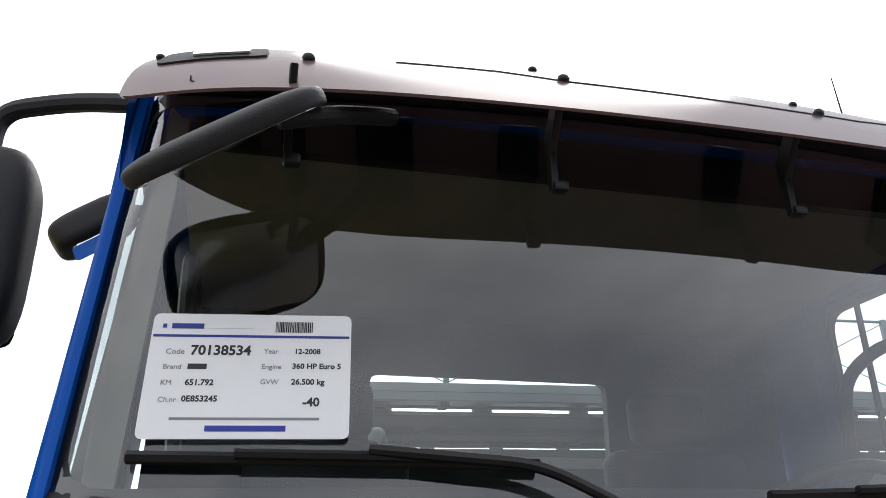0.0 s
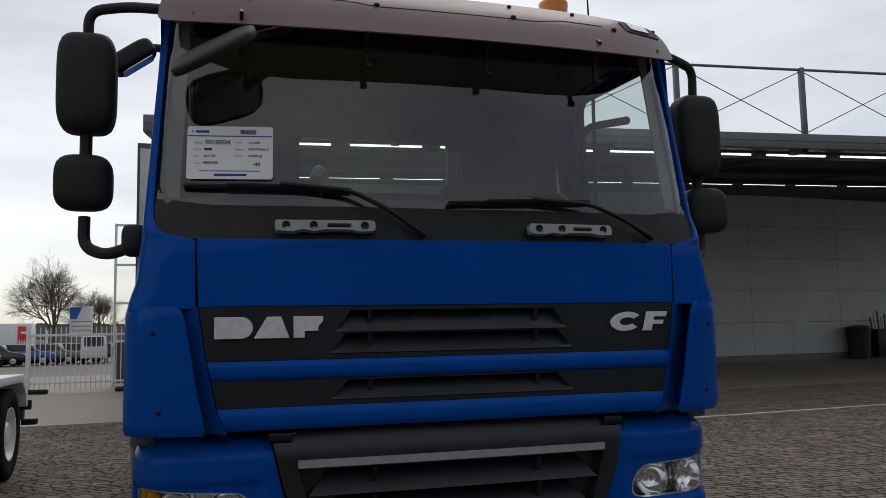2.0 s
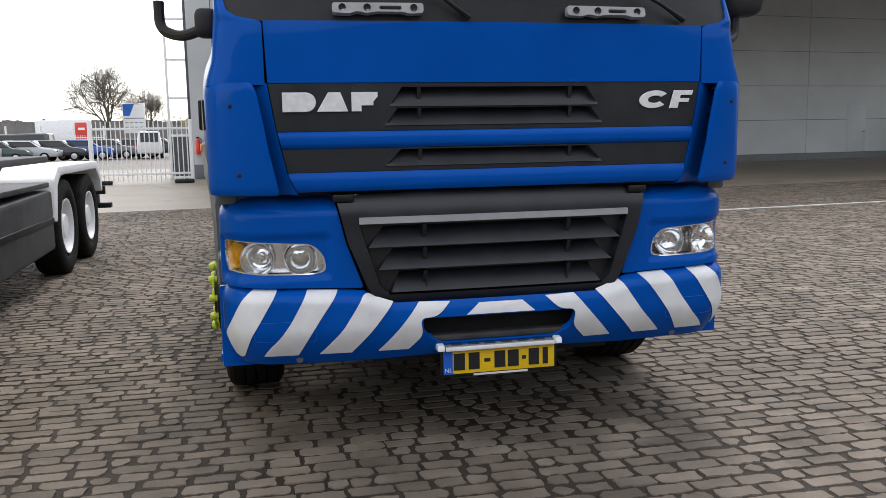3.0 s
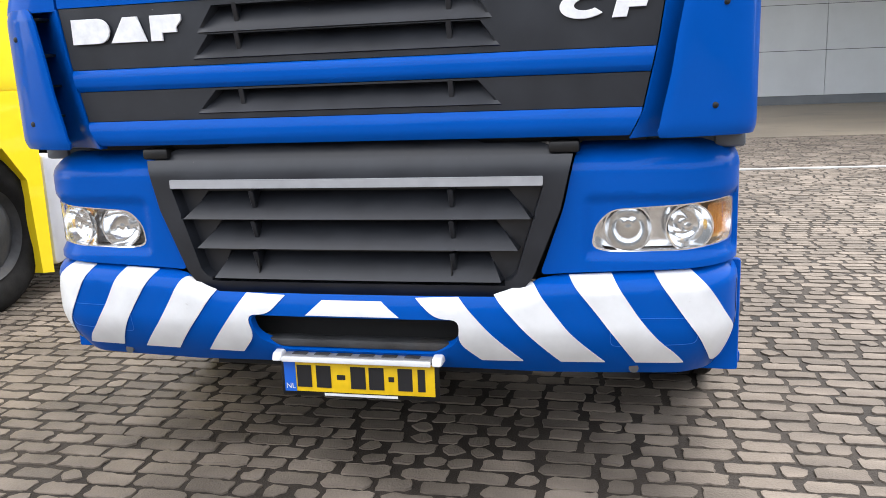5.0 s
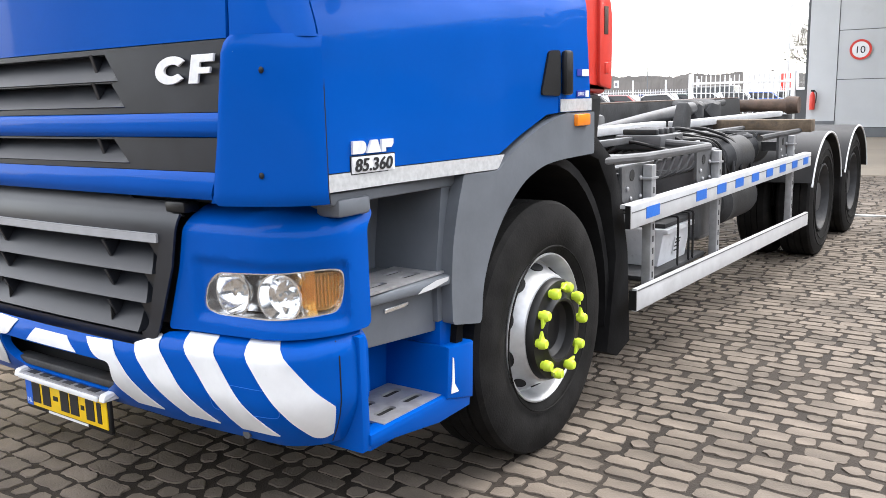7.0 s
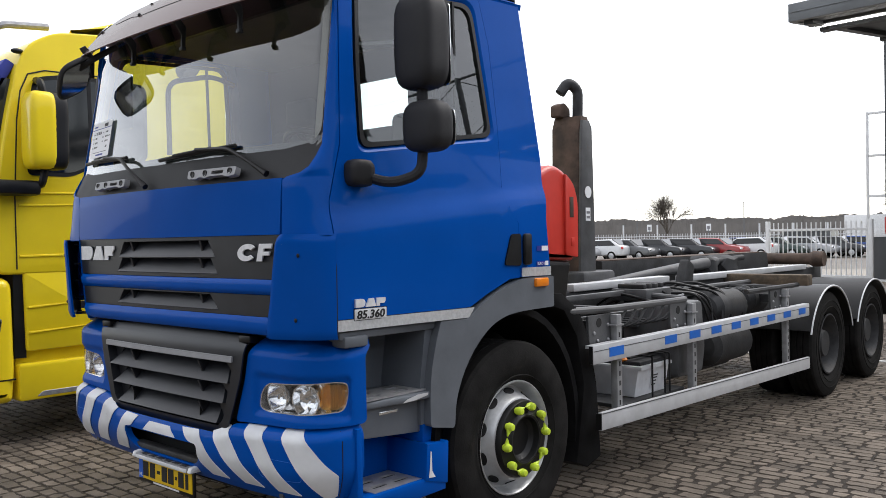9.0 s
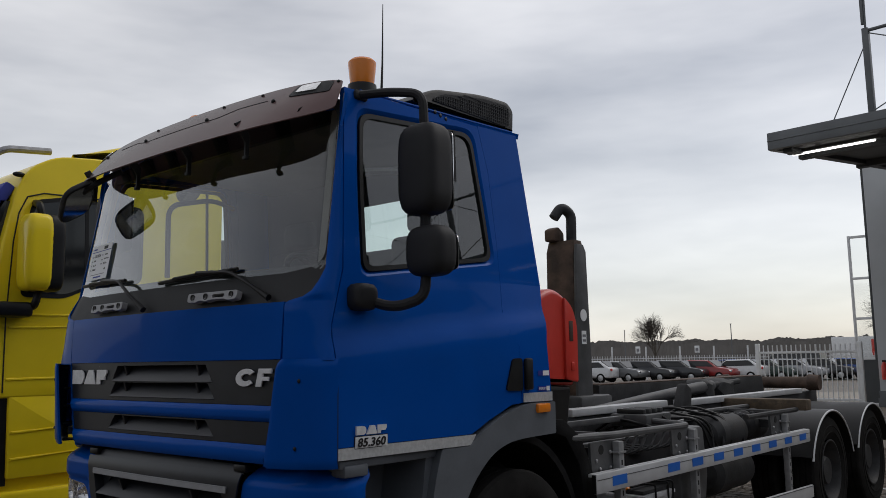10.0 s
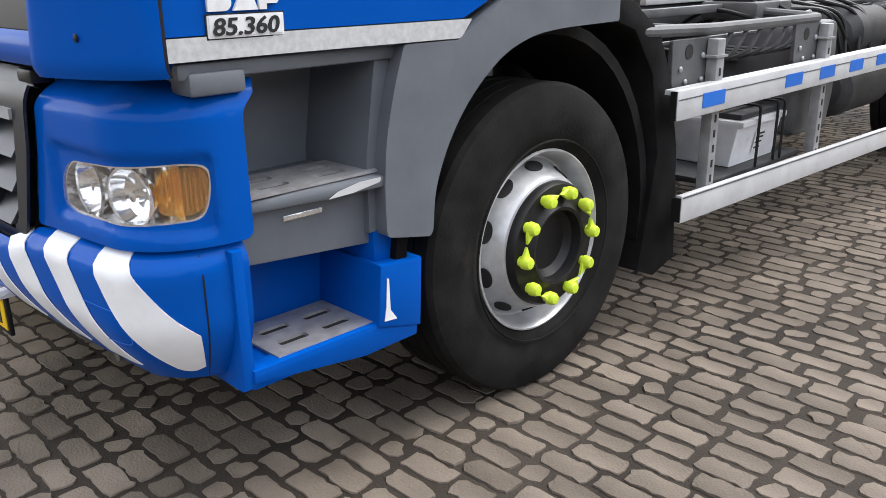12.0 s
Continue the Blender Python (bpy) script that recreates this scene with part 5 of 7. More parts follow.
# grey wheel arch and step well
ARCH = [(0.76, 1.188), (0.945, 1.188), (1.0, 1.232), (1.2, 1.322), (1.405, 1.37), (1.66, 1.372), (1.66, 1.205), (1.403, 1.2), (1.26, 1.19), (1.12, 1.145), (0.99, 1.05), (0.905, 0.93), (0.852, 0.80), (0.842, 0.68), (0.832, 0.666), (0.687, 0.69), (0.684, 0.82), (0.695, 0.95), (0.725, 1.08)]
both("wheel_arch", region(rounded(ARCH, [0.01, 0.01, 0.04, 0.08, 0.06, 0.01, 0.01, 0.04, 0.08, 0.08, 0.08, 0.08, 0.08, 0.02, 0.02, 0.02, 0.08, 0.05, 0.05], 4), step=0.06, place=lambda y, z: flared(lerp([(0.7, 1.205), (1.0, 1.235), (1.3, 1.252)], y), y, z), thick=0.05), GREY, label="grey plastic wheel arch with scuffs")
inner_arc = [(1.36 + 0.60 * math.cos(math.radians(a)), 0.515 + 0.66 * math.sin(math.radians(a))) for a in range(-12, 186, 9)]
arc_out = [(1.36 + 0.64 * math.cos(math.radians(a)), 0.515 + 0.70 * math.sin(math.radians(a))) for a in range(-12, 186, 9)]
both("wheel_liner", extruded(inner_arc + arc_out[::-1], "x", 0.72, 1.19), LINER, label="black wheel-house liner")
STEP_SHELL = [(0.225, 0.70), (0.70, 0.70), (0.70, 0.80), (0.72, 1.0), (0.80, 1.185), (0.13, 1.185), (0.225, 1.12)]
both("step_well", extruded(STEP_SHELL, "x", 0.80, 0.90), GREY, label="grey cab step well")
both("step_well_roof", boxed(0.90, 1.18, 0.15, 0.80, 1.15, 1.188, bevel=0.01), GREY)
both("step_well_front", boxed(0.90, 1.12, 0.185, 0.215, 0.70, 1.16, bevel=0.008), GREY)
both("step_well_back", extruded([(0.66, 0.70), (0.72, 0.70), (0.80, 1.16), (0.70, 1.16), (0.66, 0.9)], "x", 0.90, 1.165), GREY)
both("well_bolt", lumped((0.905, 0.33, 1.06), (0.012, 0.014, 0.014), 2), TRIM)
both("upper_step", extruded([(0.90, 0.222), (1.16, 0.222), (1.2, 0.5), (1.205, 0.69), (0.90, 0.69)], "z", 0.828, 0.862, bevel=0.01), GREY, label="grey upper cab step")
both("step_fascia", extruded([(0.225, 0.70), (0.69, 0.66), (0.69, 0.85), (0.225, 0.85)], "x", 1.05, 1.145, bevel=0.01), GREY)
both("fascia_lamp", boxed(1.143, 1.153, 0.40, 0.52, 0.785, 0.80, bevel=0.003), LAMP_HOUSE)
both("hinge_block", boxed(1.10, 1.19, 0.17, 0.31, 1.115, 1.168, bevel=0.012), GREY)


def slotted_tread(z, y0, y1, x0, x1):
    holes = []
    for j in range(2):
        for i in range(2):
            cy, cx = y0 + (y1 - y0) * (0.28 + 0.44 * i), x0 + (x1 - x0) * (0.32 + 0.38 * j)
            holes.append(rounded([(cx - 0.015, cy - 0.045), (cx + 0.015, cy - 0.045), (cx + 0.015, cy + 0.045), (cx - 0.015, cy + 0.045)], 0.01, 3))
    return region([(x0, y0), (x1, y0), (x1, y1), (x0, y1)], holes, step=0, place=lambda u, v: (u, v, z), thick=0.008)


both("upper_tread", slotted_tread(0.873, 0.285, 0.685, 0.985, 1.178), STEEL, label="worn metal tread with slots")
both("lower_tread", slotted_tread(0.454, 0.335, 0.655, 0.955, 1.185), STEEL, label="worn metal tread with slots")
# thin near-black sheets paint the shade seen through the tread slots
both("tread_slot_shade", boxed(1.01, 1.155, 0.29, 0.68, 0.8625, 0.8645), CAVITY_SHADE)
both("tread_slot_shade", boxed(0.965, 1.175, 0.34, 0.65, 0.4445, 0.4458), CAVITY_SHADE)
both("lower_step_wall", boxed(0.88, 0.945, 0.225, 0.70, 0.40, 0.72, bevel=0.006), BLUE)
both("lower_step", extruded([(0.93, 0.395), (1.19, 0.395), (1.197, 0.444), (0.93, 0.444)], "y", 0.252, 0.79, bevel=0.006), BLUE, label="blue lower cab step")
both("lower_step_back", extruded([(0.640, 0.44), (0.80, 0.40), (0.81, 0.605), (0.655, 0.618)], "x", 0.93, 1.212, bevel=0.012), BLUE)
both("step_back_upper", extruded([(0.672, 0.60), (0.79, 0.60), (0.79, 0.71), (0.672, 0.71)], "x", 0.93, 1.165, bevel=0.008), BLUE)
both("lower_step_skirt", extruded([(0.25, 0.452), (0.80, 0.452), (0.79, 0.372), (0.60, 0.368), (0.25, 0.415)], "x", 1.14, 1.204, bevel=0.01), BLUE)
both("step_top_edge", boxed(0.94, 1.01, 0.24, 0.69, 0.655, 0.70, bevel=0.01), BLUE)
both("step_end_wall", extruded([(0.225, 0.40), (0.262, 0.40), (0.256, 0.76), (0.225, 0.76)], "x", 0.93, 1.195, bevel=0.008), BLUE)
both("scuff", region(rounded([(0.50, 0.832), (0.58, 0.834), (0.668, 0.846), (0.672, 0.858), (0.60, 0.858), (0.53, 0.846)], 0.003, 2), step=0, place=lambda y, z: (1.2065, y, z), thick=0.001), ALU)
for spot in ([(0.705, 0.862), (0.735, 0.872), (0.742, 0.93), (0.728, 0.965), (0.72, 0.92), (0.708, 0.90)], [(0.80, 0.792), (0.812, 0.79), (0.812, 0.806), (0.80, 0.806)], [(0.70, 0.985), (0.715, 0.98), (0.722, 1.03), (0.712, 1.04)]):
    both("scuff", region(rounded(spot, 0.004, 2), step=0, place=lambda y, z: (1.2365 - 0.03 * max(0.0, (1.0 - y) / 0.3), y, z), thick=0.0015), BAND)
both("paint_mark", extruded([(0.660, 0.456), (0.705, 0.452), (0.682, 0.485), (0.680, 0.575), (0.674, 0.58), (0.668, 0.50)], "x", 1.2122, 1.2142), WHITE)


# wheels
def tyre_profile(w, R, r):
    h = w / 2
    return [(r, -h * 0.68), (r + 0.022, -h * 0.80), (r + 0.06, -h * 0.93), (R - 0.12, -h), (R - 0.05, -h * 0.97), (R - 0.012, -h * 0.86), (R, -h * 0.74),
            (R, -h * 0.40), (R - 0.014, -h * 0.385), (R - 0.014, -h * 0.345), (R, -h * 0.33), (R, -h * 0.03), (R - 0.014, -h * 0.02), (R - 0.014, h * 0.02), (R, h * 0.03),
            (R, h * 0.33), (R - 0.014, h * 0.345), (R - 0.014, h * 0.385), (R, h * 0.40), (R, h * 0.74), (R - 0.012, h * 0.86), (R - 0.05, h * 0.97), (R - 0.12, h), (r + 0.06, h * 0.93), (r + 0.022, h * 0.80), (r, h * 0.68)]


def side_rings(bm, centre, out, radii):
    for r in radii:
        lathe(bm, [(r - 0.004, out - 0.002), (r - 0.002, out + 0.003), (r + 0.002, out + 0.003), (r + 0.004, out - 0.002)], centre, "x", 64)
    return bm


def front_wheel(side):
    """side 1 is the driver's."""
    w = part("front_wheel", turned(tyre_profile(0.315, 0.515, 0.285), (0, 0, 0), "x", 72), RUBBER, truck, "worn black tyre on a silver steel wheel with lime nut indicators", 25)
    rings = side_rings(bmesh.new(), (0, 0, 0), 0.157, (0.335,))
    part("sidewall_ribs", rings, RUBBER, w)
    rim = turned([(0.283, 0.09), (0.292, 0.110), (0.300, 0.122), (0.305, 0.128), (0.304, 0.133), (0.298, 0.134), (0.291, 0.126), (0.284, 0.105), (0.279, 0.07), (0.274, 0.054), (0.266, 0.054), (0.260, 0.063), (0.245, 0.092), (0.230, 0.120), (0.222, 0.140), (0.214, 0.152), (0.200, 0.158), (0.19, 0.158), (0.19, 0.10), (0.0, 0.10)], (0, 0, 0), "x", 72)
    part("rim", rim, SILVER, w, "silver steel rim", 25)
    # near-black discs paint the shade of the holes onto the closed rim
    for k in range(10):
        m = Matrix.Rotation(2 * math.pi * (k + 0.5) / 10, 4, "X") @ Matrix.Translation((0.092, 0.245, 0)) @ Matrix.Rotation(radians(62), 4, "Z")
        bm = turned([(0.0, -0.004), (0.029, -0.004), (0.029, 0.0035), (0.0, 0.0035)], (0, 0, 0), "x", 20)
        for v in bm.verts:
            v.co = m @ Vector((v.co.x, v.co.y * 0.84, v.co.z * 1.28))
        part("vent_hole", bm, CAVITY_SHADE, w)
    hub = turned([(0.207, 0.156), (0.206, 0.172), (0.198, 0.186), (0.150, 0.190), (0.140, 0.196), (0.128, 0.206), (0.118, 0.203), (0.112, 0.170), (0.09, 0.150), (0.0, 0.146)], (0, 0, 0), "x", 56)
    part("hub", hub, TRIM, w, "black hub ring")
    for k in range(10):
        cap = radians(36 * k + 4)
        cy, cz = 0.173 * math.cos(cap), 0.173 * math.sin(cap)
        nut = turned([(0.0, 0.0), (0.017, 0.0), (0.017, 0.012), (0.022, 0.014), (0.022, 0.022), (0.020, 0.036), (0.016, 0.043), (0.0, 0.045)], (0.187, cy, cz), "x", 14)
        b = cap + radians(98 if k % 2 == 0 else -98)
        tip = [(0.019, 1.45), (0.024, 0.75), (0.050, 0.0), (0.024, -0.75), (0.019, -1.45)]
        prism(nut, [(cy + r * math.cos(b + o), cz + r * math.sin(b + o)) for r, o in tip], "x", 0.200, 0.214, bevel=0.003, seg=1)
        part("nut_indicator", nut, LIME, w, "lime green nut indicator")
    w.matrix_basis = pose(1.065 * side, 1.36, 0.515, 0, 0, 0 if side == 1 else 180) 
    return w


for s in (1, -1):
    front_wheel(s)


def rear_wheel(side, y):
    w = part("rear_wheel", turned(tyre_profile(0.30, 0.51, 0.285), (0, 0, 0), "x", 64), RUBBER, truck, "dusty black rear tyre on a dark wheel", 25)
    part("sidewall_ribs", side_rings(bmesh.new(), (0, 0, 0), 0.15, (0.36, 0.42)), RUBBER, w)
    part("rim", turned([(0.285, 0.12), (0.294, 0.135), (0.28, 0.138), (0.262, 0.10), (0.25, 0.0), (0.235, -0.02), (0.17, -0.03), (0.15, 0.03), (0.12, 0.10), (0.0, 0.105)], (0, 0, 0), "x", 48), CHASSIS, w)
    for k in range(10):
        a = radians(36 * k)
        part("nut", turned([(0.018, 0.0), (0.018, 0.03), (0.0, 0.032)], (-0.03, 0.2 * math.cos(a), 0.2 * math.sin(a)), "x", 6), STEEL, w)
    part("inner_tyre", turned(tyre_profile(0.28, 0.51, 0.285), (-0.34, 0, 0), "x", 40), RUBBER, w, "inner twin tyre")
    w.matrix_basis = pose(1.15 * side, y, 0.512, 0, 0, 0 if side == 1 else 180)
    return w


for y in (6.32, 7.76):
    for s in (1, -1):
        rear_wheel(s, y)
    arc = [(y + 0.64 * math.cos(math.radians(a)), 0.50 + 0.562 * math.sin(math.radians(a))) for a in range(14, 168, 7)]
    arc2 = [(y + 0.665 * math.cos(math.radians(a)), 0.50 + 0.588 * math.sin(math.radians(a))) for a in range(14, 168, 7)]
    both("mudguard", extruded(arc + arc2[::-1], "x", 0.70, 1.318), TRIM, label="grey-black plastic mudguard")
    both("mudguard_edge", piped([(1.32, p[0], p[1]) for p in [(y + 0.652 * math.cos(math.radians(a)), 0.50 + 0.578 * math.sin(math.radians(a))) for a in range(14, 168, 6)]], 0.009, 6), WHITE, label="white mudguard edging")

flap = extruded([(1.93, 0.26), (2.05, 0.21), (2.20, 0.25), (2.16, 0.7), (2.08, 0.98), (1.98, 1.15), (1.80, 1.26), (1.68, 1.27), (1.68, 1.2), (1.82, 1.16), (1.95, 1.0), (2.02, 0.7)], "x", 0.72, 1.215, bevel=0.008)
both("wheel_house_flap", flap, LINER, label="black rubber wheel-house flap")

# chassis frame, hook lift, side guards
for s in (-1, 1):
    part("frame_rail", boxed(s * 0.36, s * 0.44, 0.9, 8.7, 0.72, 1.02, bevel=0.01), CHASSIS, truck, "dirty dark frame rail")
    part("lift_rail", boxed(s * 0.42, s * 0.53, 2.98, 4.50, 1.180, 1.236, bevel=0.008), ALU, truck, "white-painted lift rail")
    part("lift_rail", boxed(s * 0.42, s * 0.53, 4.82, 7.98, 1.168, 1.224, bevel=0.008), ALU, truck, "white-painted lift rail")
    part("sub_rail", boxed(s * 0.40, s * 0.50, 2.6, 8.6, 1.04, 1.18, bevel=0.01), CHASSIS, truck)
for y in (1.3, 2.4, 3.7, 5.0, 6.2, 7.4, 8.5):
    part("cross_member", boxed(-0.36, 0.36, y - 0.08, y + 0.08, 0.74, 0.98, bevel=0.01), CHASSIS, truck)
part("front_axle", boxed(-0.95, 0.95, 1.26, 1.46, 0.42, 0.58, bevel=0.03), CHASSIS, truck)
for y in (6.32, 7.76):
    part("rear_axle", turned([(0.0, -0.9), (0.1, -0.9), (0.11, -0.2), (0.22, -0.12), (0.22, 0.12), (0.11, 0.2), (0.1, 0.9), (0.0, 0.9)], (0, y, 0.51), "x", 20), CHASSIS, truck)
part("engine_block", boxed(-0.45, 0.45, 0.35, 1.9, 0.55, 1.25, bevel=0.05), CHASSIS, truck)

arm = part("hook_arm", extruded([(3.70, 1.30), (3.90, 1.30), (3.90, 2.52), (3.86, 2.60), (3.76, 2.60), (3.72, 2.50)], "x", -0.15, 0.12, bevel=0.012), RUST, truck, "rusty brown hook-lift arm")
part("arm_cheek", extruded([(3.68, 1.28), (3.92, 1.28), (3.88, 2.50), (3.84, 2.56), (3.74, 2.56), (3.72, 2.46)], "x", 0.122, 0.15, bevel=0.008), CHASSIS_GREY, arm, "grey arm cheek plate")
part("hook", piped(bend([(0.02, 3.86, 2.52), (0.02, 3.87, 2.84), (-0.02, 3.78, 2.90), (-0.06, 3.72, 2.80)], 0.10, 8), 0.045, 12), CHASSIS, arm, "thick steel hook")
part("hook_latch", extruded(rounded([(3.70, 2.60), (3.86, 2.60), (3.86, 2.68), (3.78, 2.73), (3.70, 2.70)], 0.02, 3), "x", -0.15, -0.05, bevel=0.012), RUST, arm)
part("arm_label", turned([(0.0, 0.0), (0.05, 0.0), (0.05, 0.003), (0.0, 0.003)], (0.151, 3.80, 1.96), "x", 20), PAPER, arm)
part("arm_label", boxed(0.151, 0.154, 3.76, 3.83, 1.72, 1.83), PAPER, arm)
for z in (1.74, 1.78):
    part("label_bar", boxed(0.154, 0.1555, 3.77, 3.82, z, z + 0.02), INK_GREY, arm)
part("lift_foot", boxed(-0.2, 0.22, 3.62, 4.12, 1.05, 1.30, bevel=0.03), CHASSIS_GREY, truck)
part("lift_jib", extruded([(4.1, 1.12), (7.9, 1.12), (7.95, 1.2), (7.9, 1.37), (4.1, 1.372)], "x", -0.14, 0.10, bevel=0.012), CHASSIS, truck, "dark grey lift jib with a rusty top plate")
part("jib_top", boxed(-0.135, 0.095, 4.12, 7.88, 1.371, 1.379, bevel=0.002), RUST, truck)
part("lift_cylinder", piped([(0.28, 3.7, 1.19), (0.28, 4.6, 1.24), (0.28, 5.7, 1.30), (0.28, 6.0, 1.315)], [0.03, 0.045, 0.058, 0.05], 18), CHASSIS_GREY, truck, "grey hydraulic cylinder")
part("cylinder_rod", piped([(0.28, 6.0, 1.315), (0.28, 6.7, 1.34)], 0.03, 14), CHASSIS, truck)
part("cross_roller", turned([(0.0, -0.62), (0.09, -0.62), (0.10, -0.5), (0.07, -0.45), (0.07, 0.45), (0.10, 0.5), (0.09, 0.62), (0.0, 0.62)], (0.0, 8.35, 1.28), "x", 20), RUST, truck, "rusty rear roller")
part("wood_block", boxed(0.46, 1.29, 5.70, 5.84, 1.105, 1.205, bevel=0.01), WEATHERED, truck, "weathered timber bearer across the frame")
part("locking_claw", extruded(rounded([(4.55, 1.1), (4.75, 1.1), (4.8, 1.32), (4.68, 1.38), (4.6, 1.25)], 0.03, 3), "x", 0.54, 0.62, bevel=0.01), CHASSIS, truck)
for a, b, z in ((5.75, 5.95, 1.27), (6.1, 6.5, 1.27)):
    part("lift_lug", lumped((0.2, (a + b) / 2, z), (0.16, (b - a) / 2, 0.11), 2, 4.0), CHASSIS, truck)

for s in (1, -1):
    up = part("side_guard", boxed(s * 1.265, s * 1.295, 1.997, 5.73, 0.832, 0.943, bevel=0.006), ALU, truck, "aluminium side guard rail with blue stickers")
    part("end_cap", boxed(s * 1.268, s * 1.292, 1.990, 1.996, 0.835, 0.94), TRIM, up)
    part("guard_flange", boxed(s * 1.24, s * 1.265, 1.997, 5.73, 0.925, 0.943), ALU, up)
    part("guard_groove", boxed(s * 1.294, s * 1.2965, 2.005, 5.72, 0.906, 0.911), CHASSIS_GREY, up)
    lowr = part("side_guard", extruded([(2.085, 0.43), (2.085, 0.538), (5.73, 0.452), (5.73, 0.345)], "x", s * 1.265, s * 1.295, bevel=0.006), ALU, truck, "aluminium lower side guard rail")
    for i, y in enumerate((2.175, 2.89, 3.255, 3.615, 3.975, 4.335, 4.70, 5.07, 5.445)):
        part("sticker", boxed(s * 1.2955, s * 1.2975, y, y + 0.172, 0.86, 0.915), STICKER_BLUE, up)
    part("guard_lip", extruded([(2.09, 0.527), (2.09, 0.533), (5.725, 0.447), (5.725, 0.441)], "x", s * 1.2945, s * 1.297), CHASSIS_GREY, lowr)
    part("end_cap", boxed(s * 1.255, s * 1.292, 2.078, 2.084, 0.435, 0.53), TRIM, lowr)
    for y in (2.325, 3.38, 5.24):
        post = part("guard_post", boxed(s * 1.215, s * 1.262, y, y + 0.06, 0.40, 1.10, bevel=0.005), GALV, truck, "perforated galvanised guard post")
        # near-black slips and a disc paint the shade in slots and bracket hole
        for k in range(9):
            part("slot", boxed(s * 1.2615, s * 1.2635, y + 0.022, y + 0.036, 0.48 + 0.06 * k, 0.51 + 0.06 * k), CAVITY_SHADE, post)
        part("post_bracket", extruded(rounded([(y - 0.25, 1.108), (y + 0.03, 1.108), (y + 0.03, 0.91), (y - 0.10, 0.90), (y - 0.24, 0.94)], 0.015, 3), "x", s * 1.195, s * 1.213, bevel=0.002, seg=1), CHASSIS_GREY, post, "drilled grey bracket plate")
        part("bracket_hole", turned([(0.0, 0.0), (0.028, 0.0), (0.028, 0.002), (0.0, 0.002)], (s * 1.2135, y - 0.13, 1.06), "x", 16, s), CAVITY_SHADE, post)
        for dy, dz in ((-0.03, 1.04), (-0.03, 0.95), (-0.19, 1.0), (-0.15, 0.95)):
            part("bracket_bolt", lumped((s * 1.217, y + dy, dz), (0.008, 0.012, 0.012), 2), STEEL, post)
        part("clamp", extruded(rounded([(y - 0.02, 1.03), (y + 0.075, 1.03), (y + 0.075, 1.04), (y - 0.02, 1.04)], 0.004, 2), "x", s * 1.21, s * 1.268), GALV, post)
        part("post_arm", boxed(s * 0.44, s * 1.2, y, y + 0.06, 0.98, 1.05), CHASSIS, post)
    # tube basket over the side lockers
    part("basket_tube", piped(bend([(s * 0.72, 1.86, 1.155), (s * 1.2, 1.86, 1.15), (s * 1.2, 2.36, 1.132), (s * 1.2, 3.42, 1.124), (s * 0.74, 3.46, 1.15)], 0.06), 0.023, 10), CHASSIS_GREY, truck, "grey steel tube round the basket")
    part("basket_tube", boxed(s * 0.70, s * 0.74, 1.9, 3.5, 1.14, 1.18, bevel=0.006), CHASSIS_GREY, truck)
    part("basket_tube", boxed(s * 0.74, s * 1.19, 2.34, 2.375, 1.11, 1.145, bevel=0.006), CHASSIS_GREY, truck)
    for k in range(6):
        x = s * (0.80 + 0.07 * k)
        part("basket_bar", piped([(x, 1.9, 1.03 + 0.012 * k), (x, 2.9, 1.03 + 0.012 * k)], 0.009, 6), CHASSIS_GREY, truck)
    for k in range(7):
        y = 2.46 + 0.13 * k
        part("basket_hoop", piped(bend([(s * 1.2, y + 0.09, 1.115), (s * 1.195, y, 1.02), (s * 1.12, y - 0.03, 0.985), (s * 0.8, y - 0.02, 0.985)], 0.05), 0.0095, 6), CHASSIS, truck)
    part("walk_rail", piped([(s * 1.2, 4.5, 1.115), (s * 1.2, 5.7, 1.115)], 0.022, 8), CHASSIS, truck)
    part("walk_rail", piped([(s * 0.75, 3.5, 1.135), (s * 0.75, 5.7, 1.135)], 0.022, 8), CHASSIS_GREY, truck)
    part("walk_rail", piped([(s * 0.75, 5.2, 1.12), (s * 1.2, 5.2, 1.115)], 0.022, 8), CHASSIS, truck)

bat = part("battery_box", extruded([(0.76, 0.558), (1.135, 0.558), (1.165, 0.735), (1.19, 0.742), (1.19, 0.765), (0.72, 0.765), (0.72, 0.742), (0.74, 0.735)], "y", 2.55, 2.99, bevel=0.008), BATTERY_GREY, truck, "pale grey plastic battery box")
part("battery_lid", boxed(0.745, 1.165, 2.58, 2.96, 0.766, 0.792, bevel=0.006), CHASSIS, bat)
for y in (2.68, 2.86, 2.93):
    part("hold_down", piped(bend([(1.2, y, 0.55), (1.2, y, 0.825), (0.82, y, 0.825)], 0.02), 0.007, 6), TRIM, bat)
part("battery_clamp", boxed(1.07, 1.095, 2.57, 2.97, 0.808, 0.82, bevel=0.003), TRIM, bat)
sticker = part("battery_label", extruded([(1.146, 0.6), (1.163, 0.7), (1.166, 0.7), (1.149, 0.6)], "y", 2.74, 2.83), WHITE, bat)
for z in (0.615, 0.64, 0.662, 0.68):
    x = 1.149 + (z - 0.6) * 0.17
    part("print_bar", boxed(x - 0.002, x + 0.003, 2.75, 2.80 + 0.3 * (z - 0.6), z, z + 0.008), TRIM, sticker)
part("red_cap", lumped((1.0, 2.6, 0.80), (0.06, 0.04, 0.02), 2), AMBER, bat)
bat.location = (0, 0.21, -0.05)
part("battery_shelf", boxed(0.6, 1.20, 2.5, 3.36, 0.48, 0.506, bevel=0.004), CHASSIS, truck)
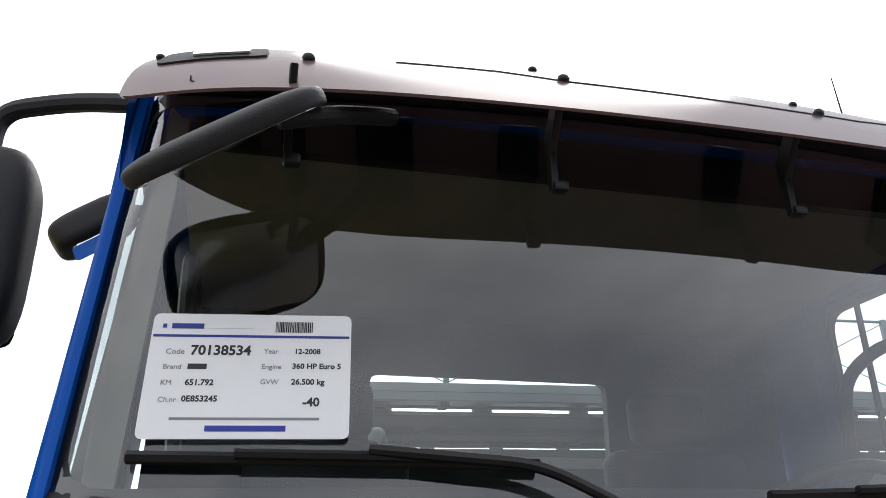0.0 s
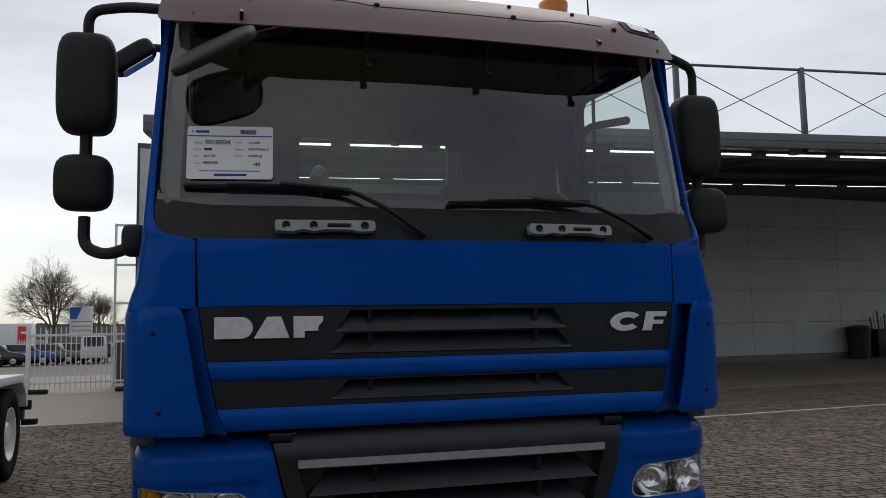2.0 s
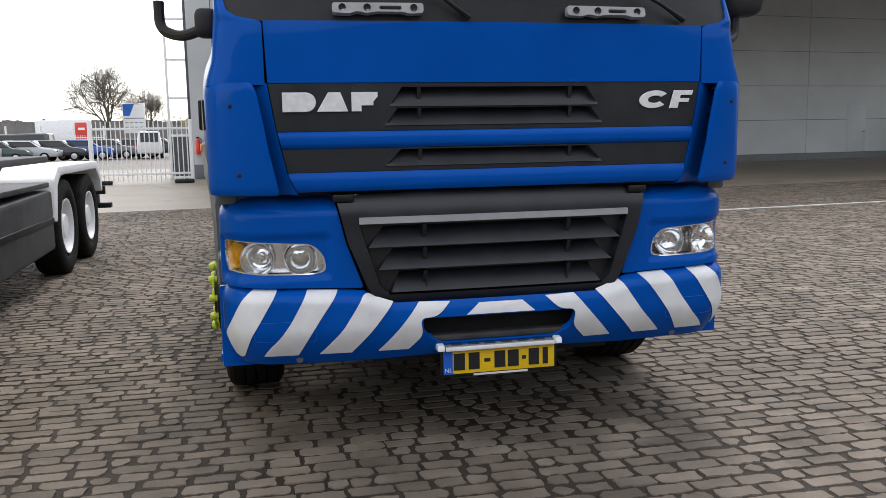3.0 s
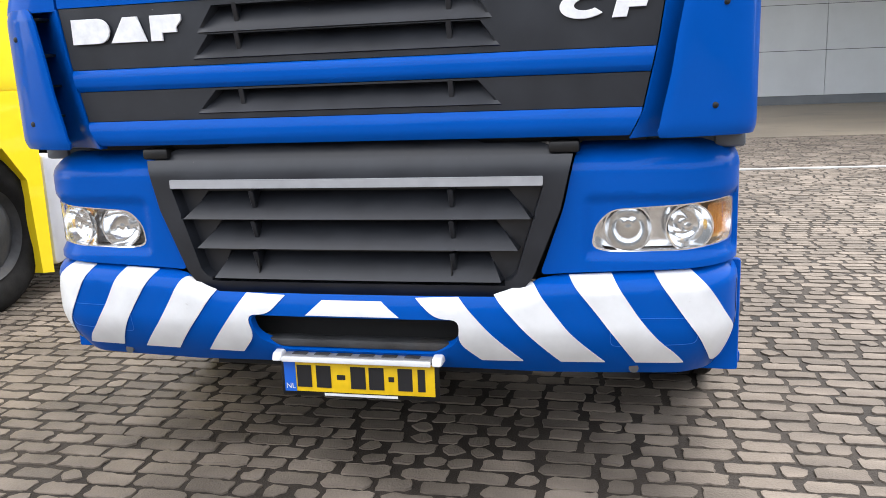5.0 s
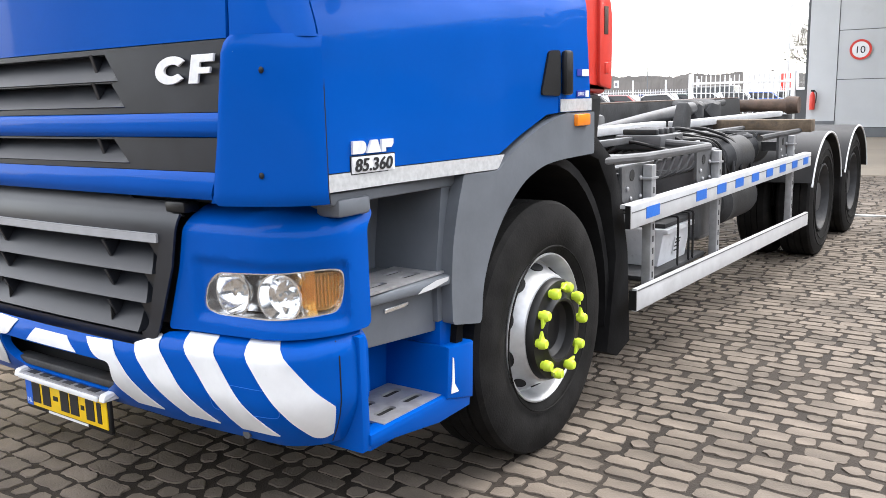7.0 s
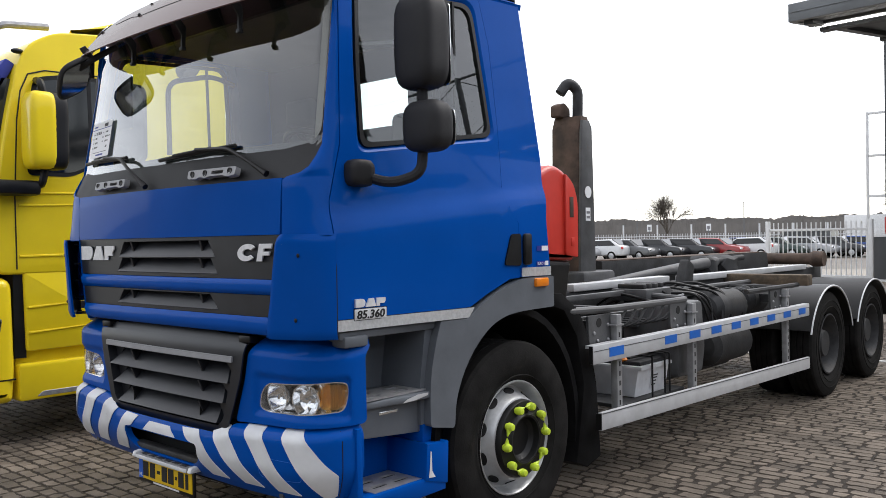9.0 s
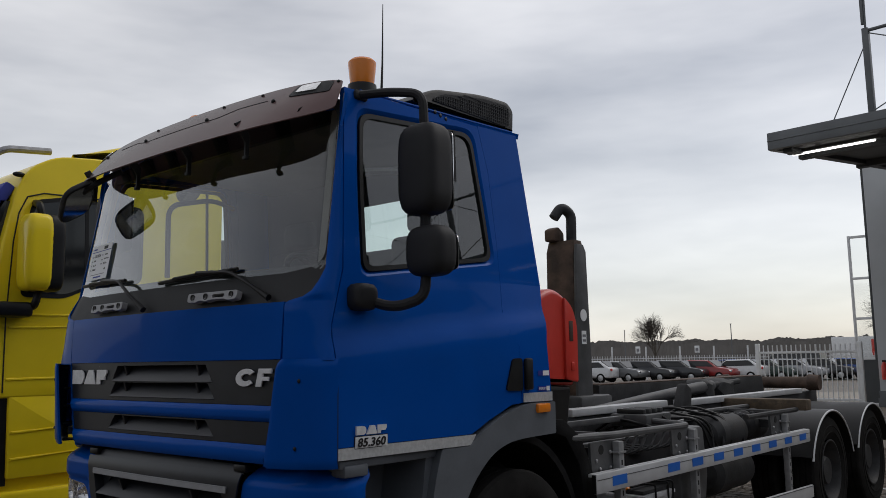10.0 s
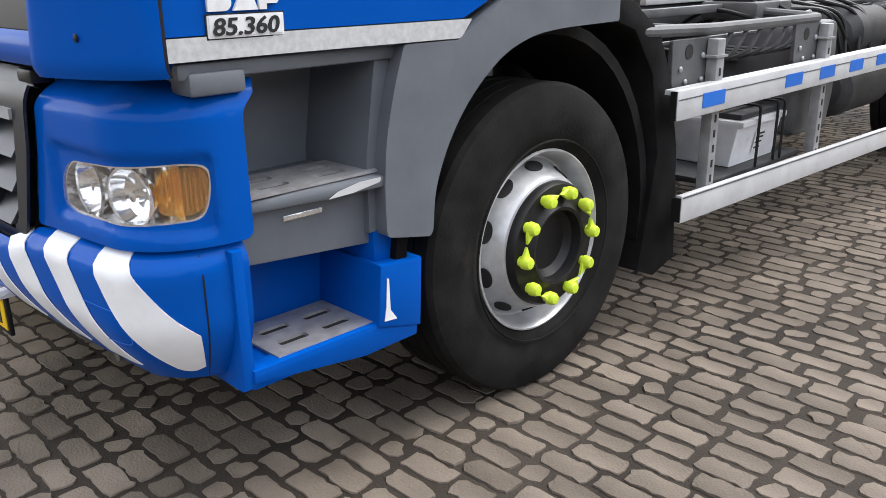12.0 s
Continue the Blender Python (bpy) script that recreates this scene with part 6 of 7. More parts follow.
# two made-up dark masses that block the lit ground under the frame
part("dark_filler_box", extruded(rounded([(0.02, 0.36), (0.66, 0.36), (0.66, 0.92), (0.02, 0.92)], 0.1, 4), "y", 3.9, 5.5, bevel=0.03), CHASSIS, truck, "dark box added under the frame to block the lit gap")
part("dark_filler_core", extruded(rounded([(-0.34, 0.42), (0.34, 0.42), (0.34, 0.95), (-0.34, 0.95)], 0.12, 4), "y", 1.95, 3.5, bevel=0.05), CHASSIS, truck)
# guessed tank, added as a dark mass against the lit ground beyond
filler = part("fuel_tank", extruded(rounded([(-1.12, 0.44), (-0.56, 0.44), (-0.56, 1.02), (-1.12, 1.02)], 0.09, 5), "y", 2.45, 4.1, bevel=0.02), CHASSIS, truck, "guessed dark tank added to block the lit ground beyond")
for y in (2.8, 3.7):
    part("tank_strap", extruded(rounded([(-1.128, 0.432), (-0.552, 0.432), (-0.552, 1.028), (-1.128, 1.028)], 0.095, 5), "y", y, y + 0.05), TRIM, filler)
tank = part("urea_tank", extruded(rounded([(3.33, 0.56), (3.75, 0.56), (3.8, 0.75), (3.75, 1.10), (3.35, 1.10)], 0.05, 4), "x", 0.72, 1.17, bevel=0.03), CHASSIS_GREY, truck, "grey plastic additive tank")
part("warning_label", extruded([(3.44, 1.0), (3.54, 1.0), (3.49, 1.09)], "x", 1.172, 1.174), LIME, tank)
part("tank_cap", turned([(0.0, 0.0), (0.05, 0.0), (0.05, 0.03), (0.0, 0.035)], (1.0, 3.55, 1.10), "z", 16), TRIM, tank)
for y, x, z, r, l in ((4.55, 0.95, 0.98, 0.15, 0.6), (4.55, 0.95, 0.68, 0.16, 0.75), (5.3, 0.9, 1.0, 0.13, 0.45)):
    part("air_tank", turned([(0.0, -l / 2), (r * 0.7, -l / 2 + 0.02), (r, -l / 2 + 0.07), (r, l / 2 - 0.07), (r * 0.7, l / 2 - 0.02), (0.0, l / 2)], (x, y, z), "y", 24), CHASSIS, truck, "dark air tank")
rng = random.Random(4)
for i in range(9):
    y = 3.35 + 0.14 * i
    pts = bend([(0.5, y, 1.06), (0.72 + rng.uniform(-0.05, 0.1), y + rng.uniform(-0.1, 0.2), 1.16 + rng.uniform(-0.03, 0.07)), (1.05, y + rng.uniform(0, 0.35), 1.12 + rng.uniform(-0.05, 0.03)), (1.1, y + rng.uniform(0.1, 0.5), 0.85)], 0.12)
    part("hose", piped(pts, 0.011, 7), TRIM, truck, "black hydraulic hose")
part("valve_block", boxed(0.62, 0.92, 3.35, 3.75, 1.10, 1.19, bevel=0.015), CHASSIS_GREY, truck)
for i in range(4):
    part("valve", boxed(0.66, 0.88, 3.38 + 0.09 * i, 3.43 + 0.09 * i, 1.19, 1.225, bevel=0.008), CHASSIS, truck)
for i in range(30):
    x, y, z = rng.uniform(0.58, 1.05), rng.uniform(3.25, 5.4), rng.uniform(0.92, 1.12)
    if i % 3 == 0:
        part("fitting", turned([(0.0, -0.03), (0.016, -0.03), (0.016, -0.01), (0.024, -0.01), (0.024, 0.01), (0.014, 0.01), (0.014, 0.035), (0.0, 0.035)], (x, y, z), rng.choice("xyz"), 10), STEEL if i % 2 else CHASSIS_GREY, truck)
    elif i % 3 == 1:
        part("bracket", boxed(x - 0.05, x + 0.05, y - 0.012, y + 0.012, z - 0.06, z + 0.06, bevel=0.004), CHASSIS_GREY if i % 2 else CHASSIS, truck)
    else:
        part("pipe", piped(bend([(x, y, z), (x + 0.05, y + 0.15, z + rng.uniform(-0.04, 0.06)), (x + rng.uniform(-0.1, 0.1), y + 0.4, z)], 0.06), 0.008, 6), GALV if i % 2 else TRIM, truck)
for y in (2.6, 3.9, 5.0):
    part("cable", piped(bend([(0.46, y, 0.8), (0.9, y + 0.2, 0.72), (1.1, y + 0.6, 0.80), (0.8, y + 1.0, 0.78)], 0.15), 0.010, 6), TRIM, truck)

# red intake box behind the cab
RED_SIDE = rounded([(1.64, 1.46), (2.02, 1.44), (2.025, 1.80), (1.97, 1.96), (1.81, 2.015), (1.65, 1.95)], [0.01, 0.02, 0.12, 0.14, 0.12, 0.05], 6)
redbox = part("red_intake_box", extruded(RED_SIDE, "x", 0.82, 1.16, bevel=0.035, seg=4), RED, truck, "red plastic intake box behind the cab")
part("box_foot", extruded(rounded([(1.66, 1.2), (1.94, 1.17), (2.0, 1.438), (1.66, 1.458)], 0.03, 4), "x", 0.84, 1.15, bevel=0.02), TRIM, redbox)
part("side_cover", extruded(rounded([(1.91, 1.48), (2.04, 1.46), (2.045, 1.79), (2.0, 1.90), (1.91, 1.96)], [0.02, 0.02, 0.1, 0.06, 0.02], 4), "x", 1.08, 1.175, bevel=0.006), RED, redbox)
part("clip", boxed(1.170, 1.180, 1.96, 2.0, 1.53, 1.58, bevel=0.004), RED, redbox)
part("reflector", boxed(1.174, 1.178, 1.95, 1.99, 1.70, 1.82, bevel=0.002), RUST, redbox)
part("intake_pipe", turned([(0.0, 0.0), (0.12, 0.0), (0.12, 0.9), (0.0, 0.9)], (0.7, 1.85, 0.9), "z", 20), TRIM, truck)


# mirrors
def side_mirror(s, dz):
    """s: 1 on the driver's side."""
    x = s * 1.395
    body = part("mirror", lumped((x, 0.46, 2.44 + dz), (0.112, 0.085, 0.205), 4, 4.5), MIRROR_BODY, truck, "grained black main mirror housing")
    part("mirror_face", region(rounded([(x - 0.09, 2.26 + dz), (x + 0.09, 2.26 + dz), (x + 0.09, 2.62 + dz), (x - 0.09, 2.62 + dz)], 0.03), step=0, place=lambda u, v: (u, 0.547, v), thick=0.004), CHROME, body)
    lowm = part("mirror", lumped((x + s * (0.03 if s > 0 else 0.005), 0.46, 2.072 + dz * 0.6), (0.11, 0.075, 0.112), 4, 3.6), MIRROR_BODY, truck, "grained black wide-angle mirror housing")
    part("mirror_face", region(rounded([(x - 0.06, 1.99 + dz * 0.6), (x + 0.12 * s, 1.99 + dz * 0.6), (x + 0.12 * s, 2.15 + dz * 0.6), (x - 0.06, 2.15 + dz * 0.6)][::s], 0.03), step=0, place=lambda u, v: (u, 0.537, v), thick=0.004), CHROME, lowm)
    part("mirror_bar", piped(bend([(s * 1.085, 0.34, 2.825), (s * 1.24, 0.40, 2.82 + dz * 0.3), (x, 0.45, 2.79 + dz * 0.5), (x, 0.46, 2.60 + dz)], 0.06), 0.021, 10), MIRROR_BODY, truck, "black mirror bar")
    part("mirror_bar", piped([(x, 0.46, 2.26 + dz), (x, 0.46, 2.17)], 0.024, 10), MIRROR_BODY, truck)
    part("mirror_bar", piped(bend([(x + s * 0.0, 0.46, 1.99), (x, 0.45, 1.87), (s * 1.30, 0.36, 1.825), (s * 1.17, 0.29, 1.87)], 0.07), 0.023, 10), MIRROR_BODY, truck)
    part("mirror_foot", lumped((s * 1.19, 0.27, 1.875), (0.047, 0.067, 0.060), 3, 4.0), MIRROR_BODY, truck, "black mirror bracket")
    part("mirror_foot", boxed(s * 1.06, s * 1.11, 0.31, 0.39, 2.80, 2.845, bevel=0.012), MIRROR_BODY, truck)


side_mirror(1, 0.0)
side_mirror(-1, 0.09)
KERB = pose(-1.265, 0.95, 2.815, 0, -36, 0)
bm = lumped((0, 0, 0), (0.112, 0.07, 0.048), 4, 4.0)
bmesh.ops.transform(bm, matrix=KERB, verts=bm.verts)
kerb = part("kerb_mirror", bm, MIRROR_BODY, truck, "black kerb mirror over the door")
pane = region(rounded([(-0.08, -0.045), (0.08, -0.045), (0.08, 0.045), (-0.08, 0.045)], 0.02), step=0, place=lambda u, v: (u, v, -0.0485), thick=-0.003)
bmesh.ops.transform(pane, matrix=KERB, verts=pane.verts)
part("mirror_face", pane, CHROME, kerb)
part("kerb_arm", piped([(-1.06, 0.95, 2.87), (-1.20, 0.95, 2.87)], 0.02, 8), MIRROR_BODY, kerb)

# front-view mirror on its bent arm
fx = Vector((0.29, -0.10, 0.139)).normalized()
fz = Vector((0, -0.52, 0.855))
fz = (fz - fx * fz.dot(fx)).normalized()
fy = fz.cross(fx)
FM = Matrix(((fx.x, fy.x, fz.x, -0.908), (fx.y, fy.y, fz.y, -0.02), (fx.z, fy.z, fz.z, 2.545), (0, 0, 0, 1)))
bm = bmesh.new()
ball(bm, (0, 0, 0), (0.170, 0.108, 0.030), 4, 3.4)
for v in bm.verts:  # the back is domed, the glass side flat
    v.co.z = max(v.co.z, -0.014)
bmesh.ops.transform(bm, matrix=FM, verts=bm.verts)
fm = part("front_mirror", bm, MIRROR_BODY, truck, "black front-view mirror on a bent arm")
pane = region(rounded([(-0.15, -0.09), (0.15, -0.09), (0.15, 0.09), (-0.15, 0.09)], 0.05), step=0, place=lambda u, v: (u, v, -0.0145), thick=-0.003)
bmesh.ops.transform(pane, matrix=FM, verts=pane.verts)
part("mirror_face", pane, CHROME, fm)
part("mirror_arm", piped(bend([(-0.62, 0.10, 2.70), (-0.67, 0.05, 2.665), (-0.74, 0.0, 2.625), (-0.83, -0.02, 2.59)], 0.04), 0.017, 10), MIRROR_BODY, fm)

# inside the cab
part("cab_floor", boxed(-1.1, 1.1, 0.15, 1.58, 1.22, 1.27), INTERIOR, truck)
part("dashboard", extruded(rounded([(0.10, 1.60), (0.52, 1.45), (0.55, 1.80), (0.46, 1.97), (0.20, 1.985), (0.08, 1.93)], 0.05, 4), "x", -1.05, 1.05, bevel=0.02), INTERIOR, truck, "dark grey dashboard")
part("headliner", boxed(-1.02, 1.02, 0.35, 1.55, 2.80, 2.83), LINING, truck)
part("sun_blind", boxed(-0.98, 0.98, 0.26, 0.29, 2.70, 2.80), TRIM, truck)
sw = part("steering_wheel", bmesh.new(), TRIM, truck, "black steering wheel")
bm = bmesh.new()
tube(bm, [(0.22 * math.cos(a), 0.22 * math.sin(a), 0) for a in [2 * math.pi * k / 32 for k in range(33)]], 0.017, 8, False)
ball(bm, (0, 0, -0.02), (0.07, 0.07, 0.03), 2)
for a in (0.3, 2.84, 4.71):
    tube(bm, [(0, 0, -0.02), (0.21 * math.cos(a), 0.21 * math.sin(a), 0)], 0.016, 6)
bmesh.ops.transform(bm, matrix=pose(0.55, 0.62, 2.02, -32, 0, 0), verts=bm.verts)
me = sw.data
bm.to_mesh(me)
bm.free()
me.shade_smooth()
for x in (-0.58, 0.58):
    st = part("cab_seat", boxed(x - 0.26, x + 0.26, 0.85, 1.35, 1.62, 1.78, bevel=0.05, seg=3), SEAT, truck, "dark cloth cab seat")
    back = boxed(x - 0.25, x + 0.25, 1.30, 1.42, 1.74, 2.34, bevel=0.05, seg=3)
    part("backrest", back, SEAT, st)
    part("headrest", boxed(x - 0.14, x + 0.14, 1.33, 1.42, 2.36, 2.54, bevel=0.04, seg=3), SEAT, st)
    part("seat_base", boxed(x - 0.2, x + 0.2, 0.9, 1.3, 1.27, 1.62, bevel=0.02), TRIM, st)
part("grab_bar", piped(bend([(-0.98, 0.62, 2.15), (-0.99, 0.62, 2.62), (-0.99, 0.95, 2.70), (-0.99, 1.12, 2.66)], 0.09), 0.017, 8), TRIM, truck)
part("grab_bar", piped(bend([(0.985, 1.02, 2.1), (0.99, 0.98, 2.50), (0.99, 0.80, 2.56), (0.97, 0.36, 2.48)], 0.09), 0.02, 8), TRIM, truck, "bent black grab bar")


# the sales card on the windscreen
def sales_card():
    card = thing("sales_card", "white printed sales card fixed to the windscreen", "card", (-0.02, 0, 0))
    o = cab_front(0.0)
    cx, cz = -0.845, 2.195
    nrm_y = o(cx, cz)[1]
    slope = math.degrees(math.atan2(o(cx, 2.3)[1] - o(cx, 2.09)[1], 0.21))
    yaw = math.degrees(math.atan2(o(-0.69, cz)[1] - o(-1.0, cz)[1], 0.31))
    m = pose(cx, nrm_y - 0.004, cz, 90 - slope, 0, yaw)
    W, H = 0.158, 0.106

    def put(name, bm, mat):
        ob = part(name, bm, mat, card)
        ob.matrix_basis = m
        return ob
    put("sheet", extruded(rounded([(-W, -H), (W, -H), (W, H), (-W, H)], 0.012, 4), "z", -0.001, 0.0), PAPER)
    put("rule", boxed(-W + 0.003, W - 0.003, 0.064, 0.068, 0.0002, 0.0008), INK_BLUE)
    put("logo_bar", boxed(-0.128, -0.078, 0.079, 0.088, 0.0002, 0.0008), INK_BLUE)
    put("logo_dot", boxed(-0.142, -0.136, 0.08, 0.087, 0.0002, 0.0008), INK_BLUE)
    put("logo_shade", boxed(-0.072, 0.0, 0.080, 0.087, 0.0002, 0.0006), PAPER)
    bars = bmesh.new()
    rr = random.Random(2)
    x = 0.036
    while x < 0.096:
        w = rr.choice((0.0008, 0.0014, 0.002))
        box(bars, x, x + w, 0.074, 0.093, 0.0002, 0.0008)
        x += w + rr.choice((0.0008, 0.0013))
    put("barcode", bars, INK)
    for text, x, y, size, mat in (("Code", -0.132, 0.034, 0.013, INK_GREY), ("70138534", -0.094, 0.033, 0.0235, INK), ("Year", 0.020, 0.036, 0.012, INK_GREY), ("12-2008", 0.068, 0.036, 0.0125, INK),
                                 ("Brand", -0.133, 0.008, 0.012, INK_GREY), ("KM", -0.133, -0.019, 0.012, INK_GREY), ("651.792", -0.096, -0.019, 0.0135, INK), ("Ch.nr", -0.133, -0.047, 0.012, INK_GREY), ("0E853245", -0.098, -0.046, 0.0135, INK),
                                 ("Engine", 0.018, 0.009, 0.012, INK_GREY), ("360 HP Euro 5", 0.066, 0.010, 0.0128, INK), ("GVW", 0.018, -0.017, 0.012, INK_GREY), ("26.500 kg", 0.066, -0.017, 0.0132, INK), ("-40", 0.085, -0.053, 0.02, INK)):
        lettering("print", text, mat, size, m @ pose(x, y, 0.0004), card, 0.0002, bold=0.028 if mat == INK else 0.0)
    put("print_bar", boxed(-0.095, -0.066, 0.008, 0.017, 0.0002, 0.0008), INK)
    put("print_bar", boxed(-0.112, 0.112, -0.076, -0.072, 0.0002, 0.0006), INK_GREY)
    put("print_bar", boxed(-0.058, 0.062, -0.094, -0.085, 0.0002, 0.0008), INK_BLUE)


sales_card()


# ---- the yellow lorry alongside ----
def yellow_lorry():
    t = thing("yellow_lorry", "yellow long-haul lorry chassis parked beside the blue one", "truck", (-4.2, 0, 0))
    X = 1.25
    side = rounded([(0.24, 1.36), (2.35, 1.36), (2.35, 3.36), (1.2, 3.36), (0.75, 3.31), (0.55, 3.19), (0.455, 3.02), (0.36, 2.56), (0.27, 1.95)], [0.12, 0.12, 0.15, 0.25, 0.2, 0.2, 0.2, 0.3, 0.3], 4)
    cab = part("cab", extruded(side, "x", -X, X, bevel=0.02, seg=3), YELLOW, t, "bright yellow cab")
    pane = rounded([(0.545, 2.175), (0.87, 2.175), (1.03, 2.25), (1.50, 2.32), (1.50, 2.94), (0.86, 2.945), (0.60, 2.89), (0.55, 2.62)], [0.05, 0.06, 0.08, 0.08, 0.08, 0.05, 0.07, 0.1], 5)
    rim = [(1.0 + (p[0] - 1.0) * 1.07, 2.56 + (p[1] - 2.56) * 1.09) for p in pane]
    for s in (-1, 1):
        win = part("side_window", extruded(pane, "x", s * (X - 0.01), s * (X + 0.006)), CAR_GLASS, cab, "dark door window")
        part("window_frame", extruded(rim, "x", s * (X - 0.02), s * (X + 0.003)), TRIM, win)
        part("window_post", extruded([(1.02, 2.26), (1.05, 2.27), (1.03, 2.94), (1.0, 2.94)], "x", s * (X - 0.01), s * (X + 0.009)), TRIM, win)
        line = ((0.42, 1.40), (0.415, 1.97), (0.44, 2.57), (0.47, 2.80), (0.53, 2.94), (0.66, 2.985), (1.20, 3.0))
        for p, q in zip(line, line[1:]):
            part("panel_gap", piped([(s * (X + 0.001), *p), (s * (X + 0.001), *q)], 0.006, 6), TRIM, cab)
        for z, y1 in ((2.0, 1.5), (1.90, 1.0), (1.50, 1.5)):
            part("swage", extruded([(0.44, z - 0.008), (y1, z + 0.012), (y1, z + 0.022), (0.44, z + 0.010)], "x", s * (X - 0.01), s * (X + 0.008), bevel=0.003, seg=1), YELLOW, cab)
        low = part("lower_door", extruded(rounded([(0.485, 0.75), (1.42, 0.76), (1.42, 1.375), (0.47, 1.38)], 0.02, 3), "x", s * (X - 0.3), s * (X - 0.004), bevel=0.015), YELLOW, t, "yellow panel under the door")
        for z in (1.10, 0.90):
            part("swage", extruded([(0.50, z - 0.012), (1.05, z + 0.022), (1.05, z + 0.026), (0.50, z + 0.006)], "x", s * (X - 0.01), s * (X + 0.006), bevel=0.003, seg=1), YELLOW, low)
        part("inner_sill", boxed(s * (X - 0.35), s * (X - 0.07), 0.42, 1.40, 0.64, 0.77), YELLOW, t)
        part("shut_line", boxed(s * (X - 0.3), s * (X - 0.03), 0.40, 0.49, 0.70, 1.40), TRIM, t)
        part("step_panel", extruded(rounded([(0.42, 0.36), (1.40, 0.36), (1.40, 0.66), (0.42, 0.655)], 0.03, 3), "x", s * (X - 0.3), s * (X + 0.0), bevel=0.02), YELLOW, t, "yellow step panel")
        part("step_edge", extruded(rounded([(0.55, 0.385), (0.95, 0.385), (0.90, 0.425), (0.60, 0.425)], 0.015, 3), "x", s * (X - 0.05), s * (X + 0.006), bevel=0.003, seg=1), STEEL, t, "scuffed bright step edge")
        mirror = part("cab_mirror", lumped((s * (X + 0.18), 0.535, 2.475), (0.125, 0.10, 0.30), 4, 6.0), YELLOW, t, "yellow-backed main mirror")
        part("mirror_rim", lumped((s * (X + 0.17), 0.655, 2.475), (0.125, 0.075, 0.30), 4, 6.0), TRIM, mirror)
        part("mirror_arm", piped(bend([(s * (X - 0.02), 0.60, 2.90), (s * (X + 0.16), 0.56, 2.86), (s * (X + 0.16), 0.60, 2.7)], 0.05), 0.03, 8), TRIM, mirror)
        part("mirror_arm", piped(bend([(s * (X - 0.02), 0.56, 2.05), (s * (X + 0.16), 0.56, 2.06), (s * (X + 0.16), 0.60, 2.25)], 0.05), 0.03, 8), TRIM, mirror)
        part("mirror_foot", boxed(s * (X - 0.10), s * (X + 0.16), 0.22, 0.56, 1.975, 2.09, bevel=0.03), TRIM, mirror)
    part("roof_cap", extruded(rounded([(0.86, 3.30), (2.3, 3.30), (2.3, 3.78), (1.45, 3.56), (1.0, 3.40)], 0.08, 4), "x", -1.12, 1.12, bevel=0.08, seg=3), YELLOW, t, "yellow roof fairing")
    part("windscreen", extruded([(0.20, 1.95), (0.28, 1.95), (0.45, 2.90), (0.36, 2.90)], "x", -1.17, 1.17), CAR_GLASS, t, "dark windscreen")
    part("roof_visor", extruded(rounded([(0.26, 2.86), (0.40, 3.06), (0.47, 3.02), (0.36, 2.82)], 0.02, 3), "x", -1.17, 1.17, bevel=0.01), INK_BLUE, t, "dark tinted visor")
    for s in (-1, 1):
        part("lamp_bar", piped(bend([(s * 0.2, 0.18, 3.12), (s * 0.95, 0.20, 3.13), (s * 1.0, 0.42, 3.36), (s * 1.0, 0.80, 3.40)], 0.08), 0.03, 10), STEEL, t, "bright steel lamp bar")
        part("roof_lamp", lumped((s * 1.20, 0.475, 3.12), (0.03, 0.05, 0.022), 2), TRIM, t)
    bump = extruded(rounded([(-0.12, 0.36), (0.38, 0.36), (0.40, 0.62), (0.385, 1.34), (0.12, 1.34), (-0.08, 1.0)], [0.05, 0.05, 0.05, 0.1, 0.1, 0.05], 4), "x", -X - 0.02, X + 0.02, bevel=0.08, seg=4)
    b = part("bumper", bump, YELLOW, t, "yellow wrap-round bumper")
    for s in (-1, 1):
        part("headlamp", extruded(rounded([(-0.06, 0.86), (0.28, 0.90), (0.30, 1.03), (-0.02, 1.04)], 0.03, 3), "x", s * 0.9, s * (X + 0.024), bevel=0.01), CHROME, b)
        part("fog_lamp", extruded(rounded([(-0.02, 0.48), (0.06, 0.48), (0.08, 0.58), (0.0, 0.58)], 0.02, 3), "x", s * 0.9, s * (X + 0.022), bevel=0.01), CHROME, b)
        part("bumper_crease", extruded([(0.0, 0.545), (0.39, 0.54), (0.39, 0.552), (0.0, 0.557)], "x", s * (X), s * (X + 0.0215)), TRIM, b)
    part("grille", boxed(-0.95, 0.95, -0.05, 0.2, 1.12, 1.75, bevel=0.03), TRIM, t)
    for s in (-1, 1):
        w = part("front_wheel", turned(tyre_profile(0.31, 0.50, 0.285), (0, 0, 0), "x", 48), RUBBER, t, "black front tyre")
        part("rim", turned([(0.285, 0.12), (0.294, 0.14), (0.26, 0.09), (0.2, 0.12), (0.0, 0.13)], (0, 0, 0), "x", 36), CHASSIS, w)
        w.matrix_basis = pose(1.05 * s, 1.85, 0.50, 0, 0, 0 if s == 1 else 180)
        part("rear_arch", extruded([(1.42, 1.365), (1.44, 0.5), (1.50, 0.45), (1.58, 0.8), (1.8, 1.02), (2.0, 1.02), (2.18, 0.8), (2.21, 0.18), (2.32, 0.16), (2.33, 1.365)], "x", s * 0.85, s * X), YELLOW, t)
        # near-black block paints the shade inside the wheel house
        part("wheel_house", boxed(s * 0.5, s * 0.9, 1.42, 2.5, 0.45, 1.0), CAVITY_SHADE, t)
        part("grey_box", extruded(rounded([(2.35, 0.20), (2.70, 0.23), (2.70, 0.93), (2.35, 0.95)], 0.04, 3), "x", s * 0.6, s * X, bevel=0.02), LOCKER_GREY, t, "light grey side locker")
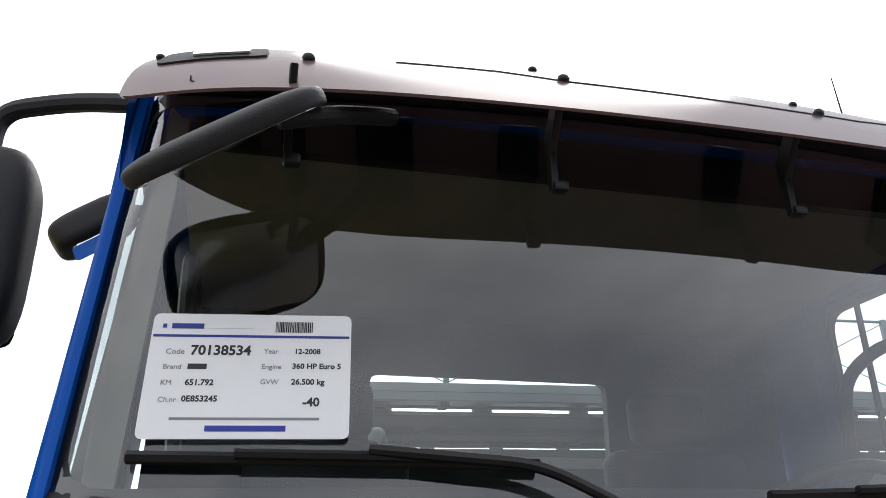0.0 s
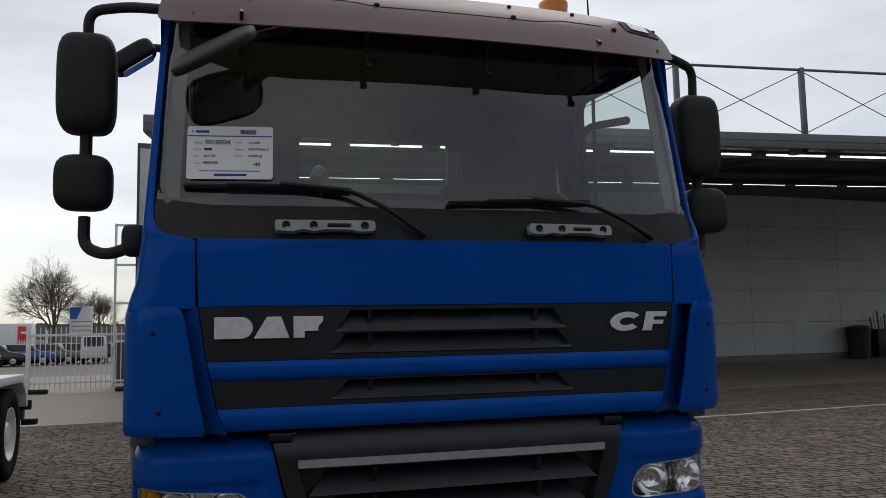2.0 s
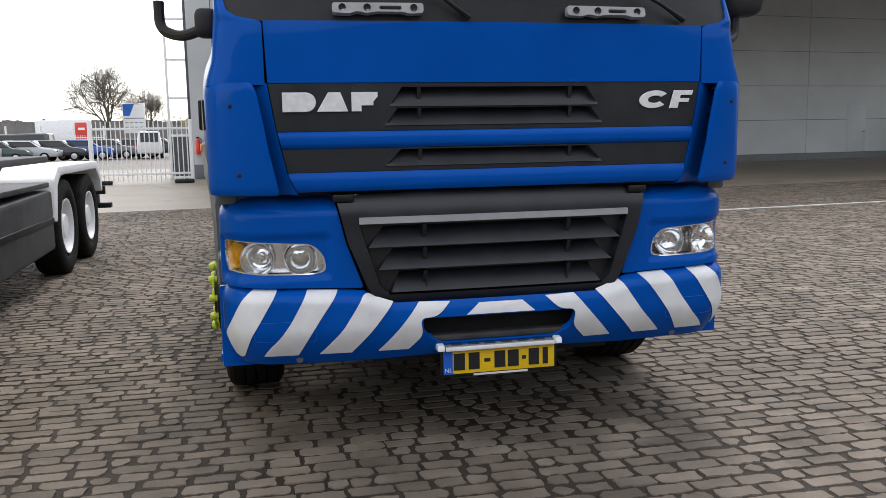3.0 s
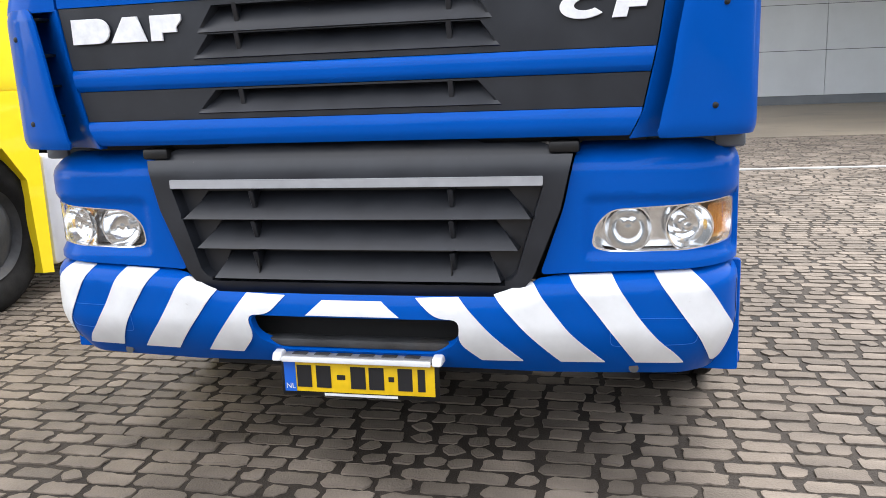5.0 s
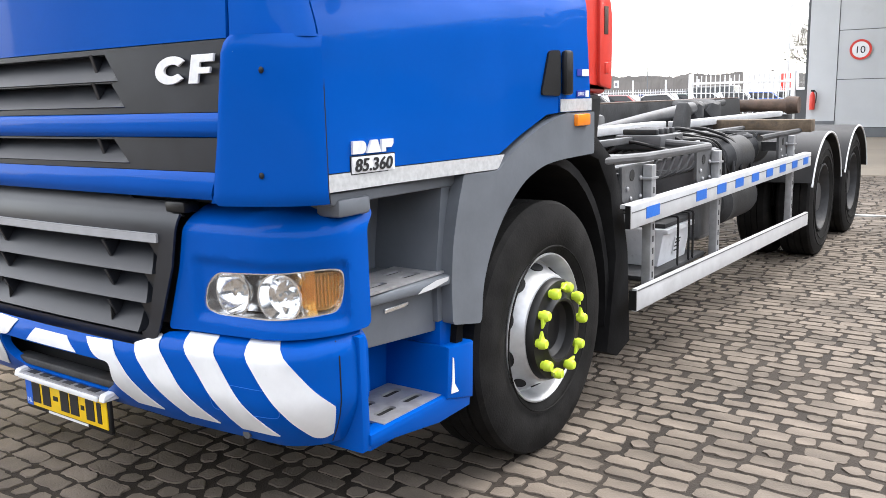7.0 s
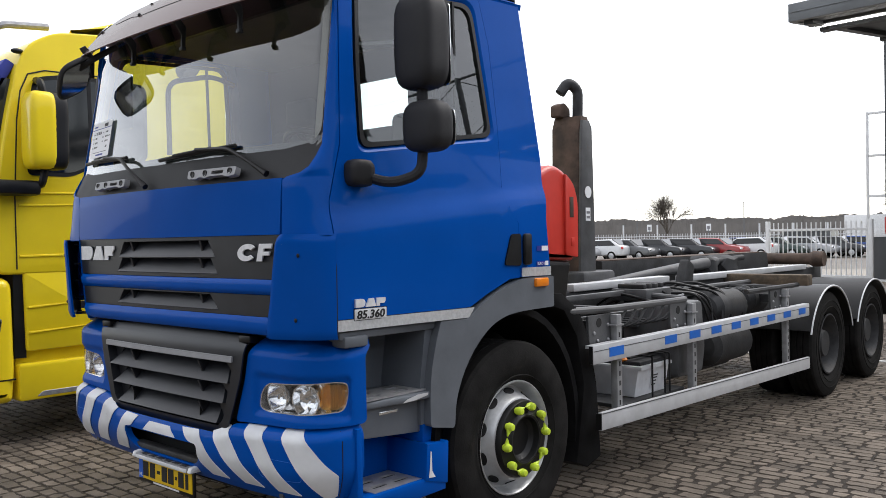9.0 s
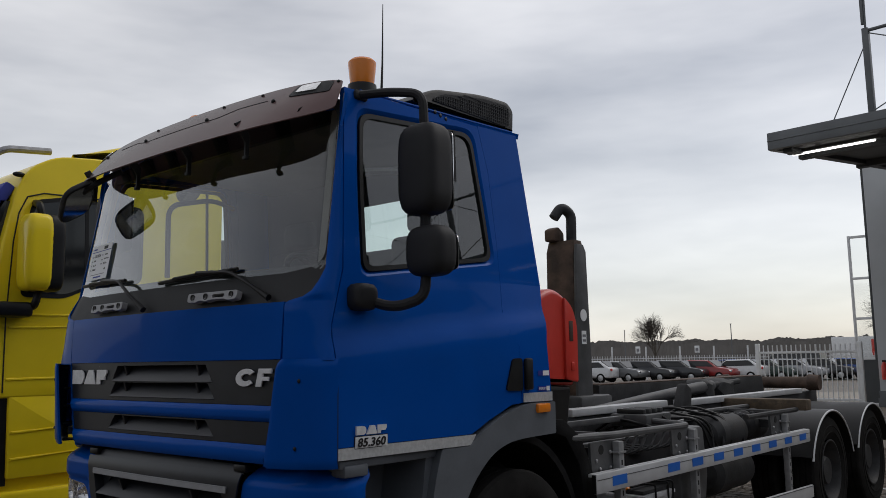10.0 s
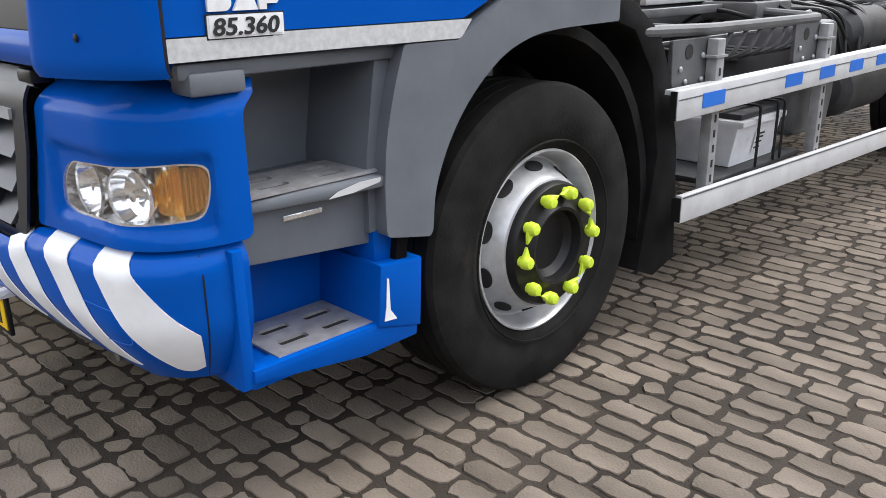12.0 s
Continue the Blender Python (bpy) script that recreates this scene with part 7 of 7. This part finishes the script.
        part("side_skirt", extruded(rounded([(2.82, 0.30), (5.3, 0.34), (5.3, 0.92), (2.82, 0.88)], 0.04, 3), "x", s * 0.7, s * (X - 0.03), bevel=0.03), CHASSIS, t, "dark grey side tank")
        part("skirt_rib", boxed(s * (X - 0.04), s * (X - 0.02), 3.3, 5.3, 0.60, 0.66, bevel=0.01), TRIM, t)
        part("frame_rail", boxed(s * 0.36, s * 0.44, 2.3, 8.5, 0.75, 1.05), CHASSIS, t)
        for y in (6.0, 7.25):
            w = part("rear_wheel", turned(tyre_profile(0.31, 0.50, 0.285), (0, 0, 0), "x", 48), RUBBER, t, "black rear tyre on a white rim")
            part("rim", turned([(0.285, 0.12), (0.294, 0.138), (0.28, 0.138), (0.262, 0.10), (0.25, 0.03), (0.235, 0.0), (0.17, -0.01), (0.15, 0.05), (0.12, 0.12), (0.0, 0.125)], (0, 0, 0), "x", 36), WHITE_STEEL, w)
            # near-black lumps paint the shade in the hand holes
            for k in range(10):
                a = radians(36 * k)
                part("hand_hole", lumped((0.004, 0.205 * math.cos(a), 0.205 * math.sin(a)), (0.02, 0.025, 0.025), 1), CAVITY_SHADE, w)
            w.matrix_basis = pose(1.06 * s, y, 0.50, 0, 0, 0 if s == 1 else 180)
        top = rounded([(5.25, 0.62), (5.37, 0.60), (5.48, 0.95), (5.65, 1.05), (7.6, 1.05), (7.82, 0.9), (7.88, 0.75), (7.95, 0.75), (7.93, 0.95), (7.7, 1.14), (5.55, 1.14), (5.35, 1.02)], 0.03, 3)
        part("mudguard", extruded(top, "x", s * 0.72, s * 1.24, bevel=0.01), WHITE_STEEL, t, "white twin-axle mudguard")
        part("tail_lamp", boxed(s * 0.9, s * 1.2, 8.35, 8.42, 0.68, 0.80, bevel=0.01), TRIM, t)
        part("side_lug", boxed(s * 1.1, s * 1.27, 8.3, 8.45, 0.50, 0.57, bevel=0.01), TRIM, t)
    part("tail_beam", boxed(-1.1, 1.1, 8.4, 8.55, 0.55, 0.75, bevel=0.02), CHASSIS, t)
    part("hook_frame", boxed(-0.5, 0.5, 2.9, 8.5, 1.08, 1.2, bevel=0.02), CHASSIS, t)
    part("lift_tower", boxed(-0.55, 0.55, 2.62, 2.9, 0.9, 2.9, bevel=0.03), CHASSIS, t, "dark headboard behind the yellow cab")
    part("deck_plate", boxed(-1.1, 1.2, 3.3, 5.3, 0.95, 1.0, bevel=0.01), CHASSIS, t)
    for i in range(4):
        part("hose", piped(bend([(0.3 + 0.1 * i, 3.0, 1.1), (0.6 + 0.1 * i, 3.3, 1.35), (0.9, 3.7 + 0.1 * i, 1.2)], 0.2), 0.02, 6), TRIM, t)


yellow_lorry()


# ---- car park, woods and sky line ----
def car_base(name, label, paint, van=False):
    c = thing(name, label, "van" if van else "car", (0, 0, -50), "cars in the car park")
    if van:
        low = rounded([(-2.3, 0.35), (2.3, 0.35), (2.35, 0.9), (2.2, 1.15), (1.65, 1.25), (1.15, 1.9), (-2.25, 1.95), (-2.35, 1.0)], 0.15, 4)
        glass = rounded([(1.5, 1.25), (1.05, 1.8), (-2.0, 1.84), (-2.1, 1.28)], 0.06, 3)
    else:
        low = rounded([(-2.05, 0.32), (2.05, 0.32), (2.12, 0.62), (1.95, 0.84), (1.1, 0.96), (0.45, 1.42), (-1.2, 1.46), (-1.85, 1.05), (-2.1, 0.95)], 0.14, 4)
        glass = rounded([(0.95, 0.98), (0.40, 1.36), (-1.15, 1.39), (-1.65, 1.02)], 0.06, 3)
    bm = extruded(low, "y", -0.86, 0.86, bevel=0.12, seg=3)
    for v in bm.verts:
        if v.co.z > 0.95:
            v.co.y *= 1 - 0.16 * (v.co.z - 0.95) / (1.0 if van else 0.5)
    part("body", bm, paint, c)
    gl = extruded(glass, "y", -0.865, 0.865, bevel=0.01, seg=1)
    for v in gl.verts:
        if v.co.z > 0.95:
            v.co.y *= 1 - 0.155 * (v.co.z - 0.95) / (1.0 if van else 0.5)
    part("glasshouse", gl, CAR_GLASS, c)
    part("windscreen", extruded([(1.06, 1.0), (0.46, 1.41), (0.48, 1.43), (1.12, 1.0)] if not van else [(1.66, 1.26), (1.17, 1.86), (1.2, 1.87), (1.72, 1.26)], "y", -0.66, 0.66), CAR_GLASS, c)
    part("rear_window", extruded([(-1.25, 1.44), (-1.83, 1.06), (-1.87, 1.07), (-1.28, 1.46)] if not van else [(-2.28, 1.85), (-2.35, 1.2), (-2.37, 1.2), (-2.3, 1.85)], "y", -0.62, 0.62), CAR_GLASS, c)
    for x in (-1.32, 1.30):
        for s in (-1, 1):
            w = part("wheel", turned([(0.0, 0.1), (0.2, 0.1), (0.31, 0.09), (0.32, 0.0), (0.31, -0.09), (0.0, -0.1)], (x, s * 0.78, 0.32), "y", 20), RUBBER, c)
            part("wheel_disc", turned([(0.0, 0.104), (0.19, 0.104), (0.2, 0.1)], (x, s * 0.78, 0.32), "y", 12, s), SILVER, w)
    for s in (-1, 1):
        part("headlamp", boxed(1.9, 2.1, s * 0.55, s * 0.8, 0.62, 0.76, bevel=0.03), CHROME, c)
        part("tail_lamp", boxed(-2.12, -1.98, s * 0.6, s * 0.82, 0.78, 0.96, bevel=0.03), RED, c)
    return c


def car_paint(name, rgb):
    return material(name, rgb, 0.3, vary=0.04, bump=0.0, coat=0.8)


def build_cars():
    tints = [("white", (0.7, 0.71, 0.72)), ("silver", (0.42, 0.43, 0.45)), ("black", (0.015, 0.015, 0.018)), ("grey", (0.12, 0.125, 0.13)), ("red", (0.30, 0.02, 0.02)), ("blue", (0.015, 0.07, 0.30)), ("dark green", (0.02, 0.045, 0.035))]
    bases = [car_base("parked_car", f"{n} hatchback in a row of the car park", car_paint("paint_" + n.replace(" ", "_"), c)) for n, c in tints]
    vans = [car_base("parked_van", "white delivery van in the car park", car_paint("paint_van_white", (0.7, 0.71, 0.72)), True), car_base("parked_van", "dark grey passenger van in the car park", car_paint("paint_van_grey", (0.06, 0.062, 0.06)), True)]
    order = [0, 1, 2, 2, 4, 0, 6, 3, 2, 5, 3, 1, 0, 2, 5, 4]
    used = set()

    def park(base, m):
        if base.name in used:
            copy_thing(base, m)
        else:
            used.add(base.name)
            base.matrix_world = m
    # the slanted row in front of the long fence
    for i, k in enumerate([2, 3, 6, 2, 1, 0, 3, 2, 2, 4, 0, 6, 1, 2, 5, 3, 4, 2]):
        d = 2.05 * (i - 5)
        park(bases[k], pose(-26.8 + 0.755 * d, 48.6 + 0.656 * d, 0, 0, 0, (176 if k == 0 else -4) + (i % 3) * 3))
    # cars and vans seen past the gate
    park(vans[1], pose(-17.5, 62, 0, 0, 0, 175))
    park(bases[5], pose(-22.5, 62, 0, 0, 0, 170))
    park(bases[2], pose(-15, 71, 0, 0, 0, 185))
    park(bases[1], pose(-12.6, 73, 0, 0, 0, 120))
    park(vans[0], pose(-8.5, 62, 0, 0, 0, 95))
    for b in (*bases, *vans):
        if b.name not in used:
            b.matrix_world = pose(-34, 60, 0)


build_cars()


def bare_tree(x, y, height, seed, spread=1.0, forks=4):
    r = random.Random(seed)
    t = thing("bare_tree", "bare winter tree with a wide twiggy crown", "tree", (x, y, 0))
    trunk, crown = bmesh.new(), bmesh.new()
    tube(trunk, [(0, 0, 0), (0.05, 0, height * 0.1), (0.0, 0.05, height * 0.26)], [height * 0.026, height * 0.02, height * 0.017], 8)

    def grow(p, d, length, rad, depth):
        n = 3
        pts = [Vector(p)]
        for i in range(n):
            d = (d + Vector((r.gauss(0, 0.13), r.gauss(0, 0.13), r.gauss(0.03, 0.08)))).normalized()
            pts.append(pts[-1] + d * length / n)
        tube(crown, pts, [rad * (1 - 0.4 * i / n) for i in range(n + 1)], 5 if depth > 2 else 3, False)
        if depth == 0:
            return
        for k in range(forks):
            a, b = r.uniform(0, 2 * math.pi), r.uniform(0.35, 0.85) * spread
            side = d.orthogonal().normalized()
            side = Matrix.Rotation(a, 3, d) @ side
            at = pts[-1] if k == 0 else pts[1].lerp(pts[-1], r.uniform(0.1, 0.95))
            grow(at, (d * math.cos(b) + side * math.sin(b)).normalized(), length * r.uniform(0.58, 0.82), rad * 0.56, depth - 1)
    for k in range(6):
        a = k * 1.05 + r.uniform(-0.3, 0.3)
        lean = 0.25 if k == 0 else r.uniform(0.4, 0.9) * spread
        grow((0, 0.03, height * (0.22 + 0.02 * (k % 3))), Vector((math.cos(a) * math.sin(lean), math.sin(a) * math.sin(lean), math.cos(lean))), height * 0.27, height * 0.011, 5)
    part("trunk", trunk, BARK, t)
    part("crown", crown, BARK, t, "bare twigs")


bare_tree(-20.2, 118.5, 13.0, 3, 0.95)
bare_tree(-15.8, 124.5, 9.2, 8, 0.9)
bare_tree(-50.6, 106, 8.0, 11, 0.7, 4)


def woods():
    """Far winter woodland: ragged belts one behind the other."""
    r = random.Random(7)
    verts, faces = [], []
    for dist, base in ((168, 4.1), (178, 4.7), (188, 5.2), (198, 5.6)):
        n0, count = len(verts), 0
        a, h, drift = -78.0, base, 0.0
        while a < 40:
            h += 0.25 * (base + drift - h) + r.gauss(0, 0.11)
            drift = 0.25 * math.sin(a * 0.9 + dist) + 0.2 * math.sin(a * 2.3 + dist * 0.7)
            for z, back in ((-0.5, 0.0), (h * 0.6, 0.3 + r.uniform(-0.1, 0.1)), (h, 0.6 + r.uniform(-0.1, 0.1))):
                verts.append(((dist + back) * math.sin(radians(a)), (dist + back) * math.cos(radians(a)), z))
            a += r.uniform(0.05, 0.14)
            count += 1
        for i in range(count - 1):
            p = n0 + 3 * i
            faces += [(p, p + 3, p + 4, p + 1), (p + 1, p + 4, p + 5, p + 2)]
    me = bpy.data.meshes.new("woodland")
    me.from_pydata(verts, [], faces)
    me.materials.append(WOODLAND)
    tagged(new("woodland", me), "dark belt of far bare woodland", "woods", kind="stuff")


woods()


def park_lamps():
    base = None
    for x, y in ((-34, 92), (-52, 100)):
        if base is None:
            base = thing("street_lamp", "tall thin grey lamp post in the car park", "street lamp", (x, y, 0), "lamp posts")
            part("pole", piped([(0, 0, 0), (0, 0, 5.4)], [0.07, 0.05], 8), FASCIA, base)
            part("lamp_head", boxed(-0.08, 0.08, -0.08, 0.08, 5.38, 5.46, bevel=0.02), FASCIA, base)
        else:
            copy_thing(base, pose(x, y, 0))
    base = None
    for x, y in ((-27.8, 57.7), (-24.3, 60.8)):
        if base is None:
            base = thing("bay_sign", "small white parking bay sign on a post", "sign", (x, y, 0), "bay signs")
            part("post", piped([(0, 0, 0), (0, 0, 2.2)], 0.03, 8), FASCIA, base)
            part("panel", boxed(-0.2, 0.2, -0.02, 0.02, 2.0, 2.55, bevel=0.01), WHITE_STEEL, base)
            part("symbol_bar", boxed(-0.11, 0.11, -0.03, -0.02, 2.15, 2.38), INK_GREY, base)
        else:
            copy_thing(base, pose(x, y, 0))
    ban = thing("banner_sign", "pale blue and white advertising board by the car park", "sign", (-16.8, 118.5, 0), rz=-8)
    part("board", boxed(-1.5, 1.5, -0.03, 0.03, 2.25, 6.3, bevel=0.01), WHITE_STEEL, ban)
    part("blue_field", extruded([(-1.45, 4.6), (-0.6, 4.6), (0.1, 6.2), (-1.45, 6.2)], "y", -0.036, -0.03), STICKER_BLUE, ban)
    for z in (4.2, 3.6, 3.0):
        part("text_bar", boxed(-1.3, 1.3, -0.034, -0.03, z, z + 0.12), INK_GREY, ban)
    for x in (-0.9, 0.9):
        part("leg", boxed(x - 0.06, x + 0.06, -0.03, 0.03, 0, 2.25), FASCIA, ban)


park_lamps()


def box_trailer():
    t = thing("box_trailer", "white box trailer with a red rear panel beyond the cars", "trailer", (-21.1, 95, 0), rz=2)
    part("box", boxed(-2.65, 2.65, -1.2, 1.2, 0.95, 3.6, bevel=0.05), WHITE_STEEL, t)
    part("red_panel", boxed(1.3, 2.5, -1.225, -1.205, 1.5, 3.3, bevel=0.005), RED, t, "red panel on the side")
    part("white_bar", boxed(1.6, 2.3, -1.24, -1.226, 2.5, 2.75), WHITE_STEEL, t)
    part("chassis", boxed(-2.5, 2.5, -1.0, 1.0, 0.7, 0.94), CHASSIS, t)
    for x in (1.1, 2.0):
        for k in (-1, 1):
            part("wheel", turned([(0.0, 0.14), (0.4, 0.14), (0.48, 0.1), (0.48, -0.1), (0.0, -0.14)], (x, k * 0.95, 0.48), "y", 20), RUBBER, t)


box_trailer()


# ---- block paving ----
def paver_shapes(r, fine):
    """Worn clay blocks with ragged outlines: whole ones, short ones and broken pieces."""
    made = []
    for length, count in ((0.182, 26), (0.132, 10), (0.085, 12)):
        for k in range(count):
            hx, hy = length / 2 * r.uniform(0.92, 1.03), 0.0405 * r.uniform(0.88, 1.04)
            corner = [r.choice((0.004, 0.006, 0.008, 0.012, 0.022)) for _ in range(4)]
            if length < 0.1:
                corner = [c + r.uniform(0.0, 0.016) for c in corner]
            ring = []
            for (sx, sy), c, turn in zip(((-1, -1), (1, -1), (1, 1), (-1, 1)), corner, (0, 1, 0, 1)):
                a, b = (sx * hx, sy * (hy - c)), (sx * (hx - c), sy * hy)
                ring += [a, b] if turn == 0 else [b, a]
            step = 0.022 if fine else 1.0
            full = []
            for p, q in zip(ring, ring[1:] + ring[:1]):
                n = max(1, int(math.hypot(q[0] - p[0], q[1] - p[1]) / step))
                full += [(p[0] + (q[0] - p[0]) * i / n, p[1] + (q[1] - p[1]) * i / n) for i in range(n)]
            j = 0.0052 if fine else 0.006
            ring = [(x + r.uniform(-j, j), y + r.uniform(-j, j)) for x, y in full]
            top = [(x * 0.97, y * 0.95, r.uniform(-0.002, 0.0012)) for x, y in ring]
            low = [(x, y, -0.019) for x, y in ring]
            n = len(ring)
            made.append((length, np.array(top + low), [tuple(range(n))] + [(i, n + i, n + (i + 1) % n, (i + 1) % n) for i in range(n)]))
    return made


def build_paving():
    r = random.Random(12)
    near_shapes, far_shapes = paver_shapes(r, True), paver_shapes(r, False)
    bed = structure("paving_bed", boxed(-16, 20, -7, 15.38, -0.029, -0.0055), SAND, "dark wet soil in the joints of the paving", "ground")
    meshes = []
    for _, v, f in near_shapes:
        me = bpy.data.meshes.new("paver")
        me.from_pydata([tuple(p) for p in v], [], f)
        me.materials.append(PAVER)
        meshes.append(me)
    verts, faces, total, singles = [], [], 0, 0
    dy = 0.096
    for j in range(int(22.2 / dy)):
        y = -6.9 + dy * (j + 0.5)
        x0 = -15.95 - (j % 2) * 0.1 - r.uniform(0, 0.04)
        while x0 < 19.8:
            patch = math.sin(x0 * 1.9 + 1.3) * math.sin(y * 1.6 + 0.4)  # some stretches hold more broken blocks
            u = r.random()
            k = r.randrange(26) if u < 0.72 - 0.45 * max(0.0, patch) else r.randrange(26, 36) if u < 0.85 - 0.3 * max(0.0, patch) else r.randrange(36, 48)
            length, v, f = near_shapes[k] if -4.5 < x0 < 6.5 and -3.0 < y < 6.0 else far_shapes[k]
            x = x0 + length / 2
            x0 += length + r.uniform(0.005, 0.022) + 0.03 * max(0.0, patch) * r.random()
            px, py, a, dz = x, y + r.uniform(-0.004, 0.004), r.gauss(0, 0.022) + (math.pi if r.random() < 0.5 else 0), r.gauss(0, 0.0013)
            if singles < 300 and 1.35 < x < 3.0 and -0.2 < y < 2.3 and (x - 1.35) + (y + 0.2) < 3.4:
                ob = new("paver", meshes[k])
                ob.parent = bed
                ob.matrix_basis = Matrix.Translation((px, py, dz)) @ Matrix.Rotation(a, 4, "Z")
                singles += 1
                continue
            ca, sa = math.cos(a), math.sin(a)
            q = np.empty_like(v)
            q[:, 0], q[:, 1], q[:, 2] = px + v[:, 0] * ca - v[:, 1] * sa, py + v[:, 0] * sa + v[:, 1] * ca, v[:, 2] + dz
            verts.append(q)
            faces += [tuple(t + total for t in g) for g in f]
            total += len(v)
    me = bpy.data.meshes.new("pavers")
    me.from_pydata(np.concatenate(verts).tolist(), [], faces)
    me.materials.append(PAVER)
    ob = new("pavers", me)
    ob.parent = bed
    tagged(ob, "worn brown-grey paving blocks", kind="stuff")


build_paving()
